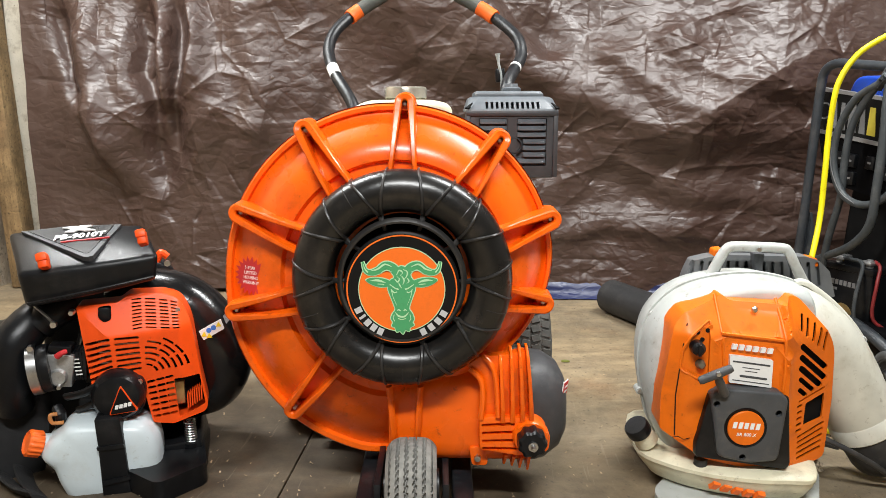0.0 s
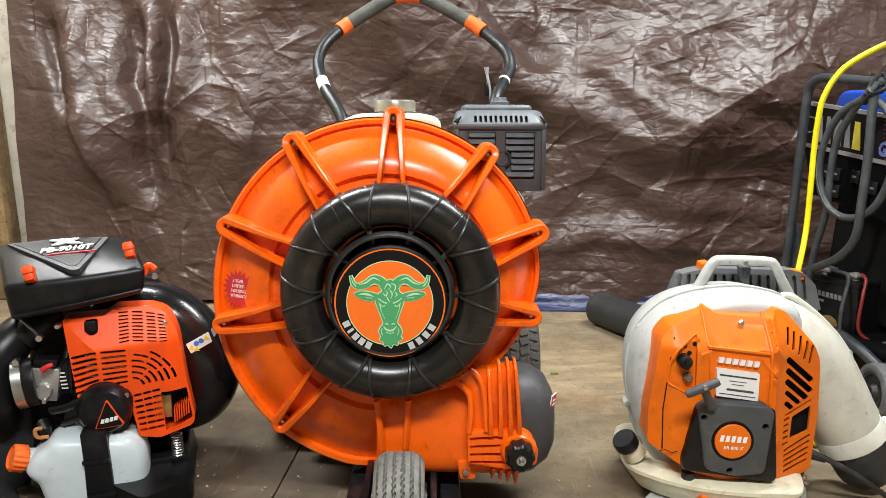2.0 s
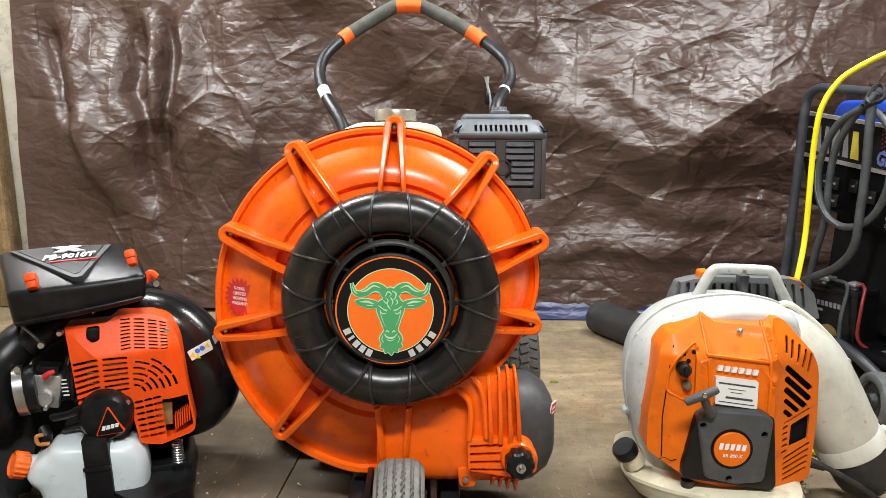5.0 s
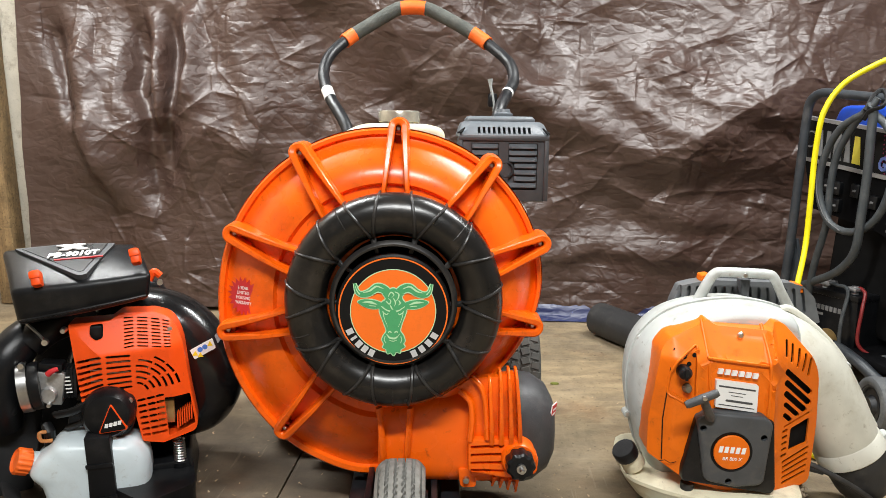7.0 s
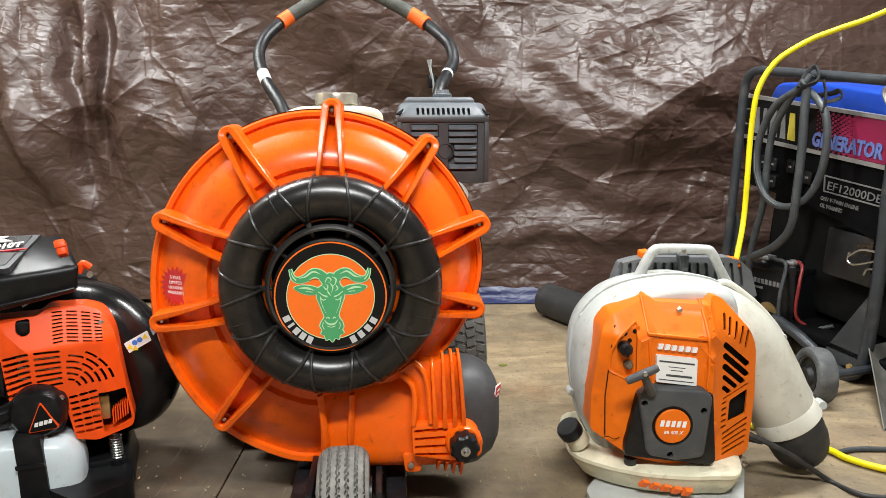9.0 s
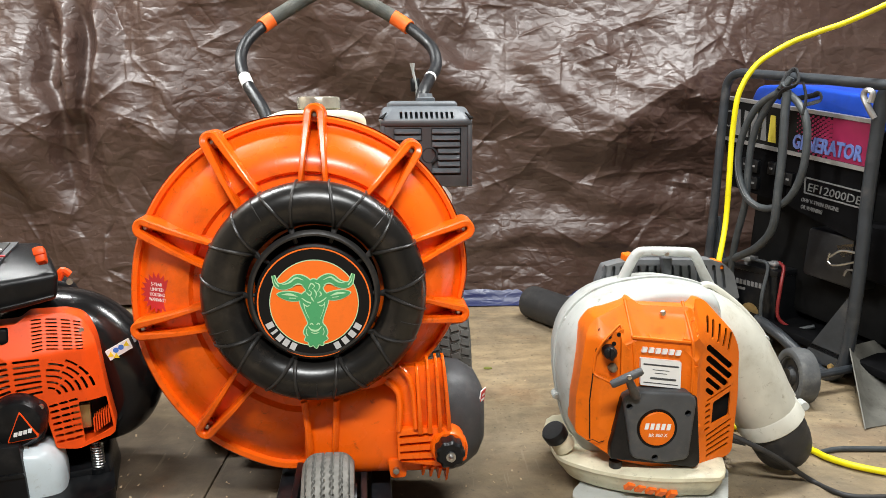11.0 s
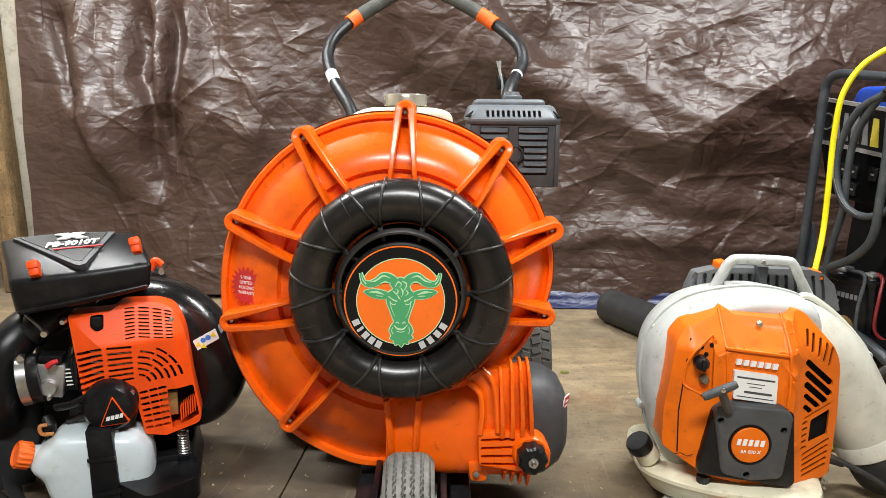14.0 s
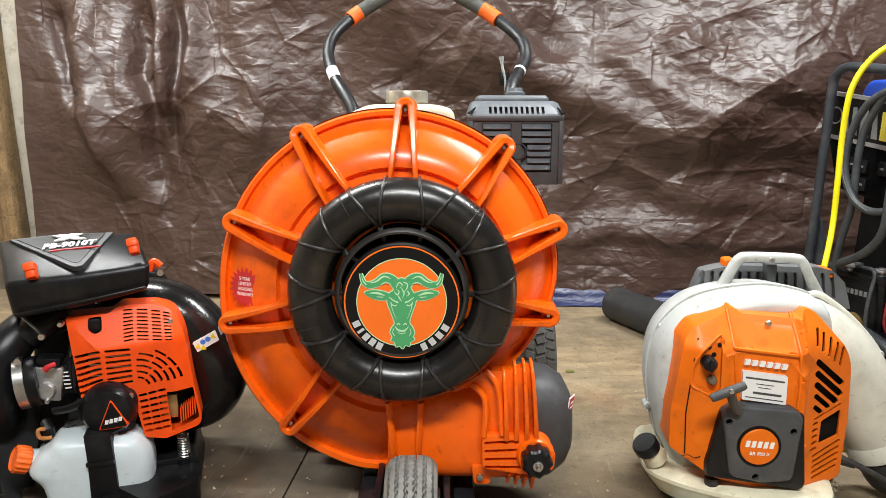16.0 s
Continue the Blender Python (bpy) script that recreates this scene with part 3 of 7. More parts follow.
# sharp creases: the line, how far it stands out, how wide its flanks are
CREASES = [([(0.595, 0.569), (0.766, 0.492)], 0.012, 0.025), ([(0.83, 0.538), (1.275, 0.556)], 0.011, 0.03), ([(0.739, 1.061), (0.945, 0.962)], 0.016, 0.035),
           ([(1.049, 0.919), (1.194, 0.856)], 0.014, 0.03), ([(0.425, 0.86), (0.529, 0.697)], 0.01, 0.03), ([(0.35, 0.468), (0.531, 0.543), (0.62, 0.658)], 0.01, 0.03),
           ([(0.812, 0.259), (1.02, 0.356)], 0.01, 0.03), ([(-1.781, 0.888), (-1.55, 0.857)], -0.016, 0.02), ([(-1.485, 1.2), (-1.466, 1.009)], -0.014, 0.02),
           ([(-1.001, 1.066), (-0.978, 0.911), (-1.078, 0.826), (-1.144, 0.789)], 0.013, 0.025), ([(-0.978, 0.911), (-0.847, 0.874)], 0.012, 0.025), ([(-1.004, 0.77), (-0.807, 0.628)], 0.011, 0.03)]


def tarp_depth(x, z):
    """How far the hanging sheet stands out at each place."""
    wx, wz = gradient_noise(x * 2.3 + 9, z * 2.3, 1), gradient_noise(x * 2.3, z * 2.3 + 5, 2)
    ux, uz = gradient_noise(x * 8 + 3, z * 8, 3), gradient_noise(x * 8, z * 8 + 7, 4)
    y = 0.05 * lattice(x * 0.9, z * 0.7, 5) + 0.05 * gradient_noise(x * 2.1 - z * 0.8, z * 1.2 + x * 0.7, 6)
    left = np.clip((-0.55 - x) / 0.6, 0, 1)
    # on one side the sheet hangs in upright folds, on the other it is drawn aslant
    c, sn = math.cos(radians(24)), math.sin(radians(24))
    y += left * 1.0 * crinkle(-z, x, 100, 0.5) + (1 - left) * crinkle(x * c - z * sn, x * sn + z * c, 200, 0.5)
    y += 0.5 * crinkle(x * 0.7 + z * 0.7, z * 0.7 - x * 0.7, 300, 0.9)
    for line, out, wide in ROLLS:
        d, t = off_line(x + 0.06 * wx + 0.012 * ux, z + 0.06 * wz + 0.014 * uz, line)
        y -= out * np.exp(-(d / wide) ** 2 * np.where(d > 0, 0.5, 1.6)) * np.clip(np.minimum(t, 1 - t) * 5, 0, 1)
    for line, out, wide in CREASES:
        d, t = off_line(x + 0.006 * ux, z + 0.006 * uz, line)
        y -= out * np.exp(-np.abs(d) / wide * np.where(d > 0, 0.6, 1.6)) * np.clip(np.minimum(t, 1 - t) * 5, 0, 1)
    # short straight creases, most of them in stars of two to five
    rnd_c = random.Random(21)
    for _ in range(190):
        ax, az = rnd_c.uniform(-1.8, 1.9), rnd_c.uniform(0.05, 1.4)
        first = rnd_c.uniform(0, 2 * math.pi)
        for _ in range(rnd_c.choice((1, 2, 3, 4, 5))):
            turn, run = first + rnd_c.uniform(0.7, 5.6), rnd_c.uniform(0.05, 0.24)
            lx, lz = math.cos(turn), math.sin(turn) * (0.75 if ax > -0.6 else 1.0)
            out, wide, lean = rnd_c.choice((-1, 1, 1)) * rnd_c.uniform(0.003, 0.0075), rnd_c.uniform(0.008, 0.022), rnd_c.uniform(0.6, 1.8)
            x0, x1, z0, z1 = min(ax, ax + lx * run) - 0.07, max(ax, ax + lx * run) + 0.07, min(az, az + lz * run) - 0.07, max(az, az + lz * run) + 0.07
            i0, i1 = np.searchsorted(x[0], (x0, x1))
            j0, j1 = np.searchsorted(z[:, 0], (z0, z1))
            px, pz = x[j0:j1, i0:i1] - ax, z[j0:j1, i0:i1] - az
            t = (px * lx + pz * lz) / (run * (lx * lx + lz * lz))
            d = (px * lz - pz * lx) / math.hypot(lx, lz)
            y[j0:j1, i0:i1] -= out * np.exp(-np.abs(d) / wide * np.where(d > 0, lean, 2.4 - lean)) * np.clip(np.minimum(t * 3 + 0.4, (1 - t) * 2.2), 0, 1) * (t > -0.13)
    # the sheet was stored folded: faint square creases
    for s, wave, far in ((x / 0.155, ux, 0.155), (z / 0.118, uz, 0.118)):
        s = s + 0.05 * wave
        d = np.abs(s - np.round(s)) * far
        y -= 0.0026 * np.exp(-d / 0.006) * (np.sin(np.round(s) * 2.4) * 0.8 + 0.2) * np.clip(0.6 + 2.0 * wx, 0, 1)
    return y * np.clip((x + 1.83) / 0.3, 0.35, 1)


def tarp_sheet(x0, x1, z0, z1, nu, nv):
    """The mesh is closest where the sheet is seen, below 1.5 m and up to 1.9 m along the wall."""
    xs = np.concatenate([np.linspace(x0, 1.9, nu - 60), np.linspace(1.9, x1, 62)[1:]])
    zs = np.concatenate([np.linspace(z0, 1.45, nv - 40), np.linspace(1.45, z1, 42)[1:]])
    x, z = np.meshgrid(xs, zs)
    edge = x + 0.02 * lattice(z * 3, z * 0, 60) * (x < x0 + 0.1)
    verts = np.stack([edge, TARP_Y - 0.03 + tarp_depth(x, z), z], axis=-1).reshape(-1, 3)
    i = np.arange(nv * (nu + 1)).reshape(nv, nu + 1)[:, :nu].ravel()
    faces = np.stack([i, i + 1, i + nu + 2, i + nu + 1], axis=-1)
    return verts.tolist(), faces.tolist()


tarp = sheet_object("hanging_tarp", *tarp_sheet(-1.8, 2.67, 0.02, 2.2, 1260, 540), M_TARP)
tagged(tarp, "wrinkled shiny brown plastic tarp hanging over the wall", "tarp")

# ---- wheeled leaf blower ----
BLOWER_AT = pose(-0.09, 1.45, 0, 0, 0, 3.6)
BLOWER_IN = BLOWER_AT.inverted()
blower = thing("wheeled_blower", BLOWER_AT, "orange walk-behind wheeled leaf blower with round black intake ring", "blower")
CX, CZ = 0.010, 0.467


def bl(x, y, z):
    """A place in the room, as seen from the blower's own base."""
    return BLOWER_IN @ Vector((x, y, z))


def smooth_steps(x, xs, ys):
    """A smooth rise through the given values."""
    for a, b, p, q in zip(xs, xs[1:], ys, ys[1:]):
        if x <= b:
            t = max(0, (x - a) / (b - a))
            return p + (q - p) * t
    return ys[-1]


def rim_radius(deg):
    """The scroll widens anticlockwise towards the outlet at its foot."""
    d = deg % 360
    return smooth_steps(d, [0, 45, 90, 135, 180, 234, 262, 290, 318, 340, 360], [0.284, 0.292, 0.302, 0.317, 0.334, 0.374, 0.386, 0.33, 0.262, 0.272, 0.284])


# radial share from the rim (0) to the intake (1), and how far forward the shell stands there
SHELL = [(-0.02, 0.012), (-0.02, -0.004), (0.0, -0.011), (0.04, -0.011), (0.055, -0.003), (0.10, -0.006), (0.18, -0.022), (0.28, -0.042),
         (0.38, -0.056), (0.48, -0.064), (0.55, -0.065), (0.58, -0.055), (0.65, -0.056), (0.675, -0.071), (0.72, -0.073), (0.75, -0.062), (0.88, -0.066), (1.0, -0.07)]
SHELL_IN = 0.13


def shell_mesh(profile, inner):
    bm = bmesh.new()
    steps = 160
    rows = []
    for k in range(steps):
        a = 360.0 * k / steps
        R = sum(rim_radius(a + d) for d in (-6, -3, 0, 3, 6)) / 5
        rows.append([bm.verts.new((CX + (R - s * (R - inner)) * math.cos(radians(a)), y, CZ + (R - s * (R - inner)) * math.sin(radians(a)))) for s, y in profile])
    for k in range(steps):
        a, b = rows[k], rows[(k + 1) % steps]
        for i in range(len(profile) - 1):
            bm.faces.new((a[i], a[i + 1], b[i + 1], b[i]))
    return bm


part("front_shell", shell_mesh(SHELL, SHELL_IN), M_ORANGE, blower, "glossy scuffed orange plastic front shell", 40)
BACK = [(-0.02, 0.004), (-0.02, 0.018), (0.03, 0.02), (0.06, 0.03), (0.14, 0.06), (0.3, 0.1), (0.6, 0.11), (1.0, 0.11)]
part("back_shell", shell_mesh(BACK, 0.01), M_ORANGE, blower, "", 40)
part("impeller_plate", disc(0.2, 0.03, 0.05), M_DARK, blower).location = (CX, 0, CZ)


def shell_y(r, deg):
    R = rim_radius(deg)
    s = (R - r) / (R - SHELL_IN)
    return smooth_steps(s, [p[0] for p in SHELL[1:]], [p[1] for p in SHELL[1:]])


def rib(deg, reach):
    """A V-shaped stiffening rib: two tall thin walls that meet in a loop round a bolt at the rim; reach is how far the loop goes out."""
    R = rim_radius(deg)
    half_root, half_tip = 0.0225, 0.0115
    tip, root = reach - half_tip - 0.004, 0.175
    lines = []
    for k in range(13):
        t = k / 12
        lines.append((root + (tip - root) * t, -(half_root + (half_tip - half_root) * t)))
    for k in range(1, 10):
        a = math.pi * k / 10
        lines.append((tip + half_tip * math.sin(a), -half_tip * math.cos(a)))
    for k in range(12, -1, -1):
        t = k / 12
        lines.append((root + (tip - root) * t, half_root + (half_tip - half_root) * t))
    bm = bmesh.new()
    rows = []
    n = len(lines)
    for i, (r, s) in enumerate(lines):
        p = Vector((r, s))
        d = Vector(lines[min(i + 1, n - 1)]) - Vector(lines[max(i - 1, 0)])
        d.normalize()
        out = max(0.0, min(1.0, (r - root) / (tip - root)))
        th = 0.0032 + 0.0036 * out
        side = Vector((-d.y, d.x)) * th
        front = smooth_steps(r, [root, root + 0.03, tip - 0.07, tip - 0.02, tip + 0.013], [-0.1, -0.099, -0.088, -0.066, -0.05])
        back = 0.012 if r > R - 0.02 else -0.001 + shell_y(r, deg) * 0.5
        ring = []
        for q, y in ((p + side * 1.25, back), (p + side, front + 0.0025), (p + side * 0.6, front), (p - side * 0.6, front), (p - side, front + 0.0025), (p - side * 1.25, back)):
            ca, sa = math.cos(radians(deg)), math.sin(radians(deg))
            ring.append(bm.verts.new((CX + q.x * ca - q.y * sa, y, CZ + q.x * sa + q.y * ca)))
        rows.append(ring)
    for a, b in zip(rows, rows[1:]):
        for k in range(6):
            bm.faces.new((a[k], a[(k + 1) % 6], b[(k + 1) % 6], b[k]))
    bm.faces.new(rows[0])
    bm.faces.new(rows[-1][::-1])
    return bm


for deg, reach in ((-13.5, 0.292), (19, 0.31), (53, 0.3185), (88.3, 0.3235), (123.6, 0.3285), (160, 0.333), (194, 0.34), (232.5, 0.362)):
    r = part("rib", rib(deg, reach), M_ORANGE, blower)
    R = reach - 0.0175
    ca, sa = math.cos(radians(deg)), math.sin(radians(deg))
    o = part("ear", disc(0.0125, -0.033, 0.012, 0.001, 20), M_ORANGE, r)
    o.location = (CX + R * ca, 0, CZ + R * sa)
    b = lathe([(0, -0.041), (0.003, -0.041), (0.0048, -0.0395), (0.005, -0.033), (0.005, 0)], 14)
    o = part("bolt", b, M_STEEL, r, "dull steel bolt head")
    o.location = (CX + R * ca, 0, CZ + R * sa)

# intake ring
RX, RZ = 0.0155, 0.468
RING_R, RING_r, RING_Y = 0.1575, 0.0375, -0.122
torus = []
for k in range(24):
    a = 2 * math.pi * k / 24
    torus.append((RING_R + RING_r * math.cos(a), RING_Y + RING_r * math.sin(a)))
torus.append(torus[0])
ring_bm = lathe(torus, 96)
bmesh.ops.remove_doubles(ring_bm, verts=ring_bm.verts, dist=1e-6)
bmesh.ops.translate(ring_bm, vec=(RX, 0, RZ), verts=ring_bm.verts)
ring = part("intake_ring", ring_bm, M_BLACK_GLOSS, blower, "fat glossy black plastic intake ring with moulded cords")


def on_ring(deg, r, lift=0.0):
    """A place on the front of the ring, at a distance r from its middle."""
    c = max(-1, min(1, (r - RING_R) / RING_r))
    y = RING_Y - RING_r * math.sqrt(1 - c * c) - lift
    if r > RING_R + RING_r:
        y = RING_Y + (r - RING_R - RING_r)
    return Vector((RX + r * math.cos(radians(deg)), y, RZ + r * math.sin(radians(deg))))


for k in range(10):
    node = 71.5 + 36 * k
    for side in (-1, 1):
        path = [Vector((RX + 0.108 * math.cos(radians(node)), -0.143, RZ + 0.108 * math.sin(radians(node))))]
        for i in range(13):
            t = i / 12
            path.append(on_ring(node + side * 9.8 * (0.12 + 0.88 * t), 0.1215 + 0.0735 * t, 0.0012))
        last = path[-1].copy()
        last.y += 0.03
        path.append(last)
        part("cord", tube(path, lambda t: 0.0038 - 0.0014 * t, 8), M_CORD, ring)
for deg in (122, 48, 270, 342, 200):
    path = [on_ring(deg, 0.155 + 0.04 * i / 8, 0.0) for i in range(9)]
    part("seam", tube(path, 0.0012, 6), M_CORD, ring)

# guard cage inside the ring, with the round badge
cage = tube([Vector((RX + 0.108 * math.cos(a), -0.143, RZ + 0.108 * math.sin(a))) for a in np.linspace(0, 2 * math.pi, 60, endpoint=False)], 0.0042, 8, closed=True, flat=1.6)
cage = part("guard_hoop", cage, M_CORD, blower)
for k in range(10):
    a = radians(71.5 + 36 * k)
    path = [Vector((RX + r * math.cos(a), -0.141 + 0.004 * i, RZ + r * math.sin(a))) for i, r in enumerate((0.112, 0.103, 0.094))]
    part("guard_bar", tube(path, 0.0038, 8), M_CORD, cage)
collar_bm = lathe([(0.112, -0.078), (0.132, -0.078), (0.132, -0.055), (0.112, -0.055)], 64)
bmesh.ops.translate(collar_bm, vec=(RX, 0, RZ), verts=collar_bm.verts)
part("inlet_collar", collar_bm, M_ORANGE, blower, "orange inlet collar behind the guard")

badge = part("badge", lathe([(0, -0.147), (0.094, -0.147), (0.0975, -0.1445), (0.0975, -0.12), (0, -0.12)], 64), M_BLACK_PRINT, blower, "round black badge with orange disc and green emblem")
badge.location = (RX, 0, RZ - 0.013)
badge.scale = (1.04, 1, 1.04)
part("badge_ring", lathe([(0.0905, -0.1472), (0.0905, -0.1482), (0.0928, -0.1482), (0.0928, -0.1472)], 64), M_ORANGE_PRINT, badge)
part("badge_disc", disc(0.0715, -0.1482, -0.147, 0, 64), M_ORANGE_PRINT, badge)
part("badge_rim", lathe([(0.0715, -0.1475), (0.0715, -0.1484), (0.0728, -0.1484), (0.0728, -0.1475)], 64), M_PALE_GREEN, badge)


def flat_band(path, widths, y0, y1):
    """A flat curved band of varying width."""
    left, right = [], []
    n = len(path)
    for i, p in enumerate(path):
        d = (path[min(i + 1, n - 1)] - path[max(i - 1, 0)]).normalized()
        s = Vector((-d.y, d.x)) * widths(i / (n - 1))
        left.append(p + s)
        right.append(p - s)
    return prism(left + right[::-1], y0, y1)


EMBLEM = 0.000667


def em(points):
    """Places on the badge, right of and above its middle."""
    return [Vector((x * EMBLEM, z * EMBLEM)) for x, z in points]


HORN = [(9, 40), (22, 56), (40, 62), (58, 50), (76, 44), (90, 50), (97, 72)]
EAR = [(20, 14), (34, 25), (54, 30), (74, 31), (89, 25), (76, 14), (56, 8), (36, 8)]
HEAD = [(-20, 30), (-15, 48), (-4, 60), (8, 58), (19, 47), (24, 31), (34, 18), (33, 0), (26, -20), (19, -42), (19, -52), (26, -62), (30, -76), (26, -84), (30, -92), (20, -98), (18, -108), (8, -105),
        (2, -115), (-6, -107), (-14, -110), (-18, -98), (-26, -94), (-23, -84), (-28, -74), (-24, -62), (-17, -52), (-19, -42), (-27, -20), (-34, 0), (-33, 18), (-24, 28)]


def emblem(name, grow, y0, mat):
    """A plain horned emblem: two curved horns, two ears, a tapered head and a ragged tuft."""
    bm = bmesh.new()
    for s in (-1, 1):
        horn = spline(em([(s * x, z) for x, z in HORN]), 6)
        put(bm, flat_band(horn, lambda t: 0.0072 * (1 - 0.78 * t * t) + grow, y0, y0 + 0.0006))
        ear = spline(em([(s * x, z) for x, z in EAR]), 4, closed=True)
        c = sum(ear, Vector((0, 0))) / len(ear)
        put(bm, prism([p + (p - c).normalized() * grow for p in ear], y0 + 0.00005, y0 + 0.0006))
    line = spline(em(HEAD), 3, closed=True)
    n = len(line)
    out = []
    for i, p in enumerate(line):
        d = (line[(i + 1) % n] - line[i - 1]).normalized()
        out.append(p + Vector((-d.y, d.x)) * grow)
    put(bm, prism(out, y0 - 0.0001, y0 + 0.0006))
    return part(name, bm, mat, badge)


emblem("emblem_edge", 0.0016, -0.1490, M_PALE_GREEN)
emblem("emblem", 0.0, -0.1497, M_GREEN)


def emblem_line(points, widths, soft=True):
    path = spline(em(points), 5) if soft else em(points)
    return part("emblem_line", flat_band(path, widths, -0.1503, -0.1496), M_PALE_GREEN, badge)


for s in (-1, 1):
    emblem_line([(s * 24, 59), (s * 42, 65), (s * 60, 53), (s * 76, 49)], lambda t: 0.0012 * math.sin(math.pi * t) + 0.0003)
    emblem_line([(s * 84, 44), (s * 92, 55), (s * 95, 66)], lambda t: 0.0009 * (1 - t) + 0.0003)
    emblem_line([(s * 24, 46), (s * 38, 50), (s * 52, 44)], lambda t: 0.0008 * math.sin(math.pi * t) + 0.0002)
    emblem_line([(s * 40, 18), (s * 58, 24), (s * 78, 24)], lambda t: 0.0017 * math.sin(math.pi * t) + 0.0002)
    emblem_line([(s * 44, 14), (s * 60, 15)], lambda t: 0.0006)
    # brow, eye and cheek
    emblem_line([(s * 8, 1), (s * 18, 5), (s * 30, 14)], lambda t: 0.0013 * (1 - 0.5 * t))
    emblem_line([(s * 12, -5), (s * 18, -7), (s * 25, -2)], lambda t: 0.0008)
    emblem_line([(s * 26, 2), (s * 22, -18), (s * 13, -40)], lambda t: 0.0006 * (1 - t) + 0.0002)
    emblem_line([(s * 4, -55), (s * 8, -51), (s * 12, -54)], lambda t: 0.0009)
    emblem_line([(s * 20, -64), (s * 22, -74), (s * 18, -82)], lambda t: 0.0006)
emblem_line([(-17, -58), (-8, -68), (6, -69), (17, -58)], lambda t: 0.0012 * math.sin(math.pi * t) + 0.0004)
emblem_line([(-10, -74), (0, -77), (10, -74)], lambda t: 0.0006)
for pts in ([(-13, 38), (-6, 50), (2, 44), (-4, 36)], [(4, 52), (14, 46), (12, 34), (4, 26)], [(-18, 28), (-10, 20), (-6, 28), (-12, 34)], [(0, 36), (6, 24), (2, 12)], [(14, 30), (18, 22), (12, 16)], [(-8, 18), (-4, 10), (0, 4)]):
    emblem_line(pts, lambda t: 0.0009 * math.sin(math.pi * min(0.95, t + 0.1)) + 0.0002)
M_LETTER = material("grey_white_print", (0.5, 0.5, 0.5), 0.5, vary=0.08, bump=0)
# the maker's name round the foot of the badge, as plain bars
for a0, n, step in ((206, 5, 9.3), (296, 4, 11.0)):
    for k in range(n):
        a = radians(a0 + step * k)
        hw = 0.0022 if (n, k) == (5, 1) else 0.0048
        bm = box(-hw, hw, -0.1483, -0.147, -0.006, 0.006)
        bmesh.ops.transform(bm, matrix=pose(0.0815 * math.cos(a), 0, 0.0815 * math.sin(a), 0, -(math.degrees(a) - 270), 0), verts=bm.verts)
        part("letter_bar", bm, M_LETTER, badge)

# outlet duct, clamp and rubber nozzle
def section(x, y0, y1, z0, z1, r, n=6):
    pts = rounded([(y0, z0), (y1, z0), (y1, z1), (y0, z1)], r, n)
    return [(x, p.x, p.y) for p in pts]


duct = loft([section(-0.016, -0.07, 0.1, 0.097, 0.25, 0.055),
             section(0.03, -0.078, 0.1, 0.094, 0.262, 0.05), section(0.09, -0.08, 0.1, 0.092, 0.275, 0.048), section(0.178, -0.08, 0.1, 0.092, 0.28, 0.048)])
part("outlet_duct", duct, M_ORANGE, blower)
for (xa, za), (xb, zb) in (((-0.0127, 0.2592), (-0.0046, 0.1536)), ((0.0457, 0.2593), (0.0398, 0.1537))):
    bar = spline([Vector((xa, -0.098, za)), Vector((xa * 0.6 + xb * 0.4, -0.09, za * 0.6 + zb * 0.4)), Vector((xb, -0.082, zb)), Vector((xb, -0.062, zb - 0.022)), Vector((xb, -0.02, zb - 0.036))], 5)
    part("duct_rib", tube(bar, 0.0048, 8, flat=1.5), M_ORANGE, blower)
nozzle = loft([section(0.19, -0.082, 0.11, 0.085, 0.285, 0.08), section(0.25, -0.085, 0.11, 0.075, 0.29, 0.09), section(0.285, -0.078, 0.108, 0.08, 0.285, 0.09),
               section(0.315, -0.06, 0.095, 0.1, 0.265, 0.078), section(0.328, -0.04, 0.08, 0.125, 0.24, 0.058)])
M_NOZZLE = material("dusty_grey_black_rubber", (0.045, 0.046, 0.049), 0.48, vary=0.2, bump=0.1, bump_scale=300, dirt=(0.14, 0.135, 0.13), dirt_amount=0.5, dirt_scale=12)
nozzle = part("rubber_nozzle", nozzle, M_NOZZLE, blower, "dull black rubber outlet nozzle", 50)
sticker = box(0.0, 0.002, -0.0125, 0.0125, -0.021, 0.021, 0.0)
sticker = part("sticker", sticker, M_WHITE, nozzle, "small red and white sticker")
sticker.matrix_local = pose(0.3225, -0.036, 0.226, 0, 8, -30)
part("sticker_face", box(0.002, 0.0028, -0.0105, 0.0105, -0.019, 0.019), M_RED, sticker)
for z in (-0.008, 0.0, 0.008):
    o = part("print_bar", box(0.0028, 0.0032, -0.007, 0.007, z * 1.2 - 0.002, z * 1.2 + 0.002), M_WHITE, sticker)

# deflector clamp: a slotted plate, tall fins above it and short ones below
plate = prism(rounded([(0.1542, 0.2028), (0.2519, 0.203), (0.2874, 0.1677), (0.2843, 0.1354), (0.231, 0.1264), (0.1973, 0.132), (0.1553, 0.1398)], 0.008), -0.112, -0.04, 0.003)
slots = bmesh.new()
for a, b in (((0.1617, 0.1875), (0.2178, 0.1908)), ((0.162, 0.172), (0.2193, 0.1743)), ((0.1623, 0.1565), (0.2207, 0.1577)), ((0.1625, 0.142), (0.2222, 0.141))):
    put(slots, prism(stadium(a, b, 0.0062), -0.2, -0.094))
clamp = part("clamp_plate", cut(plate, slots), M_ORANGE, blower, "orange slotted clamp plate", 30)
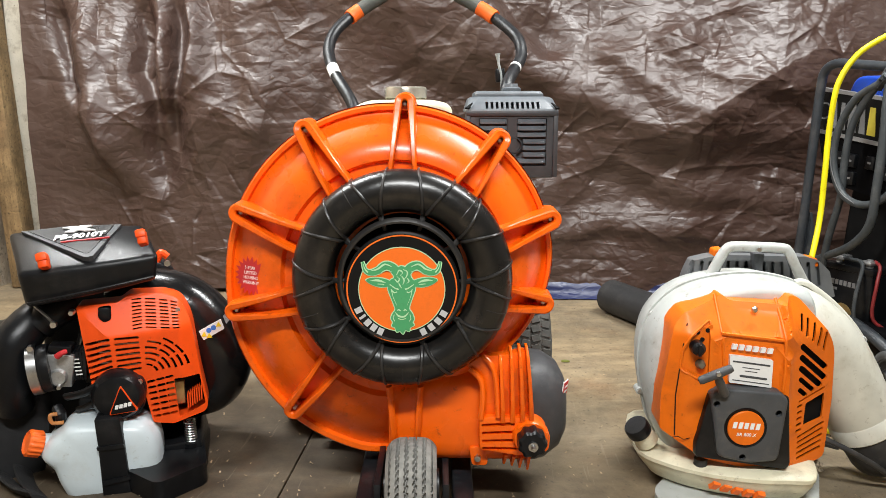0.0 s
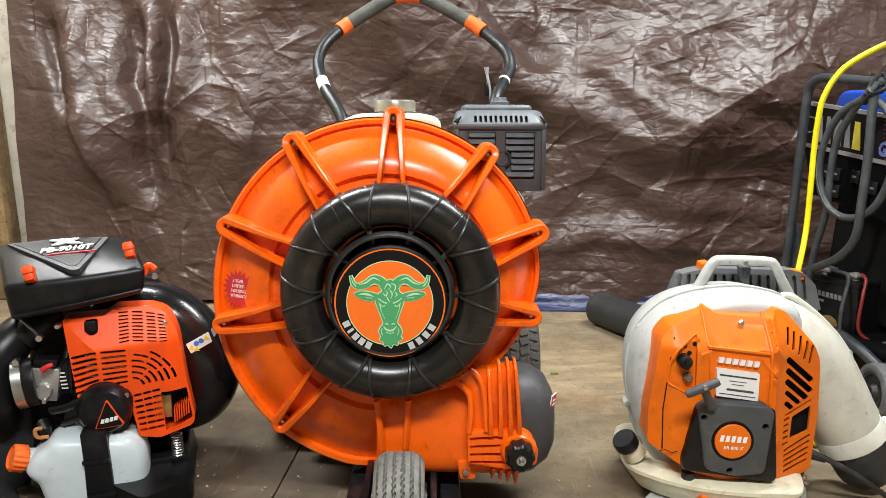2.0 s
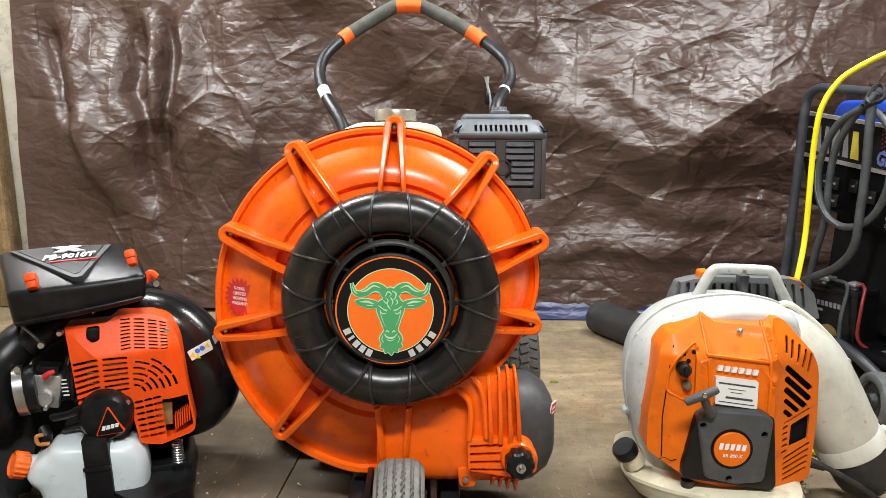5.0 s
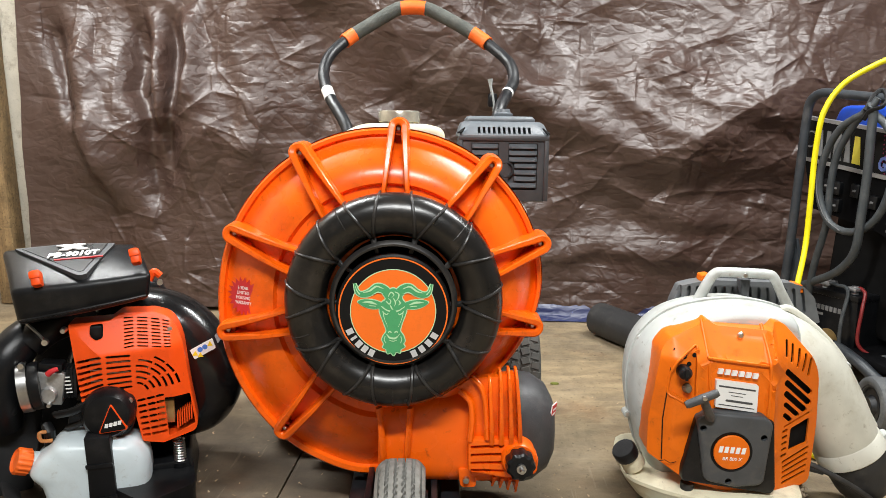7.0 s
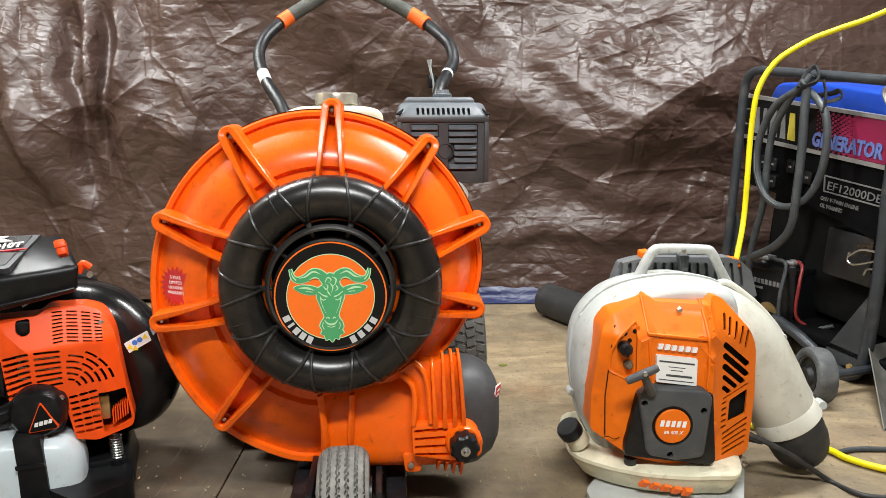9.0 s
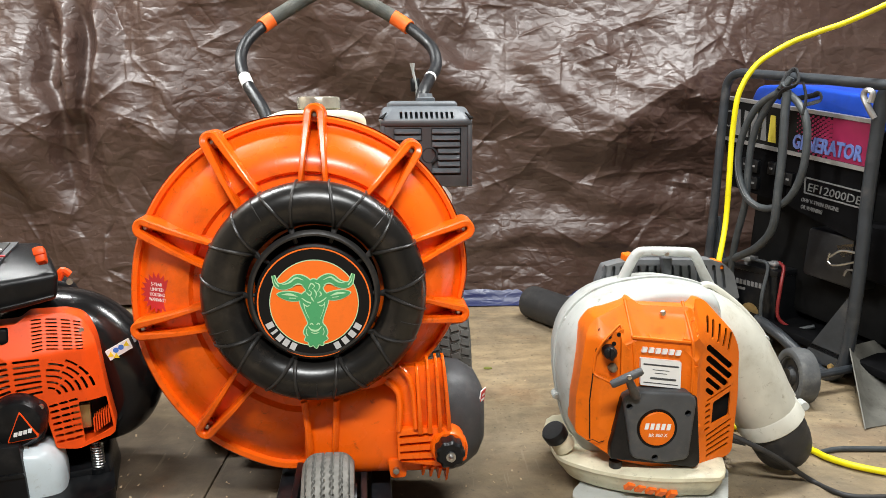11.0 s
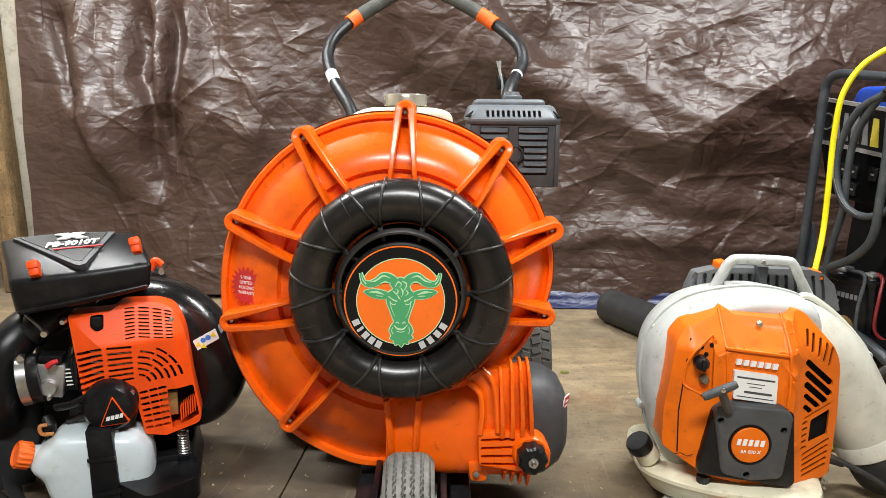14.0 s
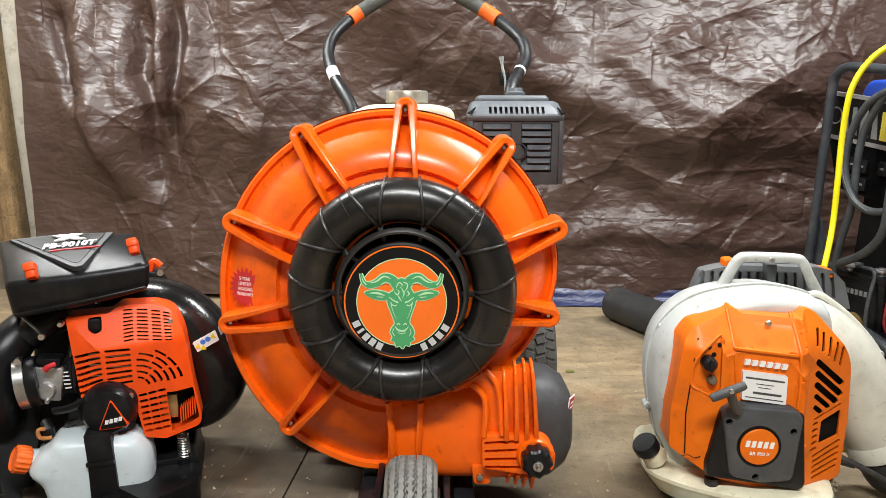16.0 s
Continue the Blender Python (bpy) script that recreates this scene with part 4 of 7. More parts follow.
part("clamp_back", loft([section(0.165, -0.088, 0.02, 0.1, 0.255, 0.03), section(0.248, -0.088, 0.02, 0.1, 0.255, 0.03)]), M_ORANGE, blower)
part("clamp_panel", prism(rounded([(0.1314, 0.2989), (0.158, 0.3173), (0.191, 0.3164), (0.2392, 0.3251), (0.2533, 0.1965), (0.1601, 0.1963), (0.1657, 0.2338), (0.1588, 0.2687)], 0.004), -0.096, -0.07, 0.002), M_ORANGE, blower)
FIN_TOPS = [(0.1921, 0.3199), (0.2115, 0.333), (0.2271, 0.3363), (0.2406, 0.3363)]
FIN_FEET = [(0.1978, 0.1941), (0.2156, 0.1942), (0.2344, 0.1942), (0.2512, 0.1942)]
for (tx, tz), (fx, fz) in zip(FIN_TOPS, FIN_FEET):
    rows = []
    for t, y0 in ((0.0, -0.118), (0.25, -0.128), (0.6, -0.127), (0.9, -0.116), (1.0, -0.098)):
        x, zz = fx + (tx - fx) * t, fz + (tz - fz) * t
        w = 0.0042 - 0.0018 * t
        back = -0.08
        rows.append([(x - w, y0 + 0.001, zz), (x - w * 0.6, y0, zz), (x + w * 0.6, y0, zz), (x + w, y0 + 0.001, zz), (x + w, back, zz), (x - w, back, zz)])
    part("clamp_fin", loft(rows), M_ORANGE, blower)
for (tx, tz), (fx, fz) in zip([(0.2056, 0.1249), (0.2205, 0.1226), (0.2353, 0.1215), (0.249, 0.1227)], [(0.203, 0.1), (0.2179, 0.0966), (0.2329, 0.0921), (0.2479, 0.0875)]):
    part("clamp_fin", loft([[(x - w, y0, zz), (x + w, y0, zz), (x + w, -0.03, zz), (x - w, -0.03, zz)] for x, zz, w, y0 in ((tx, tz, 0.003, -0.108), (fx, fz, 0.0018, -0.09))]), M_ORANGE, blower)
# curved bands that join the clamp to the shell
part("clamp_band", tube(spline([Vector(q) for q in [(0.1368, -0.098, 0.2928), (0.1574, -0.105, 0.2727), (0.1609, -0.11, 0.2378), (0.1574, -0.11, 0.1995)]], 6), 0.0058, 8), M_ORANGE, blower)
part("clamp_band", tube(spline([Vector(q) for q in [(0.1603, -0.095, 0.3167), (0.1765, -0.105, 0.3019), (0.1848, -0.112, 0.2722), (0.1892, -0.114, 0.2046)]], 6), 0.0052, 8), M_ORANGE, blower)
HUB = (0.2493, 0.1663)
hub = part("clamp_hub", lathe([(0, -0.128), (0.03, -0.128), (0.0335, -0.122), (0.0335, -0.06), (0, -0.06)], 36), M_ORANGE, blower)
hub.location = (HUB[0], 0.004, HUB[1])
rows = []
for y, rr in ((-0.134, 0.026), (-0.15, 0.0265), (-0.162, 0.0255), (-0.166, 0.021)):
    rows.append([(rr * (1 + 0.06 * math.cos(9 * a)) * math.cos(a), y, rr * (1 + 0.06 * math.cos(9 * a)) * math.sin(a)) for a in np.linspace(0, 2 * math.pi, 72, endpoint=False)])
knob = part("clamp_knob", loft(rows), M_BLACK, blower, "black plastic clamp knob")
knob.location = (HUB[0], 0.012, HUB[1])
part("knob_bolt", lathe([(0, -0.185), (0.004, -0.184), (0.005, -0.176), (0.005, -0.172), (0.009, -0.172), (0.009, -0.165), (0, -0.165)], 12), M_STEEL, knob)
foot_ear = prism(rounded([(0.1366, 0.1322), (0.173, 0.1322), (0.1726, 0.0945), (0.1425, 0.0945)], 0.008), -0.085, -0.06, 0.002)
foot_ear = part("foot_ear", foot_ear, M_ORANGE, blower)
o = part("bolt", lathe([(0, -0.085), (0.006, -0.084), (0.007, -0.075), (0, -0.075)], 12), M_STEEL, foot_ear)
o.location = ((0.1528, 0.1107)[0], -0.008, (0.1528, 0.1107)[1])

# warranty star on the shell's flank
star = []
for k in range(40):
    a = 2 * math.pi * k / 40
    r = (0.0255 if k % 2 else 0.0185)
    star.append(Vector((r * math.cos(a), 1.35 * r * math.sin(a))))
STAR_AT = pose(-0.273, -0.0395, 0.455, 0, 0, -30)
star = part("warranty_sticker", prism(star, -0.0006, 0.0), M_RED, blower, "red star-shaped warranty sticker")
star.matrix_local = STAR_AT @ Matrix.Diagonal((1.55, 1.0, 1.12, 1))
for i, words in enumerate(("5-YEAR", "LIMITED", "HOUSING", "WARRANTY")):
    w = (0.017, 0.02, 0.023, 0.026)[i]
    lettering("sticker_lettering", words, 0.0056, pose(-w / 2, -0.0008, 0.012 - 0.0085 * i), M_WHITE, star, 0.0002, w)

# chassis, front castor and rear wheels
for x in (-0.055, 0.125):
    part("chassis_rail", box(x - 0.02, x + 0.02, -0.17, 0.62, 0.02, 0.06, 0.006), M_STEEL_BLACK, blower)
part("cross_member", box(-0.3, 0.3, 0.36, 0.4, 0.13, 0.16, 0.004), M_STEEL_BLACK, blower)
part("engine_deck", box(-0.2, 0.24, 0.1, 0.58, 0.16, 0.18, 0.003), M_STEEL_BLACK, blower)
for x in (-0.18, 0.2):
    part("deck_post", box(x - 0.02, x + 0.02, 0.2, 0.24, 0.05, 0.17, 0.003), M_STEEL_BLACK, blower)


def tyre_profile(width, radius, rim_r):
    w = width / 2
    return [(rim_r, -w * 0.8), (rim_r + (radius - rim_r) * 0.35, -w), (rim_r + (radius - rim_r) * 0.7, -w * 0.98), (radius * 0.965, -w * 0.86), (radius * 0.99, -w * 0.6),
            (radius, -w * 0.2), (radius, w * 0.2), (radius * 0.99, w * 0.6), (radius * 0.965, w * 0.86), (rim_r + (radius - rim_r) * 0.7, w * 0.98), (rim_r + (radius - rim_r) * 0.35, w), (rim_r, w * 0.8)]


def wheel_front():
    """Small castor tyre with zigzag grooves across its tread."""
    w, radius = 0.091, 0.086
    bm = bmesh.new()
    n_a, cols = 168, 61
    rows = []
    for k in range(n_a):
        a = 2 * math.pi * k / n_a
        row = []
        for c in range(cols):
            s = -1 + 2 * c / (cols - 1)
            r = radius - 0.018 * abs(s) ** 4.5
            zig = 0.075 * ((k % 4) / 3.0 - 0.5)
            if abs(s) < 0.86:
                g = (s + zig) * 2.9 + 0.5
                d = abs(g - round(g))
                if d < 0.13:
                    r -= 0.009
            row.append(bm.verts.new((s * w / 2, r * math.cos(a), r * math.sin(a))))
        rows.append(row)
    for k in range(n_a):
        p, q = rows[k], rows[(k + 1) % n_a]
        for c in range(cols - 1):
            bm.faces.new((p[c], p[c + 1], q[c + 1], q[c]))
    for side in (0, -1):
        bm.faces.new([r[side] for r in rows])
    return bm


FRONT_WHEEL = (0.03, -0.145, 0.086)
wheel = part("front_wheel", wheel_front(), M_TYRE_F, blower, "worn grey rubber front tyre with zigzag tread", 25)
wheel.location = FRONT_WHEEL
hub_bm = lathe([(0, -0.05), (0.03, -0.05), (0.03, 0.05), (0, 0.05)], 24)
bmesh.ops.rotate(hub_bm, cent=(0, 0, 0), matrix=Matrix.Rotation(radians(90), 3, "Z"), verts=hub_bm.verts)
part("hub", hub_bm, M_STEEL_BLACK, wheel)
for s in (-1, 1):
    part("fork_arm", box(FRONT_WHEEL[0] + s * 0.062 - 0.006, FRONT_WHEEL[0] + s * 0.062 + 0.006, -0.17, 0.02, 0.07, 0.1, 0.002), M_STEEL_BLACK, blower)


def rear_tyre():
    bm = lathe(tyre_profile(0.135, 0.165, 0.075), 72)
    lugs = bmesh.new()
    for k in range(46):
        for j in range(5):
            a = 360 / 46 * (k + 0.5 * (j % 2))
            lug = box(-0.0085, 0.0085, -0.0105, 0.0105, -0.003, 0.0035, 0.0012, 1)
            r = 0.165 - (0.0035 if j in (0, 4) else 0.0)
            bmesh.ops.transform(lug, matrix=pose(0, 0, 0, 0, a, 0) @ pose(0, -0.049 + 0.0245 * j, r, 0, 0, 14 * (1 if j % 2 else -1)), verts=lug.verts)
            put(lugs, lug)
    put(bm, lugs)
    bmesh.ops.rotate(bm, cent=(0, 0, 0), matrix=Matrix.Rotation(radians(90), 3, "Z"), verts=bm.verts)
    return bm


for s, name in ((-1, "rear_wheel"), (1, "rear_wheel")):
    o = part(name, rear_tyre(), M_TYRE, blower, "dark turf tyre with blocky lug tread", 30)
    o.location = (0.0 + s * 0.265 + 0.02, 0.44, 0.165)
    rim_bm = lathe([(0, -0.05), (0.07, -0.05), (0.078, -0.055), (0.078, 0.055), (0, 0.05)], 28)
    bmesh.ops.rotate(rim_bm, cent=(0, 0, 0), matrix=Matrix.Rotation(radians(90), 3, "Z"), verts=rim_bm.verts)
    part("rim", rim_bm, M_STEEL_BLACK, o)

# engine: tank, cap, muffler guard and block
part("engine_block", box(-0.09, 0.12, 0.16, 0.44, 0.18, 0.62, 0.02), M_DARK, blower)
part("flywheel_cover", lathe([(0, 0.0), (0.1, 0.0), (0.12, 0.03), (0.12, 0.1), (0, 0.1)], 32), M_BLACK, blower).matrix_local = pose(0.0, 0.42, 0.42)
tank_o = rounded([(-0.14, 0.0), (0.1, 0.0), (0.1, 0.10), (0.06, 0.112), (-0.09, 0.112), (-0.14, 0.09)], 0.022, 5)
tank = prism(tank_o, 0.3, 0.46, 0.014, 3)
tank = part("fuel_tank", tank, M_CREAM, blower, "cream plastic fuel tank")
tank.location = (0.012, 0.02, 0.672)
o = part("tank_sticker", box(-0.035, 0.0, 0.298, 0.2992, 0.072, 0.098), material("blue_label", (0.2, 0.35, 0.6), 0.4, vary=0.2, scale=80, bump=0), tank)
o.location = (-0.075, 0, 0)
cap = loft([[((0.049 + 0.0008 * (k % 2)) * f * math.cos(2 * math.pi * k / 64), (0.049 + 0.0008 * (k % 2)) * f * math.sin(2 * math.pi * k / 64), z) for k in range(64)]
            for f, z in ((0.9, 0.0), (1.0, 0.003), (1.0, 0.024), (0.96, 0.028), (0.86, 0.029), (0.84, 0.025))])
cap = part("tank_cap", cap, material("clear_ribbed_cap", (0.5, 0.48, 0.4), 0.2, metal=0.6, vary=0.2, scale=60), blower, "silvery ribbed fuel cap")
cap.location = (0.003, 0.39, 0.786)

M_GUARD = material("dark_grey_heatproof_paint", (0.045, 0.046, 0.05), 0.45, vary=0.2, dirt=(0.12, 0.12, 0.12), dirt_amount=0.35)
M_HOOD = material("blue_grey_metal", (0.12, 0.135, 0.15), 0.42, vary=0.2, dirt=(0.2, 0.2, 0.2), dirt_amount=0.4, dirt_scale=14)
guard = box(0.13, 0.335, 0.34, 0.52, 0.615, 0.765, 0.006)
slots = bmesh.new()
put(slots, box(0.157, 0.222, 0.33, 0.352, 0.722, 0.752, 0.002))
put(slots, box(0.244, 0.313, 0.33, 0.352, 0.643, 0.752, 0.002))
guard = part("muffler_guard", cut(guard, slots), M_GUARD, blower, "dark grey muffler guard with pressed louvres", 30)
guard.location = (0.017, 0, -0.01)
part("muffler_core", box(0.15, 0.32, 0.353, 0.45, 0.63, 0.755), M_DARK, guard)


def louvre(x0, x1, z):
    """A pressed slat with rounded ends that leans out over the gap below it."""
    rows = []
    for u in (0.0, 0.03, 0.08, 0.5, 0.92, 0.97, 1.0):
        out = min(1.0, 0.25 + 9 * min(u, 1 - u))
        x = x0 + (x1 - x0) * u
        rows.append([(x, 0.3425, z + 0.006), (x, 0.3425 - 0.0085 * out, z - 0.001), (x, 0.3425 - 0.0085 * out, z - 0.0045), (x, 0.3455, z - 0.003), (x, 0.3465, z + 0.006)])
    return loft(rows)


for k in range(7):
    z = 0.7445 - 0.0151 * k
    part("louvre", louvre(0.2585 if k in (3, 4, 5) else 0.2455, 0.3115, z), M_HOOD, guard)
    if k < 2:
        part("louvre", louvre(0.1585, 0.2205, z), M_HOOD, guard)
boss = lathe([(0, 0.006), (0.0135, 0.004), (0.0165, -0.003), (0.019, -0.001), (0.021, 0.002)], 28)
part("guard_boss", boss, M_GUARD, guard, "round pressed dimple").location = (0.2385, 0.341, 0.69)
for x in (0.126, 0.328):
    part("guard_edge", box(x, x + 0.011, 0.3355, 0.345, 0.617, 0.766, 0.002), M_GUARD, guard)
part("guard_lip", box(0.126, 0.339, 0.3345, 0.345, 0.757, 0.769, 0.003), M_GUARD, guard)
hood = loft([[(x, y, z) for x, y in ((x0, y0), (x0 + c, y0 - c * 0.7), (x1 - c, y0 - c * 0.7), (x1, y0), (x1, y1), (x0, y1))] for x0, x1, y0, y1, z, c in (
    (0.126, 0.34, 0.342, 0.525, 0.765, 0.01), (0.126, 0.34, 0.342, 0.525, 0.772, 0.01), (0.134, 0.331, 0.378, 0.512, 0.797, 0.022), (0.14, 0.322, 0.386, 0.505, 0.802, 0.02))])
soften(hood, 0.003, 2, 20)
holes = bmesh.new()
for k in range(11):
    x = 0.1745 + 0.0118 * k
    put(holes, box(x - 0.0032, x + 0.0032, 0.325, 0.372, 0.774, 0.789))
hood = part("guard_hood", cut(hood, holes), M_HOOD, guard, "blue-grey vented hood", 30)
part("hood_core", box(0.16, 0.306, 0.373, 0.5, 0.77, 0.795), M_DARK, hood)
part("hood_lid", soften(loft([[(p.x, p.y, z) for p in rounded([(0.146 + e, 0.385 + e), (0.312 - e, 0.385 + e), (0.312 - e, 0.505 - e), (0.146 + e, 0.505 - e)], 0.018)] for z, e in ((0.798, 0.0), (0.809, 0.0), (0.815, 0.006))]), 0.002, 2, 20), M_HOOD, guard, "blue-grey raised lid", 40)
for x in (0.1335, 0.3315):
    # dark corner openings at the ends of the hood
    part("hood_notch", prism([(-0.006, -0.012), (0.006, -0.012), (0.004 if x < 0.2 else -0.004, 0.009)], 0.0, 0.003), M_DARK, hood).matrix_local = pose(x, 0.3425, 0.783, -52, 0, -38 if x < 0.2 else 38)
flange = part("exhaust_flange", lathe([(0, 0.0), (0.021, 0.0), (0.0225, 0.003), (0.0225, 0.009), (0.017, 0.012), (0.015, 0.02), (0, 0.02)], 28), M_HOOD, guard, "blue-grey metal flange round the handle")
flange.matrix_local = pose(0.2385, 0.43, 0.813, 90, 0, 0)
cast = prism(rounded([(-0.02, -0.03), (0.018, -0.03), (0.02, 0.01), (0.0, 0.035), (-0.02, 0.03)], 0.008), 0.0, 0.05, 0.004)
part("cast_housing", cast, material("white_cast_metal", (0.55, 0.54, 0.5), 0.45, vary=0.1), blower).location = (0.29, 0.34, 0.575)

# handle
HANDLE = [(-0.24, 1.93, 0.62), (-0.261, 2.0, 0.758), (-0.323, 2.08, 0.85), (-0.352, 2.14, 0.905), (-0.357, 2.18, 0.945), (-0.343, 2.22, 0.985), (-0.302, 2.27, 1.031),
          (-0.235, 2.287, 1.076), (-0.172, 2.298, 1.114), (-0.15, 2.3, 1.12), (-0.12, 2.3, 1.122), (-0.09, 2.3, 1.12), (-0.065, 2.298, 1.113), (0.006, 2.285, 1.076), (0.081, 2.27, 1.03),
          (0.146, 2.22, 0.975), (0.168, 2.18, 0.94), (0.17, 2.14, 0.9), (0.149, 2.08, 0.862), (0.127, 2.0, 0.805), (0.11, 1.93, 0.64)]
line = spline([bl(*p) for p in HANDLE], 8)
part("handle_tube", tube(line, 0.0158, 16), M_STEEL_BLACK, blower, "glossy black bent steel handle")


def along(i0, i1):
    return line[int(i0 * 8):int(i1 * 8) + 1]


part("grip", tube(along(6.1, 8.9), 0.0195, 16), M_FOAM, blower, "worn grey foam grip")
part("grip", tube(along(11.2, 13.9), 0.0195, 16), M_FOAM, blower, "worn grey foam grip")
for a, b in ((5.75, 6.35), (8.75, 11.3), (13.7, 14.3)):
    part("grip_tape", tube(along(a, b), 0.0205, 16), M_TAPE, blower, "orange tape")
part("handle_label", tube(along(2.12, 2.4), 0.0162, 16), M_WHITE, blower, "white paper label")
part("handle_label", tube(along(17.8, 17.9), 0.0162, 16), M_WHITE, blower, "white paper label")
lever = spline([bl(0.118, 2.06, 0.815), bl(0.116, 2.06, 0.85), bl(0.109, 2.06, 0.88), bl(0.106, 2.06, 0.905)], 5)
lever = part("throttle_lever", tube(lever, lambda t: 0.0035 + 0.0035 * max(0, t - 0.75) * 4, 8), material("grey_lever_plastic", (0.35, 0.37, 0.36), 0.5), blower, "grey throttle lever")
part("lever_pivot", box(-0.012, 0.012, -0.012, 0.012, -0.018, 0.018, 0.004), M_BLACK, lever).matrix_local = Matrix.Translation(bl(0.113, 2.07, 0.85))

# ---- black and red backpack blower ----
M_E_RED = material("red_orange_cover_plastic", (0.82, 0.08, 0.008), 0.36, vary=0.05, bump=0.04, dirt=(0.35, 0.05, 0.02), dirt_amount=0.4, dirt_scale=12, spec=0.25)
M_E_TANK = material("milky_fuel_tank", (0.6, 0.68, 0.71), 0.32, vary=0.05, scale=8, dirt=(0.4, 0.38, 0.3), dirt_amount=0.35, dirt_scale=9)
M_E_GLOSS = material("polished_black_plastic", (0.005, 0.005, 0.0055), 0.2, vary=0.2, bump=0.05, dirt=(0.04, 0.035, 0.03), dirt_amount=0.2, dirt_scale=16, spec=0.5)
M_BRASS = material("brass_cylinder_fins", (0.6, 0.42, 0.18), 0.35, metal=0.8, vary=0.2)
M_WEB = material("black_webbing", (0.014, 0.014, 0.015), 0.85, vary=0.3, bump=0.5, bump_scale=900)
E_AT = pose(-0.68, 1.5, 0, 0, 0, 18)
eb = thing("backpack_blower", E_AT, "black and red-orange backpack leaf blower with milky fuel tank", "blower", "backpack blowers")


def v3(points):
    return [Vector(p) for p in points]


# base frame
base_o = v2([(-0.132, 0.0573), (0.0003, -0.0811), (0.0757, -0.1696), (0.1671, -0.1008), (0.1522, 0.0546), (-0.1266, 0.1462)])
base = loft([[(p.x, p.y, z) for p in rounded([tuple(q) for q in base_o], 0.02)] for z in (0.0, 0.005, 0.04, 0.045)])
part("base_frame", base, M_BLACK, eb, "dusty black plastic base frame")
part("base_block", prism(rounded([(0.0615, 0.0561), (0.1508, 0.0633), (0.1635, -0.0022), (0.155, -0.0288), (0.0543, -0.0542)], 0.012), -0.02, 0.16, 0.008), M_BLACK, eb)
spring = [Vector((0.1296, -0.01, 0.1053)).lerp(Vector((0.1315, -0.01, 0.0586)), k / 120) + Vector((0.011 * math.cos(k * 2 * math.pi / 15), 0.011 * math.sin(k * 2 * math.pi / 15), 0)) for k in range(121)]
part("spring", tube(spring, 0.0021, 7), M_STEEL, eb, "steel coil spring")
part("spring_seat", tube([Vector((0.1302, -0.01, 0.0561)), Vector((0.1302, -0.01, 0.0353))], 0.016, 14), M_BLACK, eb)

# back fan housing, elbow and rear plate
part("back_plate", prism(rounded([(-0.1852, 0.3128), (-0.1179, 0.426), (0.0848, 0.4153), (0.1399, 0.2895), (0.1205, -0.0509), (-0.2155, -0.0375)], 0.03), 0.2, 0.235, 0.01), M_BLACK, eb)
fan = lathe([(0, 0.0), (0.1, 0.0), (0.128, 0.012), (0.14, 0.035), (0.14, 0.08), (0.12, 0.1), (0, 0.1)], 56)
part("fan_housing", fan, M_E_GLOSS, eb, "glossy black fan housing").location = (0.0296, 0.09, 0.2233)
elbow = spline(v3([(-0.0097, 0.13, 0.3186), (0.0554, 0.12, 0.3464), (0.128, 0.11, 0.325), (0.182, 0.1, 0.2584), (0.197, 0.1, 0.2), (0.174, 0.11, 0.148), (0.12, 0.125, 0.125)]), 8)
part("outlet_elbow", tube(elbow, lambda t: 0.066 + 0.006 * math.sin(t * 3.1), 32), M_E_GLOSS, eb, "glossy black outlet elbow", 60)
k = int(len(elbow) * 0.5)
axis = (elbow[k + 1] - elbow[k - 1]).normalized()
band = part("elbow_clamp", coaxial([(0.068, -0.008), (0.0715, -0.008), (0.0715, 0.008), (0.068, 0.008)], elbow[k], axis, 40), M_STEEL, eb, "steel hose clamp")
for f in (0.33, 0.36, 0.39):
    j = int(len(elbow) * f)
    ax = (elbow[j + 1] - elbow[j - 1]).normalized()
    part("elbow_rib", coaxial([(0.066, -0.004), (0.0715, 0.0), (0.066, 0.004)], elbow[j], ax, 40), M_E_GLOSS, eb)
WARN_SHIFT = (0.01, -0.016, 0.002)
warn = part("warning_sticker", prism(rounded([(0.148, 0.2907), (0.1949, 0.315), (0.202, 0.2928), (0.1573, 0.2696)], 0.002), 0.035, 0.0365), M_WHITE, eb, "white warning sticker with yellow triangles")
for u, v, mat in ((0.14, 0.5, 0), (0.38, 0.4, 1), (0.6, 0.4, 1), (0.84, 0.35, 0), (0.3, 0.86, 0)):
    c = quad_at([(0.148, 0.2907), (0.1949, 0.315), (0.202, 0.2928), (0.1573, 0.2696)], u, v)
    if mat == 0:
        bm = prism([c + Vector((-0.006, -0.005)), c + Vector((0.006, -0.005)), c + Vector((0.0, 0.006))], 0.0342, 0.036)
        part("warning_triangle", bm, material("yellow_print", (0.8, 0.6, 0.02), 0.5, bump=0) if "yellow_print" not in bpy.data.materials else bpy.data.materials["yellow_print"], warn)
    else:
        bm = disc(0.0055, 0.0342, 0.036, 0, 20)
        bmesh.ops.translate(bm, vec=(c.x, 0, c.y), verts=bm.verts)
        part("warning_disc", bm, material("blue_print", (0.05, 0.18, 0.6), 0.5, bump=0) if "blue_print" not in bpy.data.materials else bpy.data.materials["blue_print"], warn)
part("side_sticker", prism(rounded([(0.1997, 0.3197), (0.2196, 0.3374), (0.2236, 0.3231), (0.2059, 0.3014)], 0.002), 0.04, 0.0415), material("grey_foil_sticker", (0.3, 0.32, 0.35), 0.35, vary=0.3, scale=200, bump=0), eb).location = WARN_SHIFT
warn.location = WARN_SHIFT

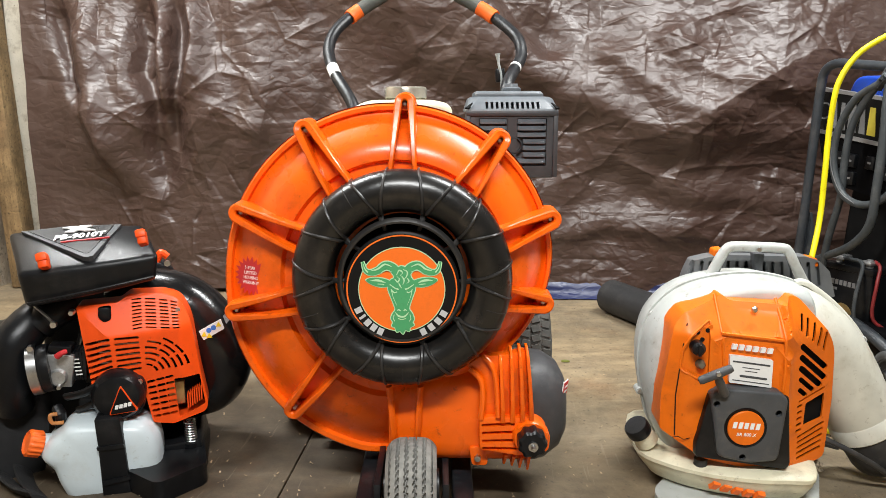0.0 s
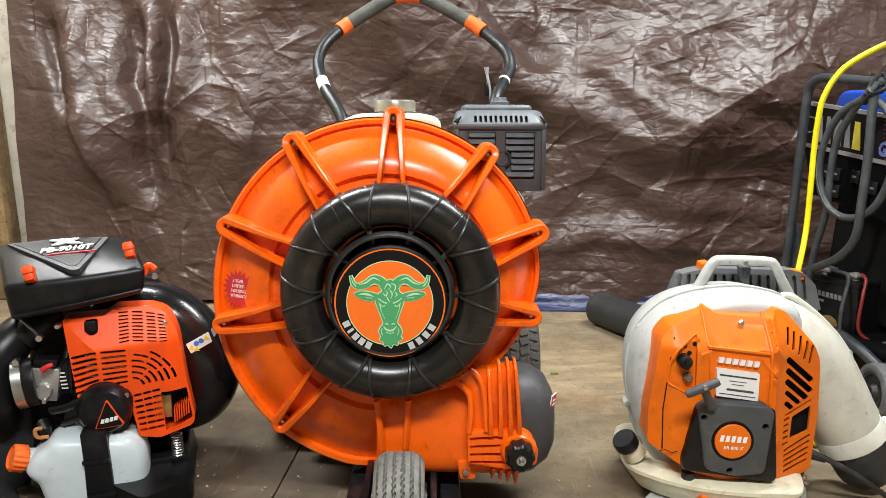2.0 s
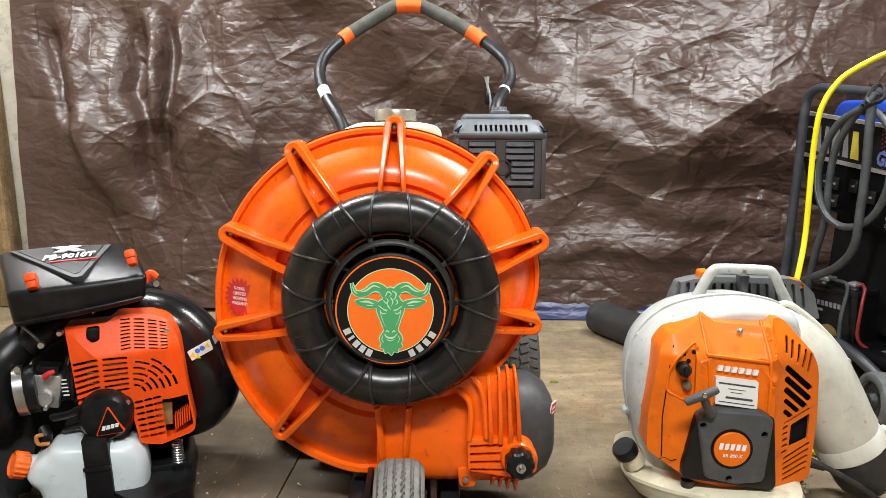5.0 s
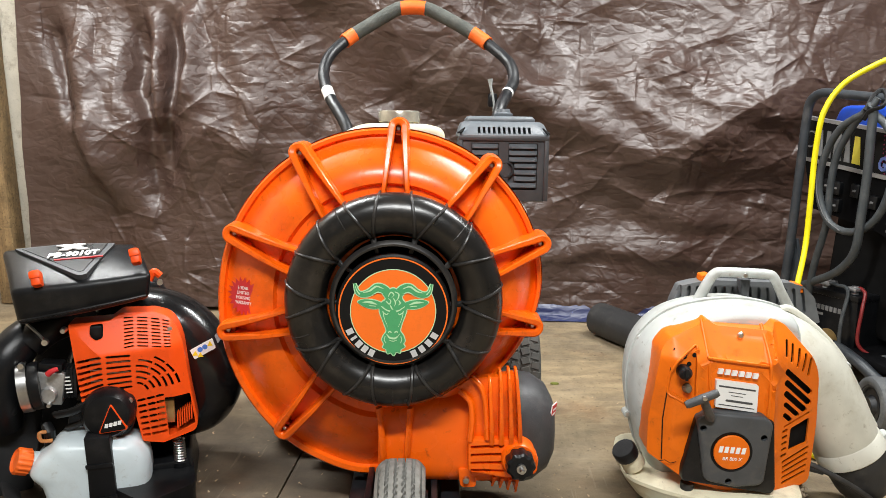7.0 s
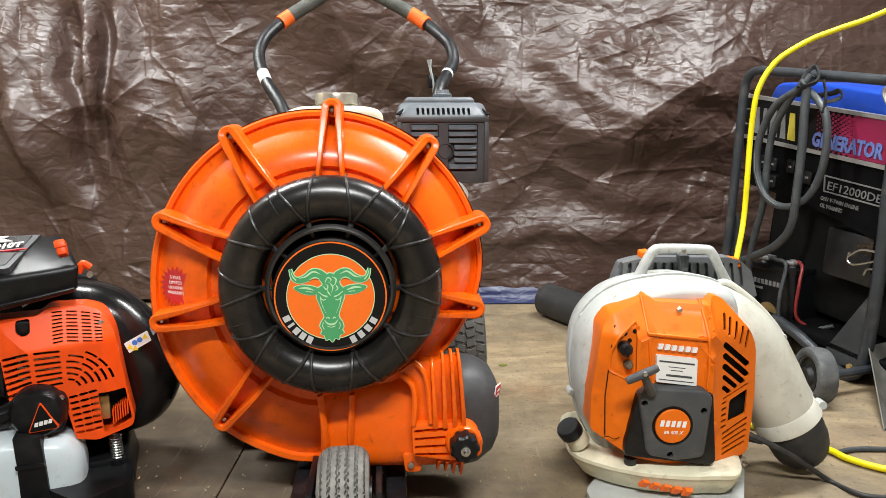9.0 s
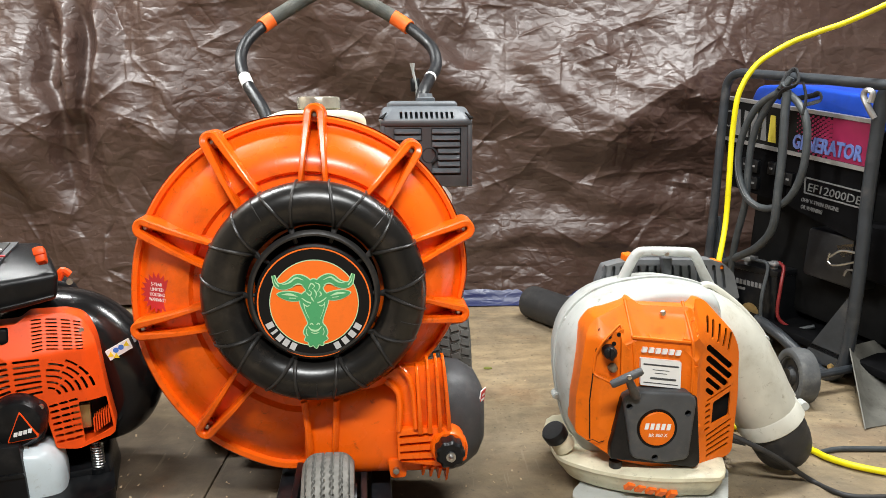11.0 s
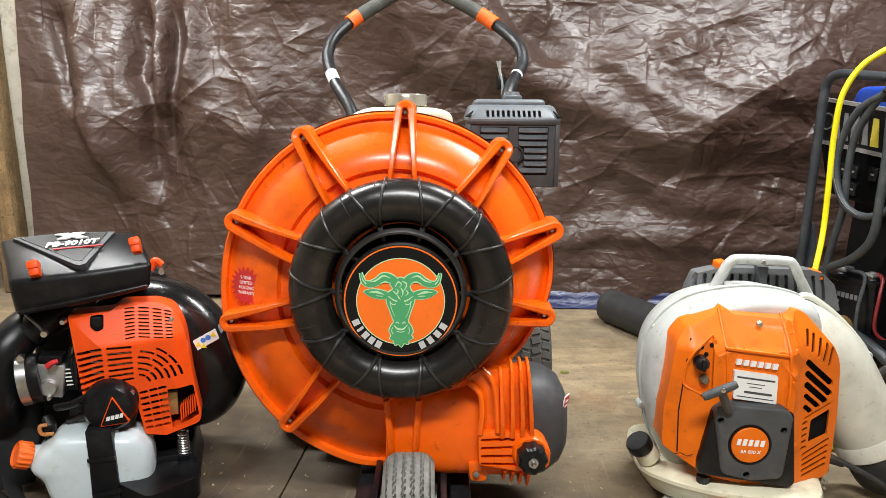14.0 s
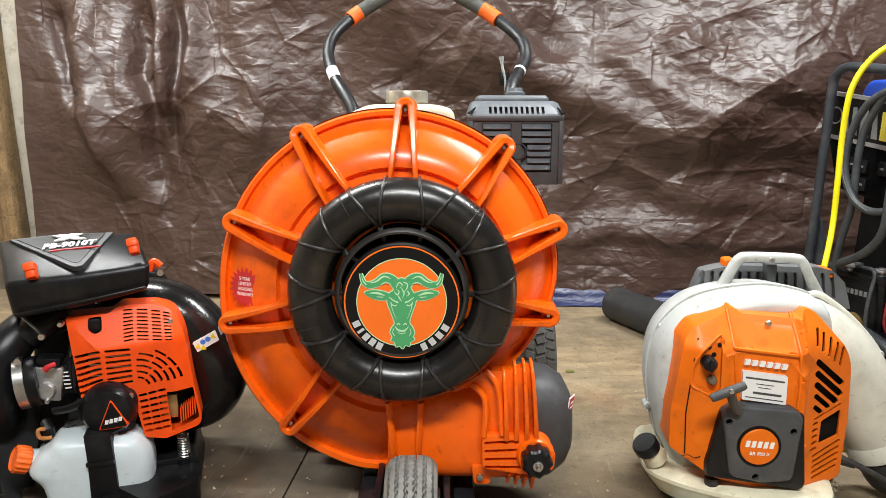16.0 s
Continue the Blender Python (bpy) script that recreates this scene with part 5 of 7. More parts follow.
# air filter box
left = v3([(-0.1577, -0.03, 0.377), (-0.1676, -0.035, 0.448), (-0.188, 0.033, 0.478), (-0.213, 0.1, 0.512), (-0.2, 0.14, 0.376)])
right = v3([(0.0869, -0.03, 0.42), (0.0943, -0.035, 0.4745), (0.0747, 0.033, 0.4965), (0.0496, 0.1, 0.5188), (0.0436, 0.14, 0.4292)])
mid = [a.lerp(b, 0.5) + Vector((0, -0.008, 0.004)) for a, b in zip(left, right)]
rows = []
for t in (0, 0.25, 0.5, 0.75, 1.0):
    bulge = 1 - (2 * t - 1) ** 2
    rows.append([a.lerp(b, t) + Vector((0, -0.008 * bulge, 0.006 * bulge if i in (2, 3) else -0.002 * bulge)) for i, (a, b) in enumerate(zip(left, right))])
fb = loft(rows)
soften(fb, 0.011, 3, 25)
fbox = part("filter_box", fb, M_BLACK, eb, "black air filter box", 40)
for a, b in ((0.0, 1.0),):
    part("box_seam", tube([l.lerp(r, t) + Vector((0, -0.011 - 0.008 * (1 - (2 * t - 1) ** 2), 0.012)) for t in np.linspace(0.02, 0.98, 12) for l, r in ((left[0], right[0]),)], 0.0025, 8), M_BLACK, fbox)
# sunk triangular panel on the sloping top
ta, tb = left[1].lerp(left[2], 0.35), right[1].lerp(right[2], 0.35)
N = ((right[3] - left[1]).cross(left[3] - right[1])).normalized()
if N.z < 0:
    N = -N


def on_top(u, v, lift=0.0):
    """A place on the lid: u across, v from its front crease to the back edge."""
    f = left[2].lerp(right[2], u).lerp(left[3].lerp(right[3], u), v) if v >= 0 else left[2].lerp(right[2], u).lerp(left[1].lerp(right[1], u), -v)
    bulge = 1 - (2 * u - 1) ** 2
    return f + Vector((0, -0.008 * bulge, 0.006 * bulge)) + N * (0.003 + lift)


def lid_plate(name, pts, lift, thick, mat, parent):
    bm = loft([[on_top(u, v, lift - thick) for u, v in pts], [on_top(u, v, lift) for u, v in pts]])
    return part(name, bm, mat, parent)


TRI = [(0.1, 0.84), (0.45, 0.88), (0.84, 0.86), (0.545, -0.8), (0.51, -0.84), (0.475, -0.8)]
TRI2 = [(0.15, 0.79), (0.45, 0.83), (0.78, 0.8), (0.535, -0.62), (0.51, -0.66), (0.485, -0.62)]
lid_plate("lid_frame", TRI, 0.002, 0.012, material("satin_grey_plastic", (0.05, 0.052, 0.056), 0.3, vary=0.1), fbox)
lid_plate("lid_panel", TRI2, 0.0032, 0.004, M_BLACK_GLOSS, fbox)


def lid_words(words, u0, u1, v, height, mat, lift=0.0075):
    a, b = on_top(u0, v, lift), on_top(u1, v, lift)
    ex = (b - a).normalized()
    ez = (N - ex * N.dot(ex)).normalized()
    up = ez.cross(ex)
    m = Matrix((ex, -ez, up)).transposed().to_4x4()
    m.translation = a
    return lettering("model_code", words, height, m, mat, fbox, 0.0004, (b - a).length, 0.12, 0.0009)


lid_words("PB-9010T", 0.3, 0.68, 0.12, 0.017, M_WHITE)
lid_plate("red_line", [(0.35, 0.0), (0.7, 0.0), (0.7, 0.035), (0.35, 0.035)], 0.007, 0.003, M_RED, fbox)
for tri in ([(0.4, 0.46), (0.47, 0.46), (0.62, 0.75), (0.53, 0.75)], [(0.55, 0.46), (0.63, 0.46), (0.5, 0.75), (0.4, 0.72)]):
    lid_plate("logo_mark", tri, 0.0075, 0.003, M_WHITE, fbox)
for p, q in (((-0.1183, -0.035, 0.4719), 1), ((0.0642, -0.03, 0.5097), -1)):
    clip = part("filter_clip", box(-0.009, 0.009, -0.012, 0.014, -0.016, 0.016, 0.004), M_E_RED, fbox, "orange clip")
    clip.location = p
    clip.rotation_euler = (radians(-25), radians(-10), 0)
    part("clip_rib", box(-0.01, 0.01, -0.015, -0.008, -0.002, 0.013, 0.002), M_E_RED, clip)
hook = part("elbow_latch", tube(spline(v3([(0.0773, 0.07, 0.441), (0.0876, 0.07, 0.459), (0.1007, 0.07, 0.4497)]), 5), 0.008, 8), M_E_RED, eb, "orange latch")
part("latch_bolt", lathe([(0, -0.004), (0.006, -0.004), (0.007, 0.002), (0, 0.002)], 12), M_STEEL, hook).location = (0.1002, 0.055, 0.4378)

# engine cover with vents
cover_o = rounded([(-0.0743, 0.37), (-0.0485, 0.2092), (0.0045, 0.204), (0.0476, 0.1997), (0.0623, 0.1224), (0.0998, 0.1157), (0.1686, 0.127, 0.012), (0.1708, 0.1471), (0.1598, 0.216), (0.1464, 0.3351, 0.02), (0.1246, 0.3775, 0.02), (0.0904, 0.3881), (0.0262, 0.3888), (0.0061, 0.3737)], 0.006, 4)
ra, rb = Vector((-0.0642, 0.3038)), Vector((0.1212, 0.3212))
cr = (0.1202, 0.3031)


def ecover_depth(x, z):
    ridge = ra.y + (rb.y - ra.y) * (x - ra.x) / (rb.x - ra.x)
    y = -0.045
    if z > ridge:
        y += 0.55 * (z - ridge)
    y += 1.6 * max(0.0, x - cr[0]) ** 1.3
    y += 0.25 * max(0.0, ra.x + 0.01 - x)
    return y


cover = dome(cover_o, ecover_depth, 0.05, 24, (0.0563, 0.2478))
inner = dome([tuple(p) for p in shrink(v2(cover_o), 0.004)], lambda x, z: ecover_depth(x, z) + 0.005, 0.07, 24, (0.0563, 0.2478))
cover = cut(cover, inner)
slots = bmesh.new()


def slot_rows(quad, rows, u0, u1, w):
    for k in range(rows):
        v = (k + 0.5) / rows
        put(slots, prism(stadium(quad_at(quad, u0, v), quad_at(quad, u1, v), w, 3), -0.15, 0.045))


for quad in ([(0.032, 0.3814), (0.0513, 0.3824), (0.0537, 0.3229), (0.0341, 0.3196)], [(0.0577, 0.382), (0.0791, 0.3806), (0.0817, 0.3207), (0.0591, 0.3224)], [(0.0855, 0.3789), (0.1027, 0.3766), (0.1068, 0.3187), (0.0883, 0.3202)], [(0.1081, 0.375), (0.121, 0.3718), (0.1255, 0.3185), (0.1123, 0.3183)]):
    slot_rows(quad, 9, 0.08, 0.92, 0.0032)
slot_rows([(-0.0604, 0.2987), (-0.0112, 0.3113), (-0.0085, 0.232), (-0.0521, 0.2168)], 7, 0.06, 0.98, 0.006)
slot_rows([(-0.0016, 0.3117), (0.0465, 0.3126), (0.0479, 0.2364), (0, 0.2312)], 7, 0.06, 0.94, 0.0055)
ac = Vector((0.0559, 0.2259))
px = (Vector((0.1666, 0.2154)) - ac).length / 100
for j, (r, a0, a1) in enumerate(((20, 6, 84), (31, 4, 86), (42, 2, 86), (53, 0, 84), (64, 0, 80), (75, 0, 58))):
    seg = 3 if j > 2 else 2
    for i in range(seg):
        b0, b1 = a0 + (a1 - a0) * (i + 0.08) / seg, a0 + (a1 - a0) * (i + 0.92) / seg
        mid_pts = [ac + Vector((math.cos(radians(b0 + (b1 - b0) * q / 6 + 8)), math.sin(radians(b0 + (b1 - b0) * q / 6 + 8)))) * r * px for q in range(7)]
        put(slots, flat_band(mid_pts, lambda t: 0.0026, -0.15, 0.045))
for u in (0.0, 0.36, 0.7):
    slot_rows([tuple(quad_at([(0.0553, 0.2161), (0.1066, 0.226), (0.1121, 0.1332), (0.0649, 0.1284)], uu, vv)) for uu, vv in ((u, 0), (u + 0.28, 0), (u + 0.28, 1), (u, 1))], 7, 0.1, 0.9, 0.0062)
put(slots, prism(rounded([(0.1081, 0.2135), (0.1574, 0.2125), (0.166, 0.1425), (0.1139, 0.1254)], 0.004), -0.15, 0.045))
put(slots, prism(rounded([(-0.0322, 0.3671), (-0.0068, 0.37), (-0.0057, 0.3428), (-0.0198, 0.3368), (-0.0317, 0.3459)], 0.006), -0.15, 0.045))
cover = part("engine_cover", cut(cover, slots, True), M_E_RED, eb, "glossy red-orange slotted engine cover", 32)
part("spark_cap", prism(rounded([(-0.0378, 0.3646), (-0.0081, 0.3661), (-0.0071, 0.3362), (-0.0236, 0.3291), (-0.0377, 0.3385)], 0.008), -0.012, 0.03, 0.006), M_BLACK, cover, "black plug cap")
part("engine_core", dome([tuple(p) for p in shrink(v2(cover_o), 0.02)], lambda x, z: ecover_depth(x, z) + 0.045, 0.06, 6), M_DARK, eb)
for k in range(9):
    z = 0.0 - 0.0075 * k
    part("cylinder_fin", box(-0.06, 0.055, -0.015, 0.03, z - 0.0012, z + 0.0012), M_ALU, eb).location = (0.0244, -0.005, 0.3035)
part("brass_plate", box(-0.02, 0.012, -0.004, 0.02, -0.028, 0.022, 0.002), M_BRASS, eb, "brass coloured muffler plate").location = (0.1126, -0.005, 0.1715)
for k in range(7):
    p = Vector((0.1308, -0.02, 0.155)).lerp(Vector((0.1592, -0.02, 0.1723)), k / 6)
    part("cover_rib", box(-0.0012, 0.0012, -0.004, 0.03, -0.018, 0.012), M_E_RED, cover).location = p
for p in [(-0.0801, -0.02, 0.3609), (0.1224, -0.02, 0.3535), (0.0457, -0.05, 0.2011)]:
    part("cover_screw", lathe([(0, -0.007), (0.0045, -0.007), (0.006, -0.003), (0.0065, 0.01), (0, 0.01)], 14), M_STEEL, cover).location = p

# starter
st = part("starter_cover", lathe([(0, -0.028), (0.03, -0.028), (0.042, -0.024), (0.05, -0.012), (0.052, 0.0), (0.052, 0.05), (0, 0.05)], 44), M_BLACK, eb, "black round starter cover")
st.location = (0.0009, -0.055, 0.1942)
part("starter_lobe", prism(rounded([(-0.0454, 0.2043), (-0.0172, 0.2314), (0.0465, 0.2289), (0.0557, 0.2062), (0.0467, 0.1521), (0.0078, 0.1356), (-0.0339, 0.1488)], 0.015), -0.06, 0.0, 0.006), M_BLACK, eb)
tri = rounded([tuple(p) for p in [(0.0101, 0.2228), (0.0408, 0.166), (-0.0152, 0.1614)]], 0.006)
c = sum(v2(tri), Vector((0, 0))) / len(tri)
tb = part("triangle_badge", prism(tri, -0.0865, -0.07, 0.001), M_E_RED, eb, "black triangular badge edged in red")
part("badge_face", prism([c + (p - c) * 0.9 for p in v2(tri)], -0.0873, -0.08), M_BLACK_PRINT, tb)
for k in range(4):
    p = Vector((-0.0028, -0.088, 0.1775)).lerp(Vector((0.03, -0.088, 0.1835)), (k + 0.4) / 4)
    part("name_bar", prism([(-0.0035, -0.004), (0.0028, -0.004), (0.0045, 0.004), (-0.0018, 0.004)], -0.0008, 0.002), M_WHITE, tb).location = p
for p in [(0.044, -0.062, 0.2189), (0.0108, -0.062, 0.1402)]:
    part("starter_screw", lathe([(0, -0.005), (0.005, -0.005), (0.006, 0.0), (0, 0.002)], 12), M_STEEL, st).matrix_local = Matrix.Translation(Vector(p) - Vector(st.location))
part("starter_lever", tube(spline(v3([(-0.098, -0.05, 0.1954), (-0.0645, -0.06, 0.204), (-0.0322, -0.06, 0.2186)]), 5), 0.011, 10, flat=0.6), M_BLACK, eb)

# intake side: duct, carburettor, clamps
duct = spline(v3([(-0.1506, 0.06, 0.3472), (-0.1773, 0.03, 0.3213), (-0.2027, 0.01, 0.2818), (-0.2113, 0.01, 0.2108), (-0.2133, 0.03, 0.1546)]), 6)
part("intake_duct", tube(duct, lambda t: 0.036 + 0.008 * math.sin(3.1 * t), 24), M_BLACK, eb, "black intake duct", 60)
part("intake_box", prism(rounded([(-0.2601, 0.3248), (-0.1857, 0.3282), (-0.1664, 0.2937), (-0.1759, 0.1868), (-0.1997, 0.1748), (-0.2751, 0.1732)], 0.025), -0.02, 0.1, 0.015, 3), M_BLACK, eb)
k = 4
ax = (Vector((-0.1083, -0.03, 0.3424)) - Vector((-0.1375, -0.03, 0.3791))).normalized()
strap = tube([Vector(p) for p in [(-0.1466, -0.01, 0.3746), (-0.1328, -0.028, 0.3691), (-0.1227, -0.032, 0.359), (-0.1151, -0.026, 0.3453)]], 0.008, 8, flat=0.35)
strap = part("hose_clamp", strap, M_STEEL, eb, "steel hose clamp")
part("clamp_screw", lathe([(0, -0.01), (0.006, -0.01), (0.007, 0.0), (0, 0.006)], 12), M_STEEL, strap).location = (-0.1114, -0.03, 0.3426)
part("intake_neck", tube(spline(v3([(-0.1561, 0.03, 0.3256), (-0.1247, 0.04, 0.3506), (-0.0957, 0.06, 0.3616)]), 5), 0.035, 18), M_BLACK, eb)
band = coaxial([(0.05, -0.009), (0.0525, -0.009), (0.0525, 0.009), (0.05, 0.009)], Vector((-0.1582, -0.005, 0.2446)), Vector((1, 0.1, 0.12)), 40)
band = part("intake_band", band, M_STEEL, eb, "broad bright steel band")
part("band_screw", lathe([(0, -0.012), (0.006, -0.012), (0.007, 0.0), (0, 0.006)], 12), M_STEEL, band).location = (-0.1594, -0.02, 0.2946)
part("intake_flange", coaxial([(0.0, 0.0), (0.047, 0.0), (0.049, 0.006), (0.049, 0.02), (0.0, 0.02)], Vector((-0.1477, -0.01, 0.2453)), Vector((1, 0.1, 0.12)), 36), M_BLACK, eb)
carb = part("carburettor", soften(box(-0.026, 0.026, -0.02, 0.03, -0.034, 0.034), 0.004), M_ALU, eb, "cast aluminium carburettor")
carb.location = (-0.1104, -0.01, 0.2443)
carb.rotation_euler = (0, radians(8), 0)
part("carb_bowl", lathe([(0, -0.016), (0.014, -0.016), (0.017, -0.01), (0.017, 0.02), (0, 0.02)], 20), M_ALU, carb).location = (0.0, -0.015, -0.012)
part("carb_screw", lathe([(0, -0.012), (0.004, -0.012), (0.005, 0.0), (0, 0.0)], 10), M_STEEL, carb).location = (0.005, -0.03, -0.028)
part("carb_top", soften(box(-0.024, 0.02, -0.02, 0.02, 0.034, 0.052), 0.004), M_BLACK, carb)
part("red_lever", tube(spline(v3([(-0.1084, -0.045, 0.2794), (-0.099, -0.048, 0.2866), (-0.0892, -0.045, 0.2894)]), 4), lambda t: 0.0065 - 0.002 * t, 10), M_RED, eb, "small red choke lever")
for k in range(5):
    part("insulator_fin", box(-0.003, 0.003, -0.02, 0.03, -0.03, 0.03, 0.001), M_BLACK, eb).location = Vector((-0.091, 0, 0.2488)) + Vector((0.0065 * k, 0, 0))
for k in range(5):
    part("white_mark", box(-0.006, 0.006, -0.001, 0.001, -0.0012, 0.0012), M_WHITE, eb).location = Vector((-0.0789, -0.024, 0.264)) + Vector((0.001 * k, 0, -0.008 * k))

# fuel tank
tank_o = spline([Vector(p) for p in [(-0.1137, 0.1296), (-0.096, 0.1455), (-0.069, 0.1472), (-0.0169, 0.1425), (0.0414, 0.136), (0.065, 0.116), (0.0761, 0.085), (0.0747, 0.0287), (0.0611, -0.0112), (0.019, -0.0332), (-0.0618, -0.0303), (-0.1008, -0.016), (-0.1189, 0.0175), (-0.1302, 0.0556), (-0.1504, 0.0824), (-0.1378, 0.1109)]], 4, closed=True)
tc = sum(tank_o, Vector((0, 0))) / len(tank_o)
rows = []
for s, y in ((0.8, 0.03), (0.95, 0.02), (1.0, -0.01), (1.0, -0.055), (0.975, -0.07), (0.92, -0.082), (0.8, -0.089), (0.5, -0.092), (0.2, -0.093)):
    rows.append([((tc + (p - tc) * s).x, y, (tc + (p - tc) * s).y) for p in tank_o])
tank3 = part("fuel_tank", loft(rows), M_E_TANK, eb, "milky white translucent fuel tank", 60)
capm = Vector((-0.1618, -0.055, 0.1056))
axis = Vector((-0.75, -0.35, 0.35)).normalized()
part("filler_neck", coaxial([(0.0, -0.05), (0.027, -0.05), (0.02, 0.0), (0, 0.0)], capm, axis, 28), M_E_TANK, tank3)
rows = []
for y, rr in ((-0.012, 0.0235), (-0.01, 0.026), (0.012, 0.026), (0.016, 0.0225), (0.012, 0.019)):
    rows.append([(rr * (1 + 0.04 * (1 if k % 4 < 2 else -1) * (rr > 0.024)) * math.cos(2 * math.pi * k / 64), y, rr * (1 + 0.04 * (1 if k % 4 < 2 else -1) * (rr > 0.024)) * math.sin(2 * math.pi * k / 64)) for k in range(64)])
cap3 = loft(rows)
bmesh.ops.transform(cap3, matrix=Matrix.Translation(capm) @ Vector((0, 1, 0)).rotation_difference(axis).to_matrix().to_4x4(), verts=cap3.verts)
part("fuel_cap", cap3, M_TAPE, tank3, "orange ribbed fuel cap", 40)
band = prism(rounded([(-0.0402, 0.1617), (0.0069, 0.1588), (0.012, 0.0985), (0.0179, -0.0119), (-0.0351, -0.0165), (-0.0368, 0.0986)], 0.004), -0.102, 0.03, 0.004)
band = part("tank_strap", band, M_BLACK, eb, "black moulded tank strap")
part("strap_rib", prism(rounded([(-0.0394, 0.1052), (0.0102, 0.1063), (0.0128, 0.0988), (-0.0379, 0.0979)], 0.001), -0.1065, -0.1), M_BLACK, band)
part("strap_rib", prism(rounded([(-0.0326, 0.0325), (0.0179, 0.0377), (0.0195, 0.0302), (-0.0312, 0.0226)], 0.001), -0.1065, -0.1), M_BLACK, band)
part("strap_foot", prism(rounded([(-0.0376, -0.0135), (0.0771, -0.0008), (0.0923, -0.0232), (0.0577, -0.0462), (-0.0346, -0.0452)], 0.006), -0.075, 0.02, 0.004), M_BLACK, eb)
part("foot_bolt", lathe([(0, -0.006), (0.006, -0.006), (0.007, 0.0), (0, 0.0)], 12), M_STEEL, eb).location = (0.0166, -0.078, -0.0058)
part("fuel_fitting", tube(v3([(-0.1186, -0.02, 0.1215), (-0.1157, -0.03, 0.1558), (-0.1233, -0.02, 0.1648)]), 0.011, 10), M_BLACK, eb)
part("fuel_line", tube(spline(v3([(-0.1197, -0.04, 0.1579), (-0.131, -0.045, 0.1576), (-0.1282, -0.045, 0.1417), (-0.1088, -0.04, 0.1386)]), 5), 0.004, 8), material("copper_fuel_line", (0.5, 0.2, 0.06), 0.35, vary=0.2), eb)
part("vent_hose", tube(spline(v3([(-0.0863, -0.02, 0.1546), (-0.0534, -0.02, 0.167), (-0.0374, -0.01, 0.1886)]), 5), 0.007, 8), M_RUBBER, eb)
part("engine_underside", box(-0.07, 0.08, -0.02, 0.1, -0.05, 0.04, 0.01), M_DARK, eb).location = (-0.0206, 0.03, 0.1274)
# shoulder straps on the floor beside it
for pts in ([(-0.2913, 0.3352), (-0.276, 0.1817), (-0.2667, 0.0644), (-0.2055, -0.0486), (-0.1603, -0.0891)], [(-0.2645, 0.3581), (-0.2525, 0.1836), (-0.2013, -0.0005), (-0.1439, -0.1128)]):
    line3 = spline([Vector((p[0], p[1], 0.012 + 0.05 * max(0, 0.5 - i * 0.25))) for i, p in enumerate(pts)], 6)
    part("shoulder_strap", tube(line3, 0.024, 10, flat=0.28), M_WEB, eb, "black webbing shoulder strap")
part("strap_pad", soften(box(-0.06, 0.06, -0.03, 0.03, -0.12, 0.12), 0.015), M_WEB, eb, "black padded strap").matrix_local = Matrix.Translation((-0.2268, 0.06, 0.0682)) @ pose(0, 0, 0, 0, 10, 20)

# ---- orange and white backpack blower ----
M_S_WHITE = material("dirty_white_plastic", (0.44, 0.46, 0.44), 0.4, vary=0.06, bump=0.05, dirt=(0.22, 0.19, 0.14), dirt_amount=0.75, dirt_scale=8)
M_S_AGED = material("aged_white_plastic", (0.56, 0.55, 0.475), 0.42, vary=0.06, bump=0.05, dirt=(0.3, 0.25, 0.15), dirt_amount=0.6, dirt_scale=9)
M_S_CREAM = material("yellowed_cream_plastic", (0.68, 0.64, 0.47), 0.42, vary=0.06, dirt=(0.25, 0.19, 0.11), dirt_amount=0.6, dirt_scale=10)
M_S_ORANGE = material("orange_cover_plastic", (0.75, 0.148, 0.004), 0.4, vary=0.04, bump=0.06, bump_scale=300, dirt=(0.34, 0.075, 0.012), dirt_amount=0.5, dirt_scale=10, spec=0.32)
M_S_GREY = material("dark_grey_plastic", (0.055, 0.058, 0.062), 0.5, vary=0.15, bump=0.15, bump_scale=500, dirt=(0.16, 0.14, 0.11), dirt_amount=0.5, dirt_scale=14)
S_AT = pose(0.62, 1.5, 0)
sb = thing("backpack_blower", S_AT, "orange and white backpack leaf blower with grey starter cover", "blower", "backpack blowers")


# fan housing: two white half shells with a flange between them
house = spline([Vector(p) for p in [(-0.1259, 0.0318), (-0.1875, 0.1054), (-0.2112, 0.1769), (-0.2213, 0.2533), (-0.2143, 0.322), (-0.1889, 0.371), (-0.1431, 0.4095), (-0.0779, 0.4305), (0.0058, 0.4379), (0.0849, 0.4221), (0.105, 0.396), (0.12, 0.33), (0.122, 0.2645), (0.12, 0.1817), (0.108, 0.1042), (0.0497, 0.0279)]], 6, closed=True)
hc = Vector((0.0165, 0.2046))


def house_ring(scale, y):
    return [((hc + (p - hc) * scale).x, y, (hc + (p - hc) * scale).y) for p in house]


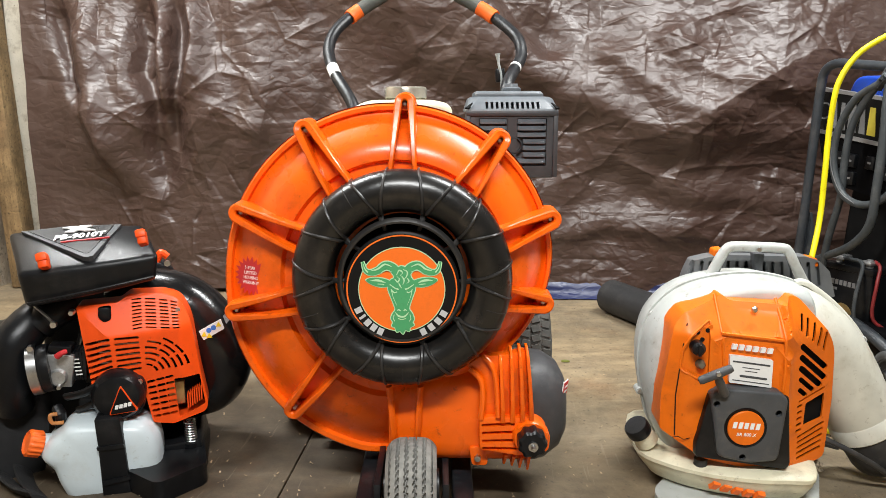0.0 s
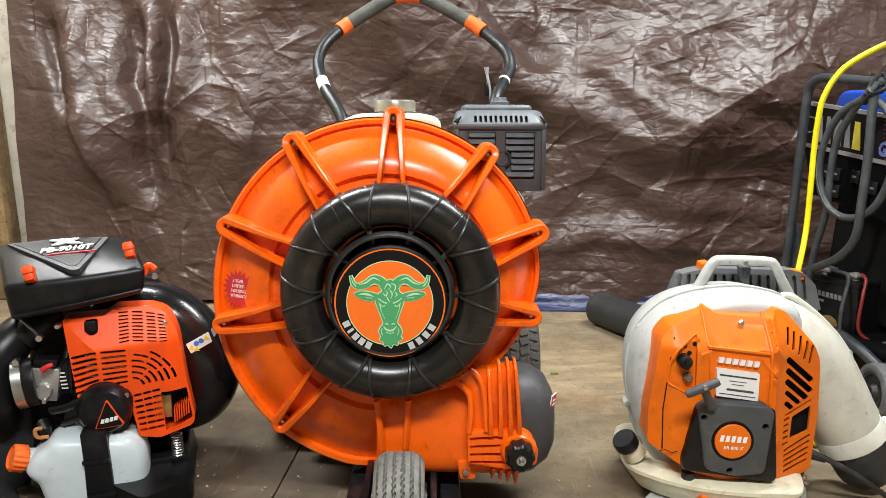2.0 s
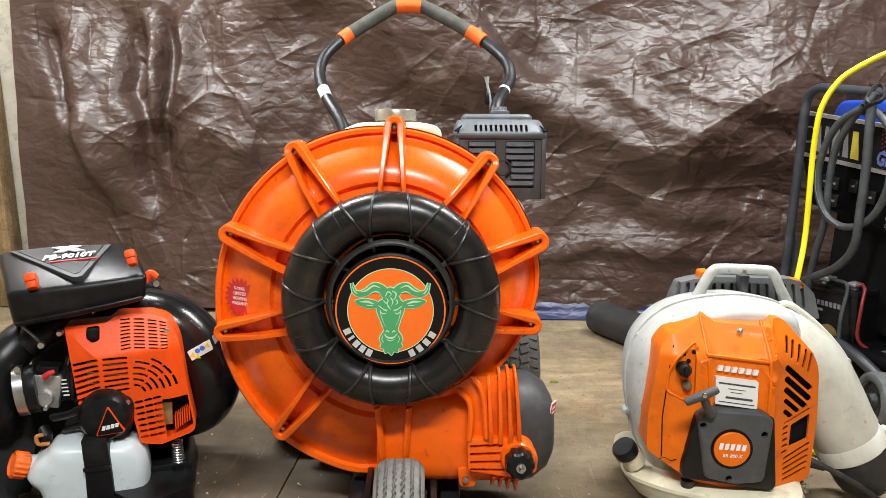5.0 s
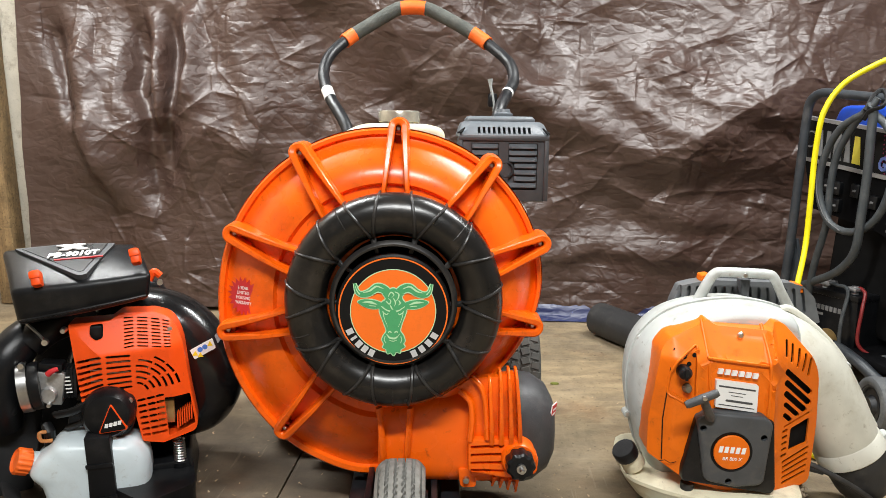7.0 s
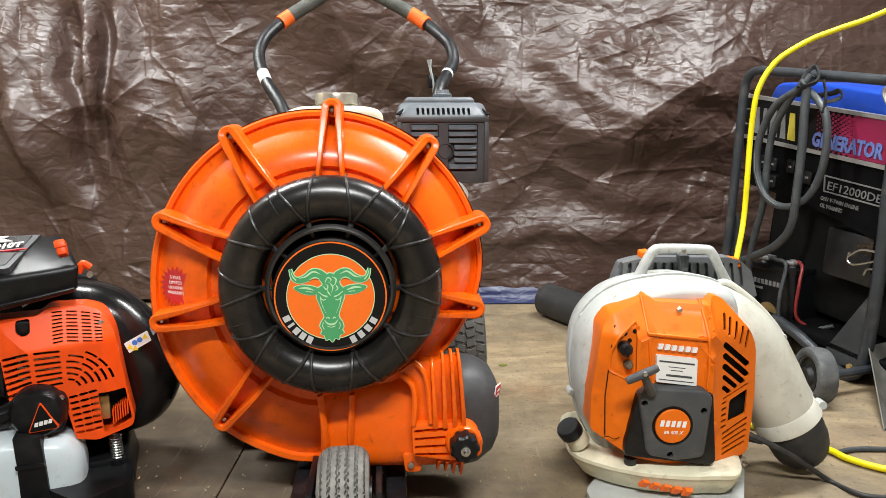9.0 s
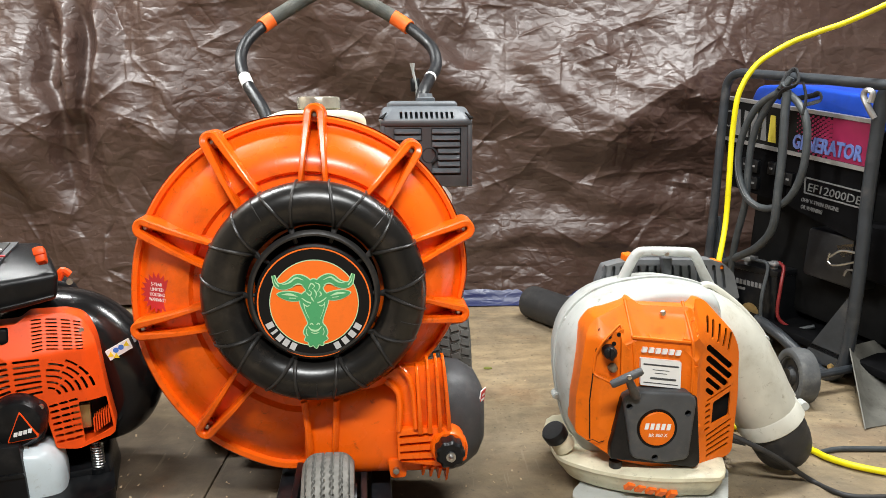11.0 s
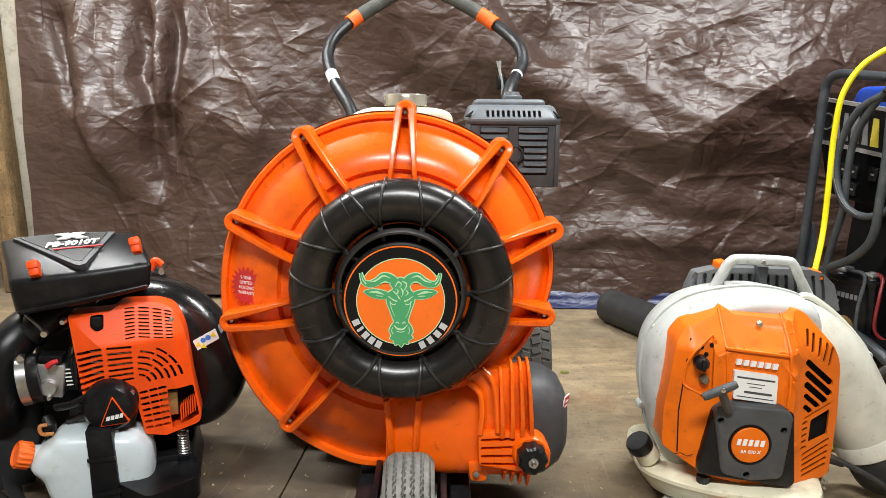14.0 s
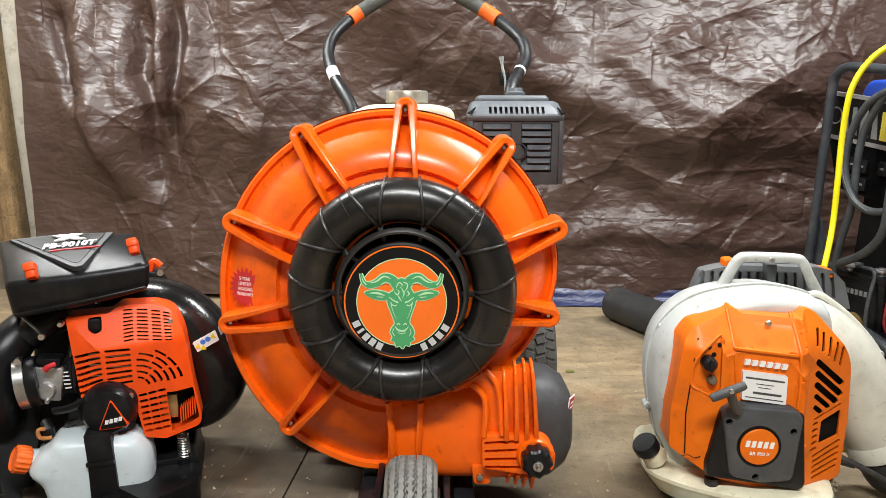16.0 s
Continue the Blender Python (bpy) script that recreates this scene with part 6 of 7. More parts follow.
part("fan_housing", loft([house_ring(0.86, -0.02), house_ring(0.9, -0.02), house_ring(0.95, -0.008), house_ring(0.98, 0.015), house_ring(0.985, 0.05), house_ring(0.985, 0.068)]), M_S_WHITE, sb, "scuffed dirty white fan housing", 50)
part("housing_flange", loft([house_ring(0.98, 0.066), house_ring(1.0, 0.066), house_ring(1.002, 0.069), house_ring(1.002, 0.08), house_ring(0.98, 0.083)]), M_S_WHITE, sb, "", 50)
part("housing_back", loft([house_ring(0.98, 0.082), house_ring(0.985, 0.1), house_ring(0.96, 0.15), house_ring(0.85, 0.18)]), M_S_WHITE, sb, "", 50)
for p in [(-0.1939, 0.07, 0.3467), (-0.2144, 0.07, 0.1807), (0.2318, 0.07, 0.2989)]:
    lug = part("flange_lug", lathe([(0, -0.012), (0.007, -0.012), (0.008, -0.009), (0.008, 0.014), (0, 0.014)], 16), M_S_WHITE, sb)
    lug.location = p
    part("screw", lathe([(0, -0.014), (0.004, -0.0138), (0.0045, -0.011), (0, -0.011)], 10), M_STEEL, lug)

# outlet elbow, collar and rubber boot
elbow = spline([Vector(p) for p in [(0.0, 0.055, 0.32), (0.058, 0.056, 0.326), (0.111, 0.057, 0.303), (0.154, 0.057, 0.266), (0.189, 0.055, 0.219), (0.222, 0.052, 0.166), (0.246, 0.049, 0.126)]], 8)
part("outlet_elbow", tube(elbow, lambda t: 0.098 - 0.034 * t ** 1.2, 36), M_S_AGED, sb, "scuffed yellowed white outlet elbow", 50)
seam = spline([Vector((x, 0.07, z)) for x, z in ((0.07, 0.4), (0.1, 0.418), (0.135, 0.4), (0.181, 0.362), (0.225, 0.312), (0.257, 0.255), (0.288, 0.197), (0.306, 0.166))], 6)
part("elbow_flange", tube(seam, 0.0055, 8, flat=1.4), M_S_AGED, sb, "", 50)
end = elbow[-1]
way = (elbow[-1] - elbow[-3]).normalized()


collar = part("outlet_collar", coaxial([(0.06, -0.022), (0.066, -0.022), (0.069, -0.018), (0.071, 0.012), (0.066, 0.016), (0.055, 0.016)], end, way), M_S_AGED, sb, "off-white outlet collar")
lug = part("collar_lug", coaxial([(0, -0.012), (0.009, -0.012), (0.009, 0.012), (0, 0.012)], Vector((0.312, 0.04, 0.1592)), Vector((0, 1, 0)), 16), M_S_WHITE, collar)
boot = spline([end + way * 0.008, end + way * 0.04, end + way * 0.062 + Vector((0.0, 0.008, 0.0)), end + way * 0.08 + Vector((-0.002, 0.022, 0.004))], 6)
part("rubber_boot", tube(boot, lambda t: 0.0655 - 0.006 * t - (0.0015 if 0.3 < t < 0.4 else 0), 28), M_RUBBER, sb, "black rubber outlet boot", 60)

# carrying handle
hp = spline([Vector(p) for p in [(-0.0829, 0.09, 0.4051), (-0.0697, 0.1, 0.4237), (-0.0541, 0.1, 0.459), (-0.0404, 0.1, 0.4796), (-0.02, 0.1, 0.4842), (0.0648, 0.1, 0.4819), (0.0834, 0.1, 0.4743), (0.0997, 0.1, 0.4447), (0.1188, 0.1, 0.4099), (0.1267, 0.09, 0.3947)]], 6)
handle = part("carry_handle", tube(hp, lambda t: 0.0112 + 0.005 * max(0.0, abs(2 * t - 1) - 0.5), 12, flat=0.85), M_S_WHITE, sb, "white plastic carry handle", 50)
for p in [(-0.0718, 0.088, 0.4238), (0.0201, 0.089, 0.4796), (0.1092, 0.088, 0.4102)]:
    part("screw", lathe([(0, -0.002), (0.0045, -0.002), (0.0055, 0.001), (0, 0.002)], 12), M_STEEL, handle).location = p

# grey vented filter housing behind the handle
vent_o = rounded([(-0.1144, 0.369), (-0.1055, 0.4074), (-0.0927, 0.4404), (-0.0617, 0.4488), (-0.0255, 0.4547), (0.1448, 0.4525), (0.1731, 0.4445), (0.1974, 0.4211), (0.2138, 0.3642)], 0.005)
vent = prism(vent_o, 0.16, 0.205)
slots = bmesh.new()
for k in range(15):
    if k == 7:
        continue
    a = quad_at([(-0.1015, 0.4379), (0.1787, 0.4367), (0.1866, 0.3904), (-0.1051, 0.3946)], (k + 0.5) / 15, 0)
    b = quad_at([(-0.1015, 0.4379), (0.1787, 0.4367), (0.1866, 0.3904), (-0.1051, 0.3946)], (k + 0.5) / 15, 1)
    put(slots, prism(stadium(a, b, 0.0085), 0.15, 0.175))
vent = part("filter_housing", cut(vent, slots), M_S_VENT, sb, "grey slotted air filter housing", 30)
part("vent_bracket", prism(rounded([(0.0267, 0.4628), (0.0491, 0.4625), (0.0473, 0.4223), (0.0336, 0.4225)], 0.003), 0.135, 0.16, 0.002), M_S_GREY, vent)
part("filter_latch", prism(rounded([(-0.0469, 0.4645), (-0.0268, 0.4668), (-0.0259, 0.4452), (-0.0486, 0.4429)], 0.004), 0.165, 0.2, 0.003), M_S_ORANGE, vent, "orange filter latch")
part("filter_latch", prism(rounded([(0.154, 0.4505), (0.1719, 0.4477), (0.1756, 0.4297), (0.1577, 0.4299)], 0.004), 0.165, 0.2, 0.003), M_S_ORANGE, vent, "orange filter latch")
part("filter_top", prism(rounded([(-0.0206, 0.4567), (0.0406, 0.4624), (0.1047, 0.4616), (0.1572, 0.4428), (0.1583, 0.4233), (-0.0194, 0.4257)], 0.01), 0.19, 0.22, 0.005), M_S_GREY, vent)

# orange engine cover
cover_o = rounded([(-0.2012, 0.1571), (-0.2018, 0.2258), (-0.1864, 0.362, 0.02), (-0.1672, 0.3866), (-0.1017, 0.4104, 0.02), (-0.0932, 0.4182, 0.012), (-0.0773, 0.4067), (0.0228, 0.4018), (0.0353, 0.4163), (0.0556, 0.4115, 0.02), (0.1155, 0.3445, 0.03), (0.1312, 0.3108, 0.03), (0.1357, 0.2075), (0.1282, 0.0909, 0.012), (0.063, 0.0789, 0.012), (-0.0552, 0.0913), (-0.1235, 0.1086, 0.01)], 0.006, 4)
lx0, lz0 = (-0.1617, 0.3448)
rx0, rz0 = (0.0215, 0.3859)
tx0, tz0 = (-0.049, 0.3518)


def cover_depth(x, z):
    y = -0.098
    y += 0.62 * max(0.0, lx0 - x)
    y += 0.55 * max(0.0, x - rx0)
    if z > tz0:
        y += 0.75 * (z - tz0) + (0.004 if lx0 + 0.052 < x < rx0 - 0.004 else 0)
    if lx0 + 0.052 < x < rx0 - 0.004:
        y += 0.004
    y -= 0.012 * max(0.0, 1 - abs(x - rx0) / 0.012)
    return y


cover = dome(cover_o, cover_depth, 0.0, 26, (-0.0452, 0.27))
inner = dome([tuple(p) for p in shrink(v2(cover_o), 0.005)], lambda x, z: cover_depth(x, z) + 0.006, 0.02, 26, (-0.0452, 0.27))
cover = cut(cover, inner)
slots = bmesh.new()
SLOTS = [((0.0562, 0.3817), (0.0521, 0.3559)), ((0.0687, 0.3736), (0.0627, 0.3455)), ((0.0825, 0.3644), (0.0755, 0.3351)), ((0.0953, 0.3552), (0.0894, 0.3246)), ((0.108, 0.3459), (0.1034, 0.3141))]
for a, b in SLOTS:
    put(slots, prism(stadium(a, b, 0.0058), -0.2, 0.01))
for k in range(5):
    a, b = Vector((0.0526, 0.3275)), Vector((0.1112, 0.2784))
    dn = (Vector((0.0549, 0.2284)) - a) * (k / 4.6)
    f = min(1.0, 1.0 - max(0, k - 1.4) * 0.29)
    put(slots, prism(stadium(a + dn, a + dn + (b - a) * f, 0.0115 if k < 3 else 0.009), -0.2, 0.01))
for k in range(5):
    a, b = quad_at([(0.055, 0.2074), (0.0616, 0.2096), (0.0633, 0.1601), (0.0555, 0.1579)], 0.0, k / 4), quad_at([(0.055, 0.2074), (0.0616, 0.2096), (0.0633, 0.1601), (0.0555, 0.1579)], 1.0, k / 4)
    put(slots, prism(stadium(a, b, 0.006), -0.2, 0.01))
    a, b = quad_at([(0.0608, 0.1448), (0.1185, 0.1637), (0.1149, 0.1137), (0.0632, 0.1017)], 0, k / 4), quad_at([(0.0608, 0.1448), (0.1185, 0.1637), (0.1149, 0.1137), (0.0632, 0.1017)], 1, k / 4)
    put(slots, prism(stadium(a, b, 0.006), -0.2, 0.01))
put(slots, prism(rounded([(0.0716, 0.2118), (0.1157, 0.2261), (0.1144, 0.1744), (0.0697, 0.1659)], 0.004), -0.2, 0.01))
put(slots, prism(stadium((0.0566, 0.2179), (0.1139, 0.2366), 0.004), -0.2, 0.01))
# the sunk control panel
put(slots, prism(rounded([(-0.1718, 0.287), (-0.1685, 0.3205), (-0.1564, 0.3469), (-0.123, 0.3739), (-0.1216, 0.2771), (-0.1343, 0.2683)], 0.006), -0.2, -0.088))
cover = part("engine_cover", cut(cover, slots), M_S_ORANGE, sb, "scratched orange engine cover with diagonal vents", 32)
part("control_panel", prism(rounded([(-0.1702, 0.2818), (-0.1669, 0.3179), (-0.1547, 0.3446), (-0.1166, 0.3718), (-0.115, 0.2694), (-0.1301, 0.2606)], 0.006), -0.0885, -0.05), M_S_ORANGE, cover)
part("choke_knob", lathe([(0, -0.025), (0.008, -0.025), (0.0125, -0.02), (0.0135, 0.0), (0.0, 0.0)], 24), M_BLACK, cover, "black choke knob").location = (-0.1451, -0.088, 0.3274)
part("knob_grip", box(-0.003, 0.003, -0.03, -0.02, -0.011, 0.011, 0.001), M_BLACK, cover).location = (-0.1451, -0.088, 0.3274)
part("primer_bulb", lathe([(0, -0.016), (0.005, -0.0145), (0.0085, -0.009), (0.0095, 0.0), (0, 0)], 20), material("smoky_primer_bulb", (0.12, 0.1, 0.07), 0.25, vary=0.2), cover, "smoky grey primer bulb").location = (-0.1364, -0.088, 0.2935)
for p in [(-0.144, -0.0885, 0.3544), (-0.1349, -0.0885, 0.3408), (-0.1258, -0.0885, 0.3585)]:
    part("panel_hole", disc(0.0042, -0.0012, 0.001, 0, 16), M_DARK, cover).location = p
part("engine_core", dome([tuple(p) for p in shrink(v2(cover_o), 0.0065)], lambda x, z: cover_depth(x, z) + 0.012, 0.03, 10, (-0.0452, 0.27)), M_DARK, sb, "dark engine behind the vents")
part("cover_step", prism(rounded([(-0.102, 0.3571), (0.0108, 0.3452), (0.011, 0.3408), (-0.1018, 0.3526)], 0.001), -0.099, -0.09, 0.0006), M_S_ORANGE, cover)
for pts in ([(-0.1043, 0.4163), (-0.1021, 0.3879), (-0.0996, 0.3526), (-0.0943, 0.2991), (-0.0881, 0.2539)], [(0.0083, 0.4113), (0.0124, 0.3751), (0.0143, 0.3396), (0.0161, 0.2858), (0.015, 0.2451)]):
    edge = [Vector((p[0], cover_depth(p[0], p[1]) - 0.0005, p[1])) for p in [tuple(q) for q in spline([Vector(r) for r in pts], 6)]]
    part("cover_edge", tube(edge, 0.0032, 8), M_S_ORANGE, cover)
part("cover_bolt", lathe([(0, -0.004), (0.004, -0.004), (0.0065, 0.0), (0, 0.002)], 12), M_STEEL, cover).location = (-0.0374, -0.072, 0.3949)
part("seam_line", tube([Vector(p) for p in [(x, cover_depth(x, z) - 0.0003, z) for x, z in ((-0.176, 0.15), (-0.178, 0.2294), (-0.17, 0.33), (-0.163, 0.37))]], 0.0012, 6), M_DARK, cover)
rim_o = [(-0.174, 0.283), (-0.171, 0.322), (-0.158, 0.35), (-0.12, 0.378), (-0.118, 0.272), (-0.134, 0.263)]
rim_line = [Vector((p.x, cover_depth(p.x, p.y) - 0.0003, p.y)) for p in rounded(rim_o, 0.008)]
part("panel_rim", tube(rim_line, 0.0024, 8, closed=True), M_S_ORANGE, cover)
# lettering in plain bars on the cover and the dealer's label
for k in range(6):
    p = Vector((-0.0845, -0.1, 0.3316)).lerp(Vector((-0.0061, -0.1, 0.3224)), (k + 0.45) / 6)
    bm = prism([(-0.0052, -0.0046), (0.0036, -0.0046), (0.0058, 0.0046), (-0.003, 0.0046)], -0.0008, 0.006)
    part("name_bar", bm, M_WHITE, cover).location = p
label = part("dealer_label", prism(rounded([(-0.0863, 0.3157), (-0.0078, 0.3065), (-0.0073, 0.2535), (-0.0852, 0.2629)], 0.002), -0.1035, -0.09), material("white_paper_label", (0.75, 0.75, 0.73), 0.5, vary=0.03, bump=0), cover, "white paper dealer label")
for u0, u1, v, h in ((0.08, 0.92, 0.2, 0.003), (0.3, 0.7, 0.38, 0.0012), (0.36, 0.64, 0.5, 0.0012), (0.26, 0.86, 0.7, 0.004), (0.08, 0.92, 0.88, 0.0016)):
    a, b = quad_at([(-0.0863, 0.3157), (-0.0078, 0.3065), (-0.0073, 0.2535), (-0.0852, 0.2629)], u0, v), quad_at([(-0.0863, 0.3157), (-0.0078, 0.3065), (-0.0073, 0.2535), (-0.0852, 0.2629)], u1, v)
    part("print_bar", prism(stadium(a, b, h), -0.1041, -0.1), M_S_GREY, label)
part("scratch_mark", tube([Vector(p) for p in [(-0.1818, -0.095, 0.148), (-0.1708, -0.095, 0.1501), (-0.1596, -0.095, 0.144), (-0.1487, -0.095, 0.1473)]], 0.0008, 5), M_DARK, cover)

# starter cover
plate_o = rounded([(-0.1227, 0.2451), (-0.0942, 0.258, 0.006), (0.0052, 0.2516, 0.008), (0.02, 0.2367), (0.0101, 0.1158, 0.014), (-0.0444, 0.1101), (-0.1029, 0.1218, 0.014)], 0.008)
plate = prism(plate_o, -0.122, -0.06, 0.007, 3)
wells = bmesh.new()
for p in [(-0.1102, -0.12, 0.2269), (0.003, -0.12, 0.2111), (-0.0571, -0.12, 0.1231)]:
    put(wells, disc(0.0062, -0.02, 0.012, 0, 20), Matrix.Translation(p))
put(wells, disc(0.0385, -0.02, 0.004, 0, 48), Matrix.Translation((-0.056, -0.122, 0.1825)))
starter = part("starter_cover", cut(plate, wells), M_S_GREY, sb, "dusty dark grey starter cover", 30)
for p in [(-0.1078, -0.112, 0.2237), (0.006, -0.112, 0.2078), (-0.0543, -0.112, 0.1193)]:
    part("screw", lathe([(0, -0.001), (0.004, -0.001), (0.0045, 0.002), (0, 0.002)], 12), M_STEEL, starter).location = p
badge2 = part("round_badge", disc(0.0335, -0.005, 0.004, 0.0012, 48), M_S_ORANGE, starter, "round orange badge")
badge2.location = (-0.0553, -0.12, 0.1816)
part("badge_groove", lathe([(0.0335, -0.001), (0.0385, -0.003), (0.0385, 0.004), (0.0335, 0.004)], 48), M_BLACK_PRINT, starter).location = (-0.0553, -0.12, 0.1816)
for k in range(5):
    part("name_bar", prism([(-0.0042, -0.006), (0.0028, -0.006), (0.005, 0.006), (-0.002, 0.006)], -0.0058, -0.004), M_WHITE, badge2).location = (-0.021 + 0.0105 * k, 0, 0.0065 - 0.0006 * k)
lettering("model_code", "BR 800 X", 0.0065, pose(-0.0175, -0.0054, -0.0145, 0, 2, 0), M_WHITE, badge2, 0.0004, 0.037, 0.15)
part("starter_skirt", prism(rounded([(-0.1218, 0.2436), (0.0246, 0.2407), (0.0365, 0.1049), (0.0282, 0.0945), (-0.1412, 0.1159), (-0.142, 0.1402)], 0.008), -0.113, -0.04, 0.006), M_BLACK, starter)
# pull handle
a, b = Vector((-0.1584, -0.165, 0.2868)), Vector((-0.1015, -0.165, 0.3125))
grip = tube([a, a.lerp(b, 0.08), a.lerp(b, 0.5), a.lerp(b, 0.92), b], lambda t: 0.0062 + 0.0022 * math.sin(math.pi * min(1, max(0, t))), 12)
grip = part("pull_handle", grip, M_S_GREY, sb, "grey starter pull handle", 50)
part("pull_stem", tube(spline([a.lerp(b, 0.55), Vector((-0.1177, -0.15, 0.2816)), Vector((-0.0996, -0.125, 0.2499))], 5), lambda t: 0.0065 + 0.003 * t, 12), M_S_GREY, grip)
part("rope_knot", lathe([(0, -0.003), (0.004, -0.002), (0.005, 0.002), (0, 0.003)], 10), M_STEEL, grip).location = a.lerp(b, 0.55) + Vector((0, -0.008, 0.002))

# fuel tank that forms the foot
def tank_ring(z, grow, back):
    front = v2([(-0.2294, 0.0372), (-0.2227, -0.0286), (-0.1858, -0.0711), (-0.1375, -0.1026), (-0.0775, -0.1242), (0.0178, -0.1333), (0.0933, -0.0989)])
    c = Vector((0.0, 0.08))
    pts = [c + (p - c) * grow for p in front] + [Vector((0.13, back)), Vector((0.0, back)), Vector((-0.2, back))]
    return [(p.x, p.y, z) for p in spline(pts, 5, closed=True)]


tank2 = loft([tank_ring(0.022, 0.72, 0.17), tank_ring(0.025, 0.78, 0.18), tank_ring(0.036, 0.88, 0.18), tank_ring(0.064, 0.97, 0.18), tank_ring(0.074, 0.985, 0.18), tank_ring(0.077, 1.0, 0.18), tank_ring(0.084, 1.0, 0.18), tank_ring(0.087, 0.985, 0.18), tank_ring(0.091, 0.9, 0.17)])
tank2 = part("fuel_tank", tank2, M_S_CREAM, sb, "yellowed translucent cream fuel tank", 45)
for k in range(5):
    p = Vector((-0.109, -0.110, 0.0612)).lerp(Vector((-0.0087, -0.122, 0.0434)), (k + 0.4) / 5)
    bar = part("name_bar", prism([(-0.0085, -0.0085), (0.005, -0.0085), (0.0095, 0.0085), (-0.004, 0.0085)], -0.004, 0.02), M_ORANGE_PRINT, tank2)
    bar.matrix_local = Matrix.Translation(p) @ pose(0, 0, 0, 32, 9, 0)
part("filler_neck", coaxial([(0.0, -0.03), (0.024, -0.03), (0.021, 0.0), (0, 0.0)], Vector((-0.2258, -0.022, 0.1262)), Vector((-0.52, -0.3, 0.8)), 28), M_S_CREAM, tank2)
cap2 = []
for y, rr in ((-0.004, 0.0235), (0.0, 0.0245), (0.015, 0.0245), (0.019, 0.022)):
    cap2.append([(rr * (1 + 0.025 * (k % 2)) * math.cos(2 * math.pi * k / 40), y, rr * (1 + 0.025 * (k % 2)) * math.sin(2 * math.pi * k / 40)) for k in range(40)])
cap2 = loft(cap2)
bmesh.ops.transform(cap2, matrix=Matrix.Translation((-0.2288, -0.025, 0.1288)) @ Vector((0, 1, 0)).rotation_difference(Vector((-0.52, -0.3, 0.8))).to_matrix().to_4x4(), verts=cap2.verts)
part("fuel_cap", cap2, M_BLACK, tank2, "black ribbed fuel cap")
foot_o = rounded([(-0.2048, -0.0713), (-0.2066, -0.1119), (-0.1841, -0.166), (0.016, -0.175), (0.0902, -0.1254), (0.1492, 0.0163), (-0.1377, 0.0298)], 0.02)
foot = loft([[(p.x, p.y, z) for p in foot_o] for z in (0.0, 0.004, 0.022, 0.03)])
part("foot_plate", foot, M_S_WHITE, sb, "dirty white foot plate with mud")
part("back_plate", box(-0.13, 0.1, 0.17, 0.21, 0.0, 0.36, 0.015), M_S_GREY, sb, "dark grey back plate")
part("throttle_hose", tube(spline([Vector(p) for p in [(0.1378, 0, 0.1038), (0.1742, 0, 0.0942)]], 4), 0.008, 8), M_RUBBER, sb)
rnd2 = random.Random(9)
mud = bmesh.new()
for k in range(140):
    u = rnd2.random()
    at = Vector((0.0418, -0.07, 0.0769)).lerp(Vector((0.125, -0.03, 0.0705)), u) + Vector((rnd2.uniform(-0.006, 0.006), rnd2.uniform(-0.02, 0.02), rnd2.uniform(-0.012, 0.008)))
    r = rnd2.uniform(0.002, 0.006)
    b = bmesh.new()
    bmesh.ops.create_icosphere(b, subdivisions=1, radius=r)
    for v in b.verts:
        v.co *= rnd2.uniform(0.6, 1.3)
    put(mud, b, Matrix.Translation(at))
m = part("mud_crust", mud, material("dried_mud", (0.2, 0.16, 0.11), 0.9, vary=0.4, scale=60, bump=0.4), sb, "crumbling dried mud on the tank ledge")
m["kind"] = "stuff"
for p in [(-0.1223, -0.085, 0.1021), (0.0337, -0.085, 0.082)]:
    part("rubber_mount", tube([Vector(p), Vector(p) + Vector((0, 0.0, -0.022))], 0.013, 14), M_RUBBER, sb)

# ---- generator ----
M_G_BLACK = material("dusty_black_enamel", (0.004, 0.004, 0.0045), 0.6, vary=0.25, bump=0.08, dirt=(0.03, 0.028, 0.026), dirt_amount=0.12, dirt_scale=9, spec=0.05)
M_G_TUBE = material("worn_dark_tube_paint", (0.03, 0.035, 0.041), 0.42, vary=0.2, bump=0.08, dirt=(0.13, 0.12, 0.11), dirt_amount=0.45, dirt_scale=14)
M_G_BLUE = material("blue_tank_enamel", (0.012, 0.06, 0.42), 0.3, vary=0.1, dirt=(0.05, 0.09, 0.3), dirt_amount=0.4)
M_G_PINK = material("magenta_panel_print", (0.24, 0.01, 0.055), 0.4, vary=0.1, bump=0)
M_G_SILVER = material("silver_trim", (0.42, 0.42, 0.42), 0.4, metal=0.7, vary=0.2, dirt=(0.1, 0.09, 0.08), dirt_amount=0.5, dirt_scale=30)
M_G_BLUEPRINT = material("pale_blue_print", (0.11, 0.16, 0.4), 0.4, vary=0.1, bump=0)
M_G_YELLOW = material("yellow_letter_print", (0.55, 0.45, 0.05), 0.4, vary=0.05, bump=0)
M_CABLE = material("grey_black_cable", (0.046, 0.053, 0.057), 0.5, vary=0.2, bump=0.1, dirt=(0.17, 0.17, 0.16), dirt_amount=0.4, dirt_scale=20)
M_GREYPRINT = material("grey_print", (0.16, 0.16, 0.16), 0.5, vary=0.1, bump=0)
G_AT = pose(1.2, 2.5, 0, 0, 0, -69) @ pose(0, 0, 0, 0, 5, 0)
gen = thing("generator", G_AT, "dusty black portable generator in a tube frame with blue tank", "generator")
GQ = [(-0.1848, 0.816), (0.3774, 0.7867), (0.3912, 0.6528), (-0.1697, 0.6814)]


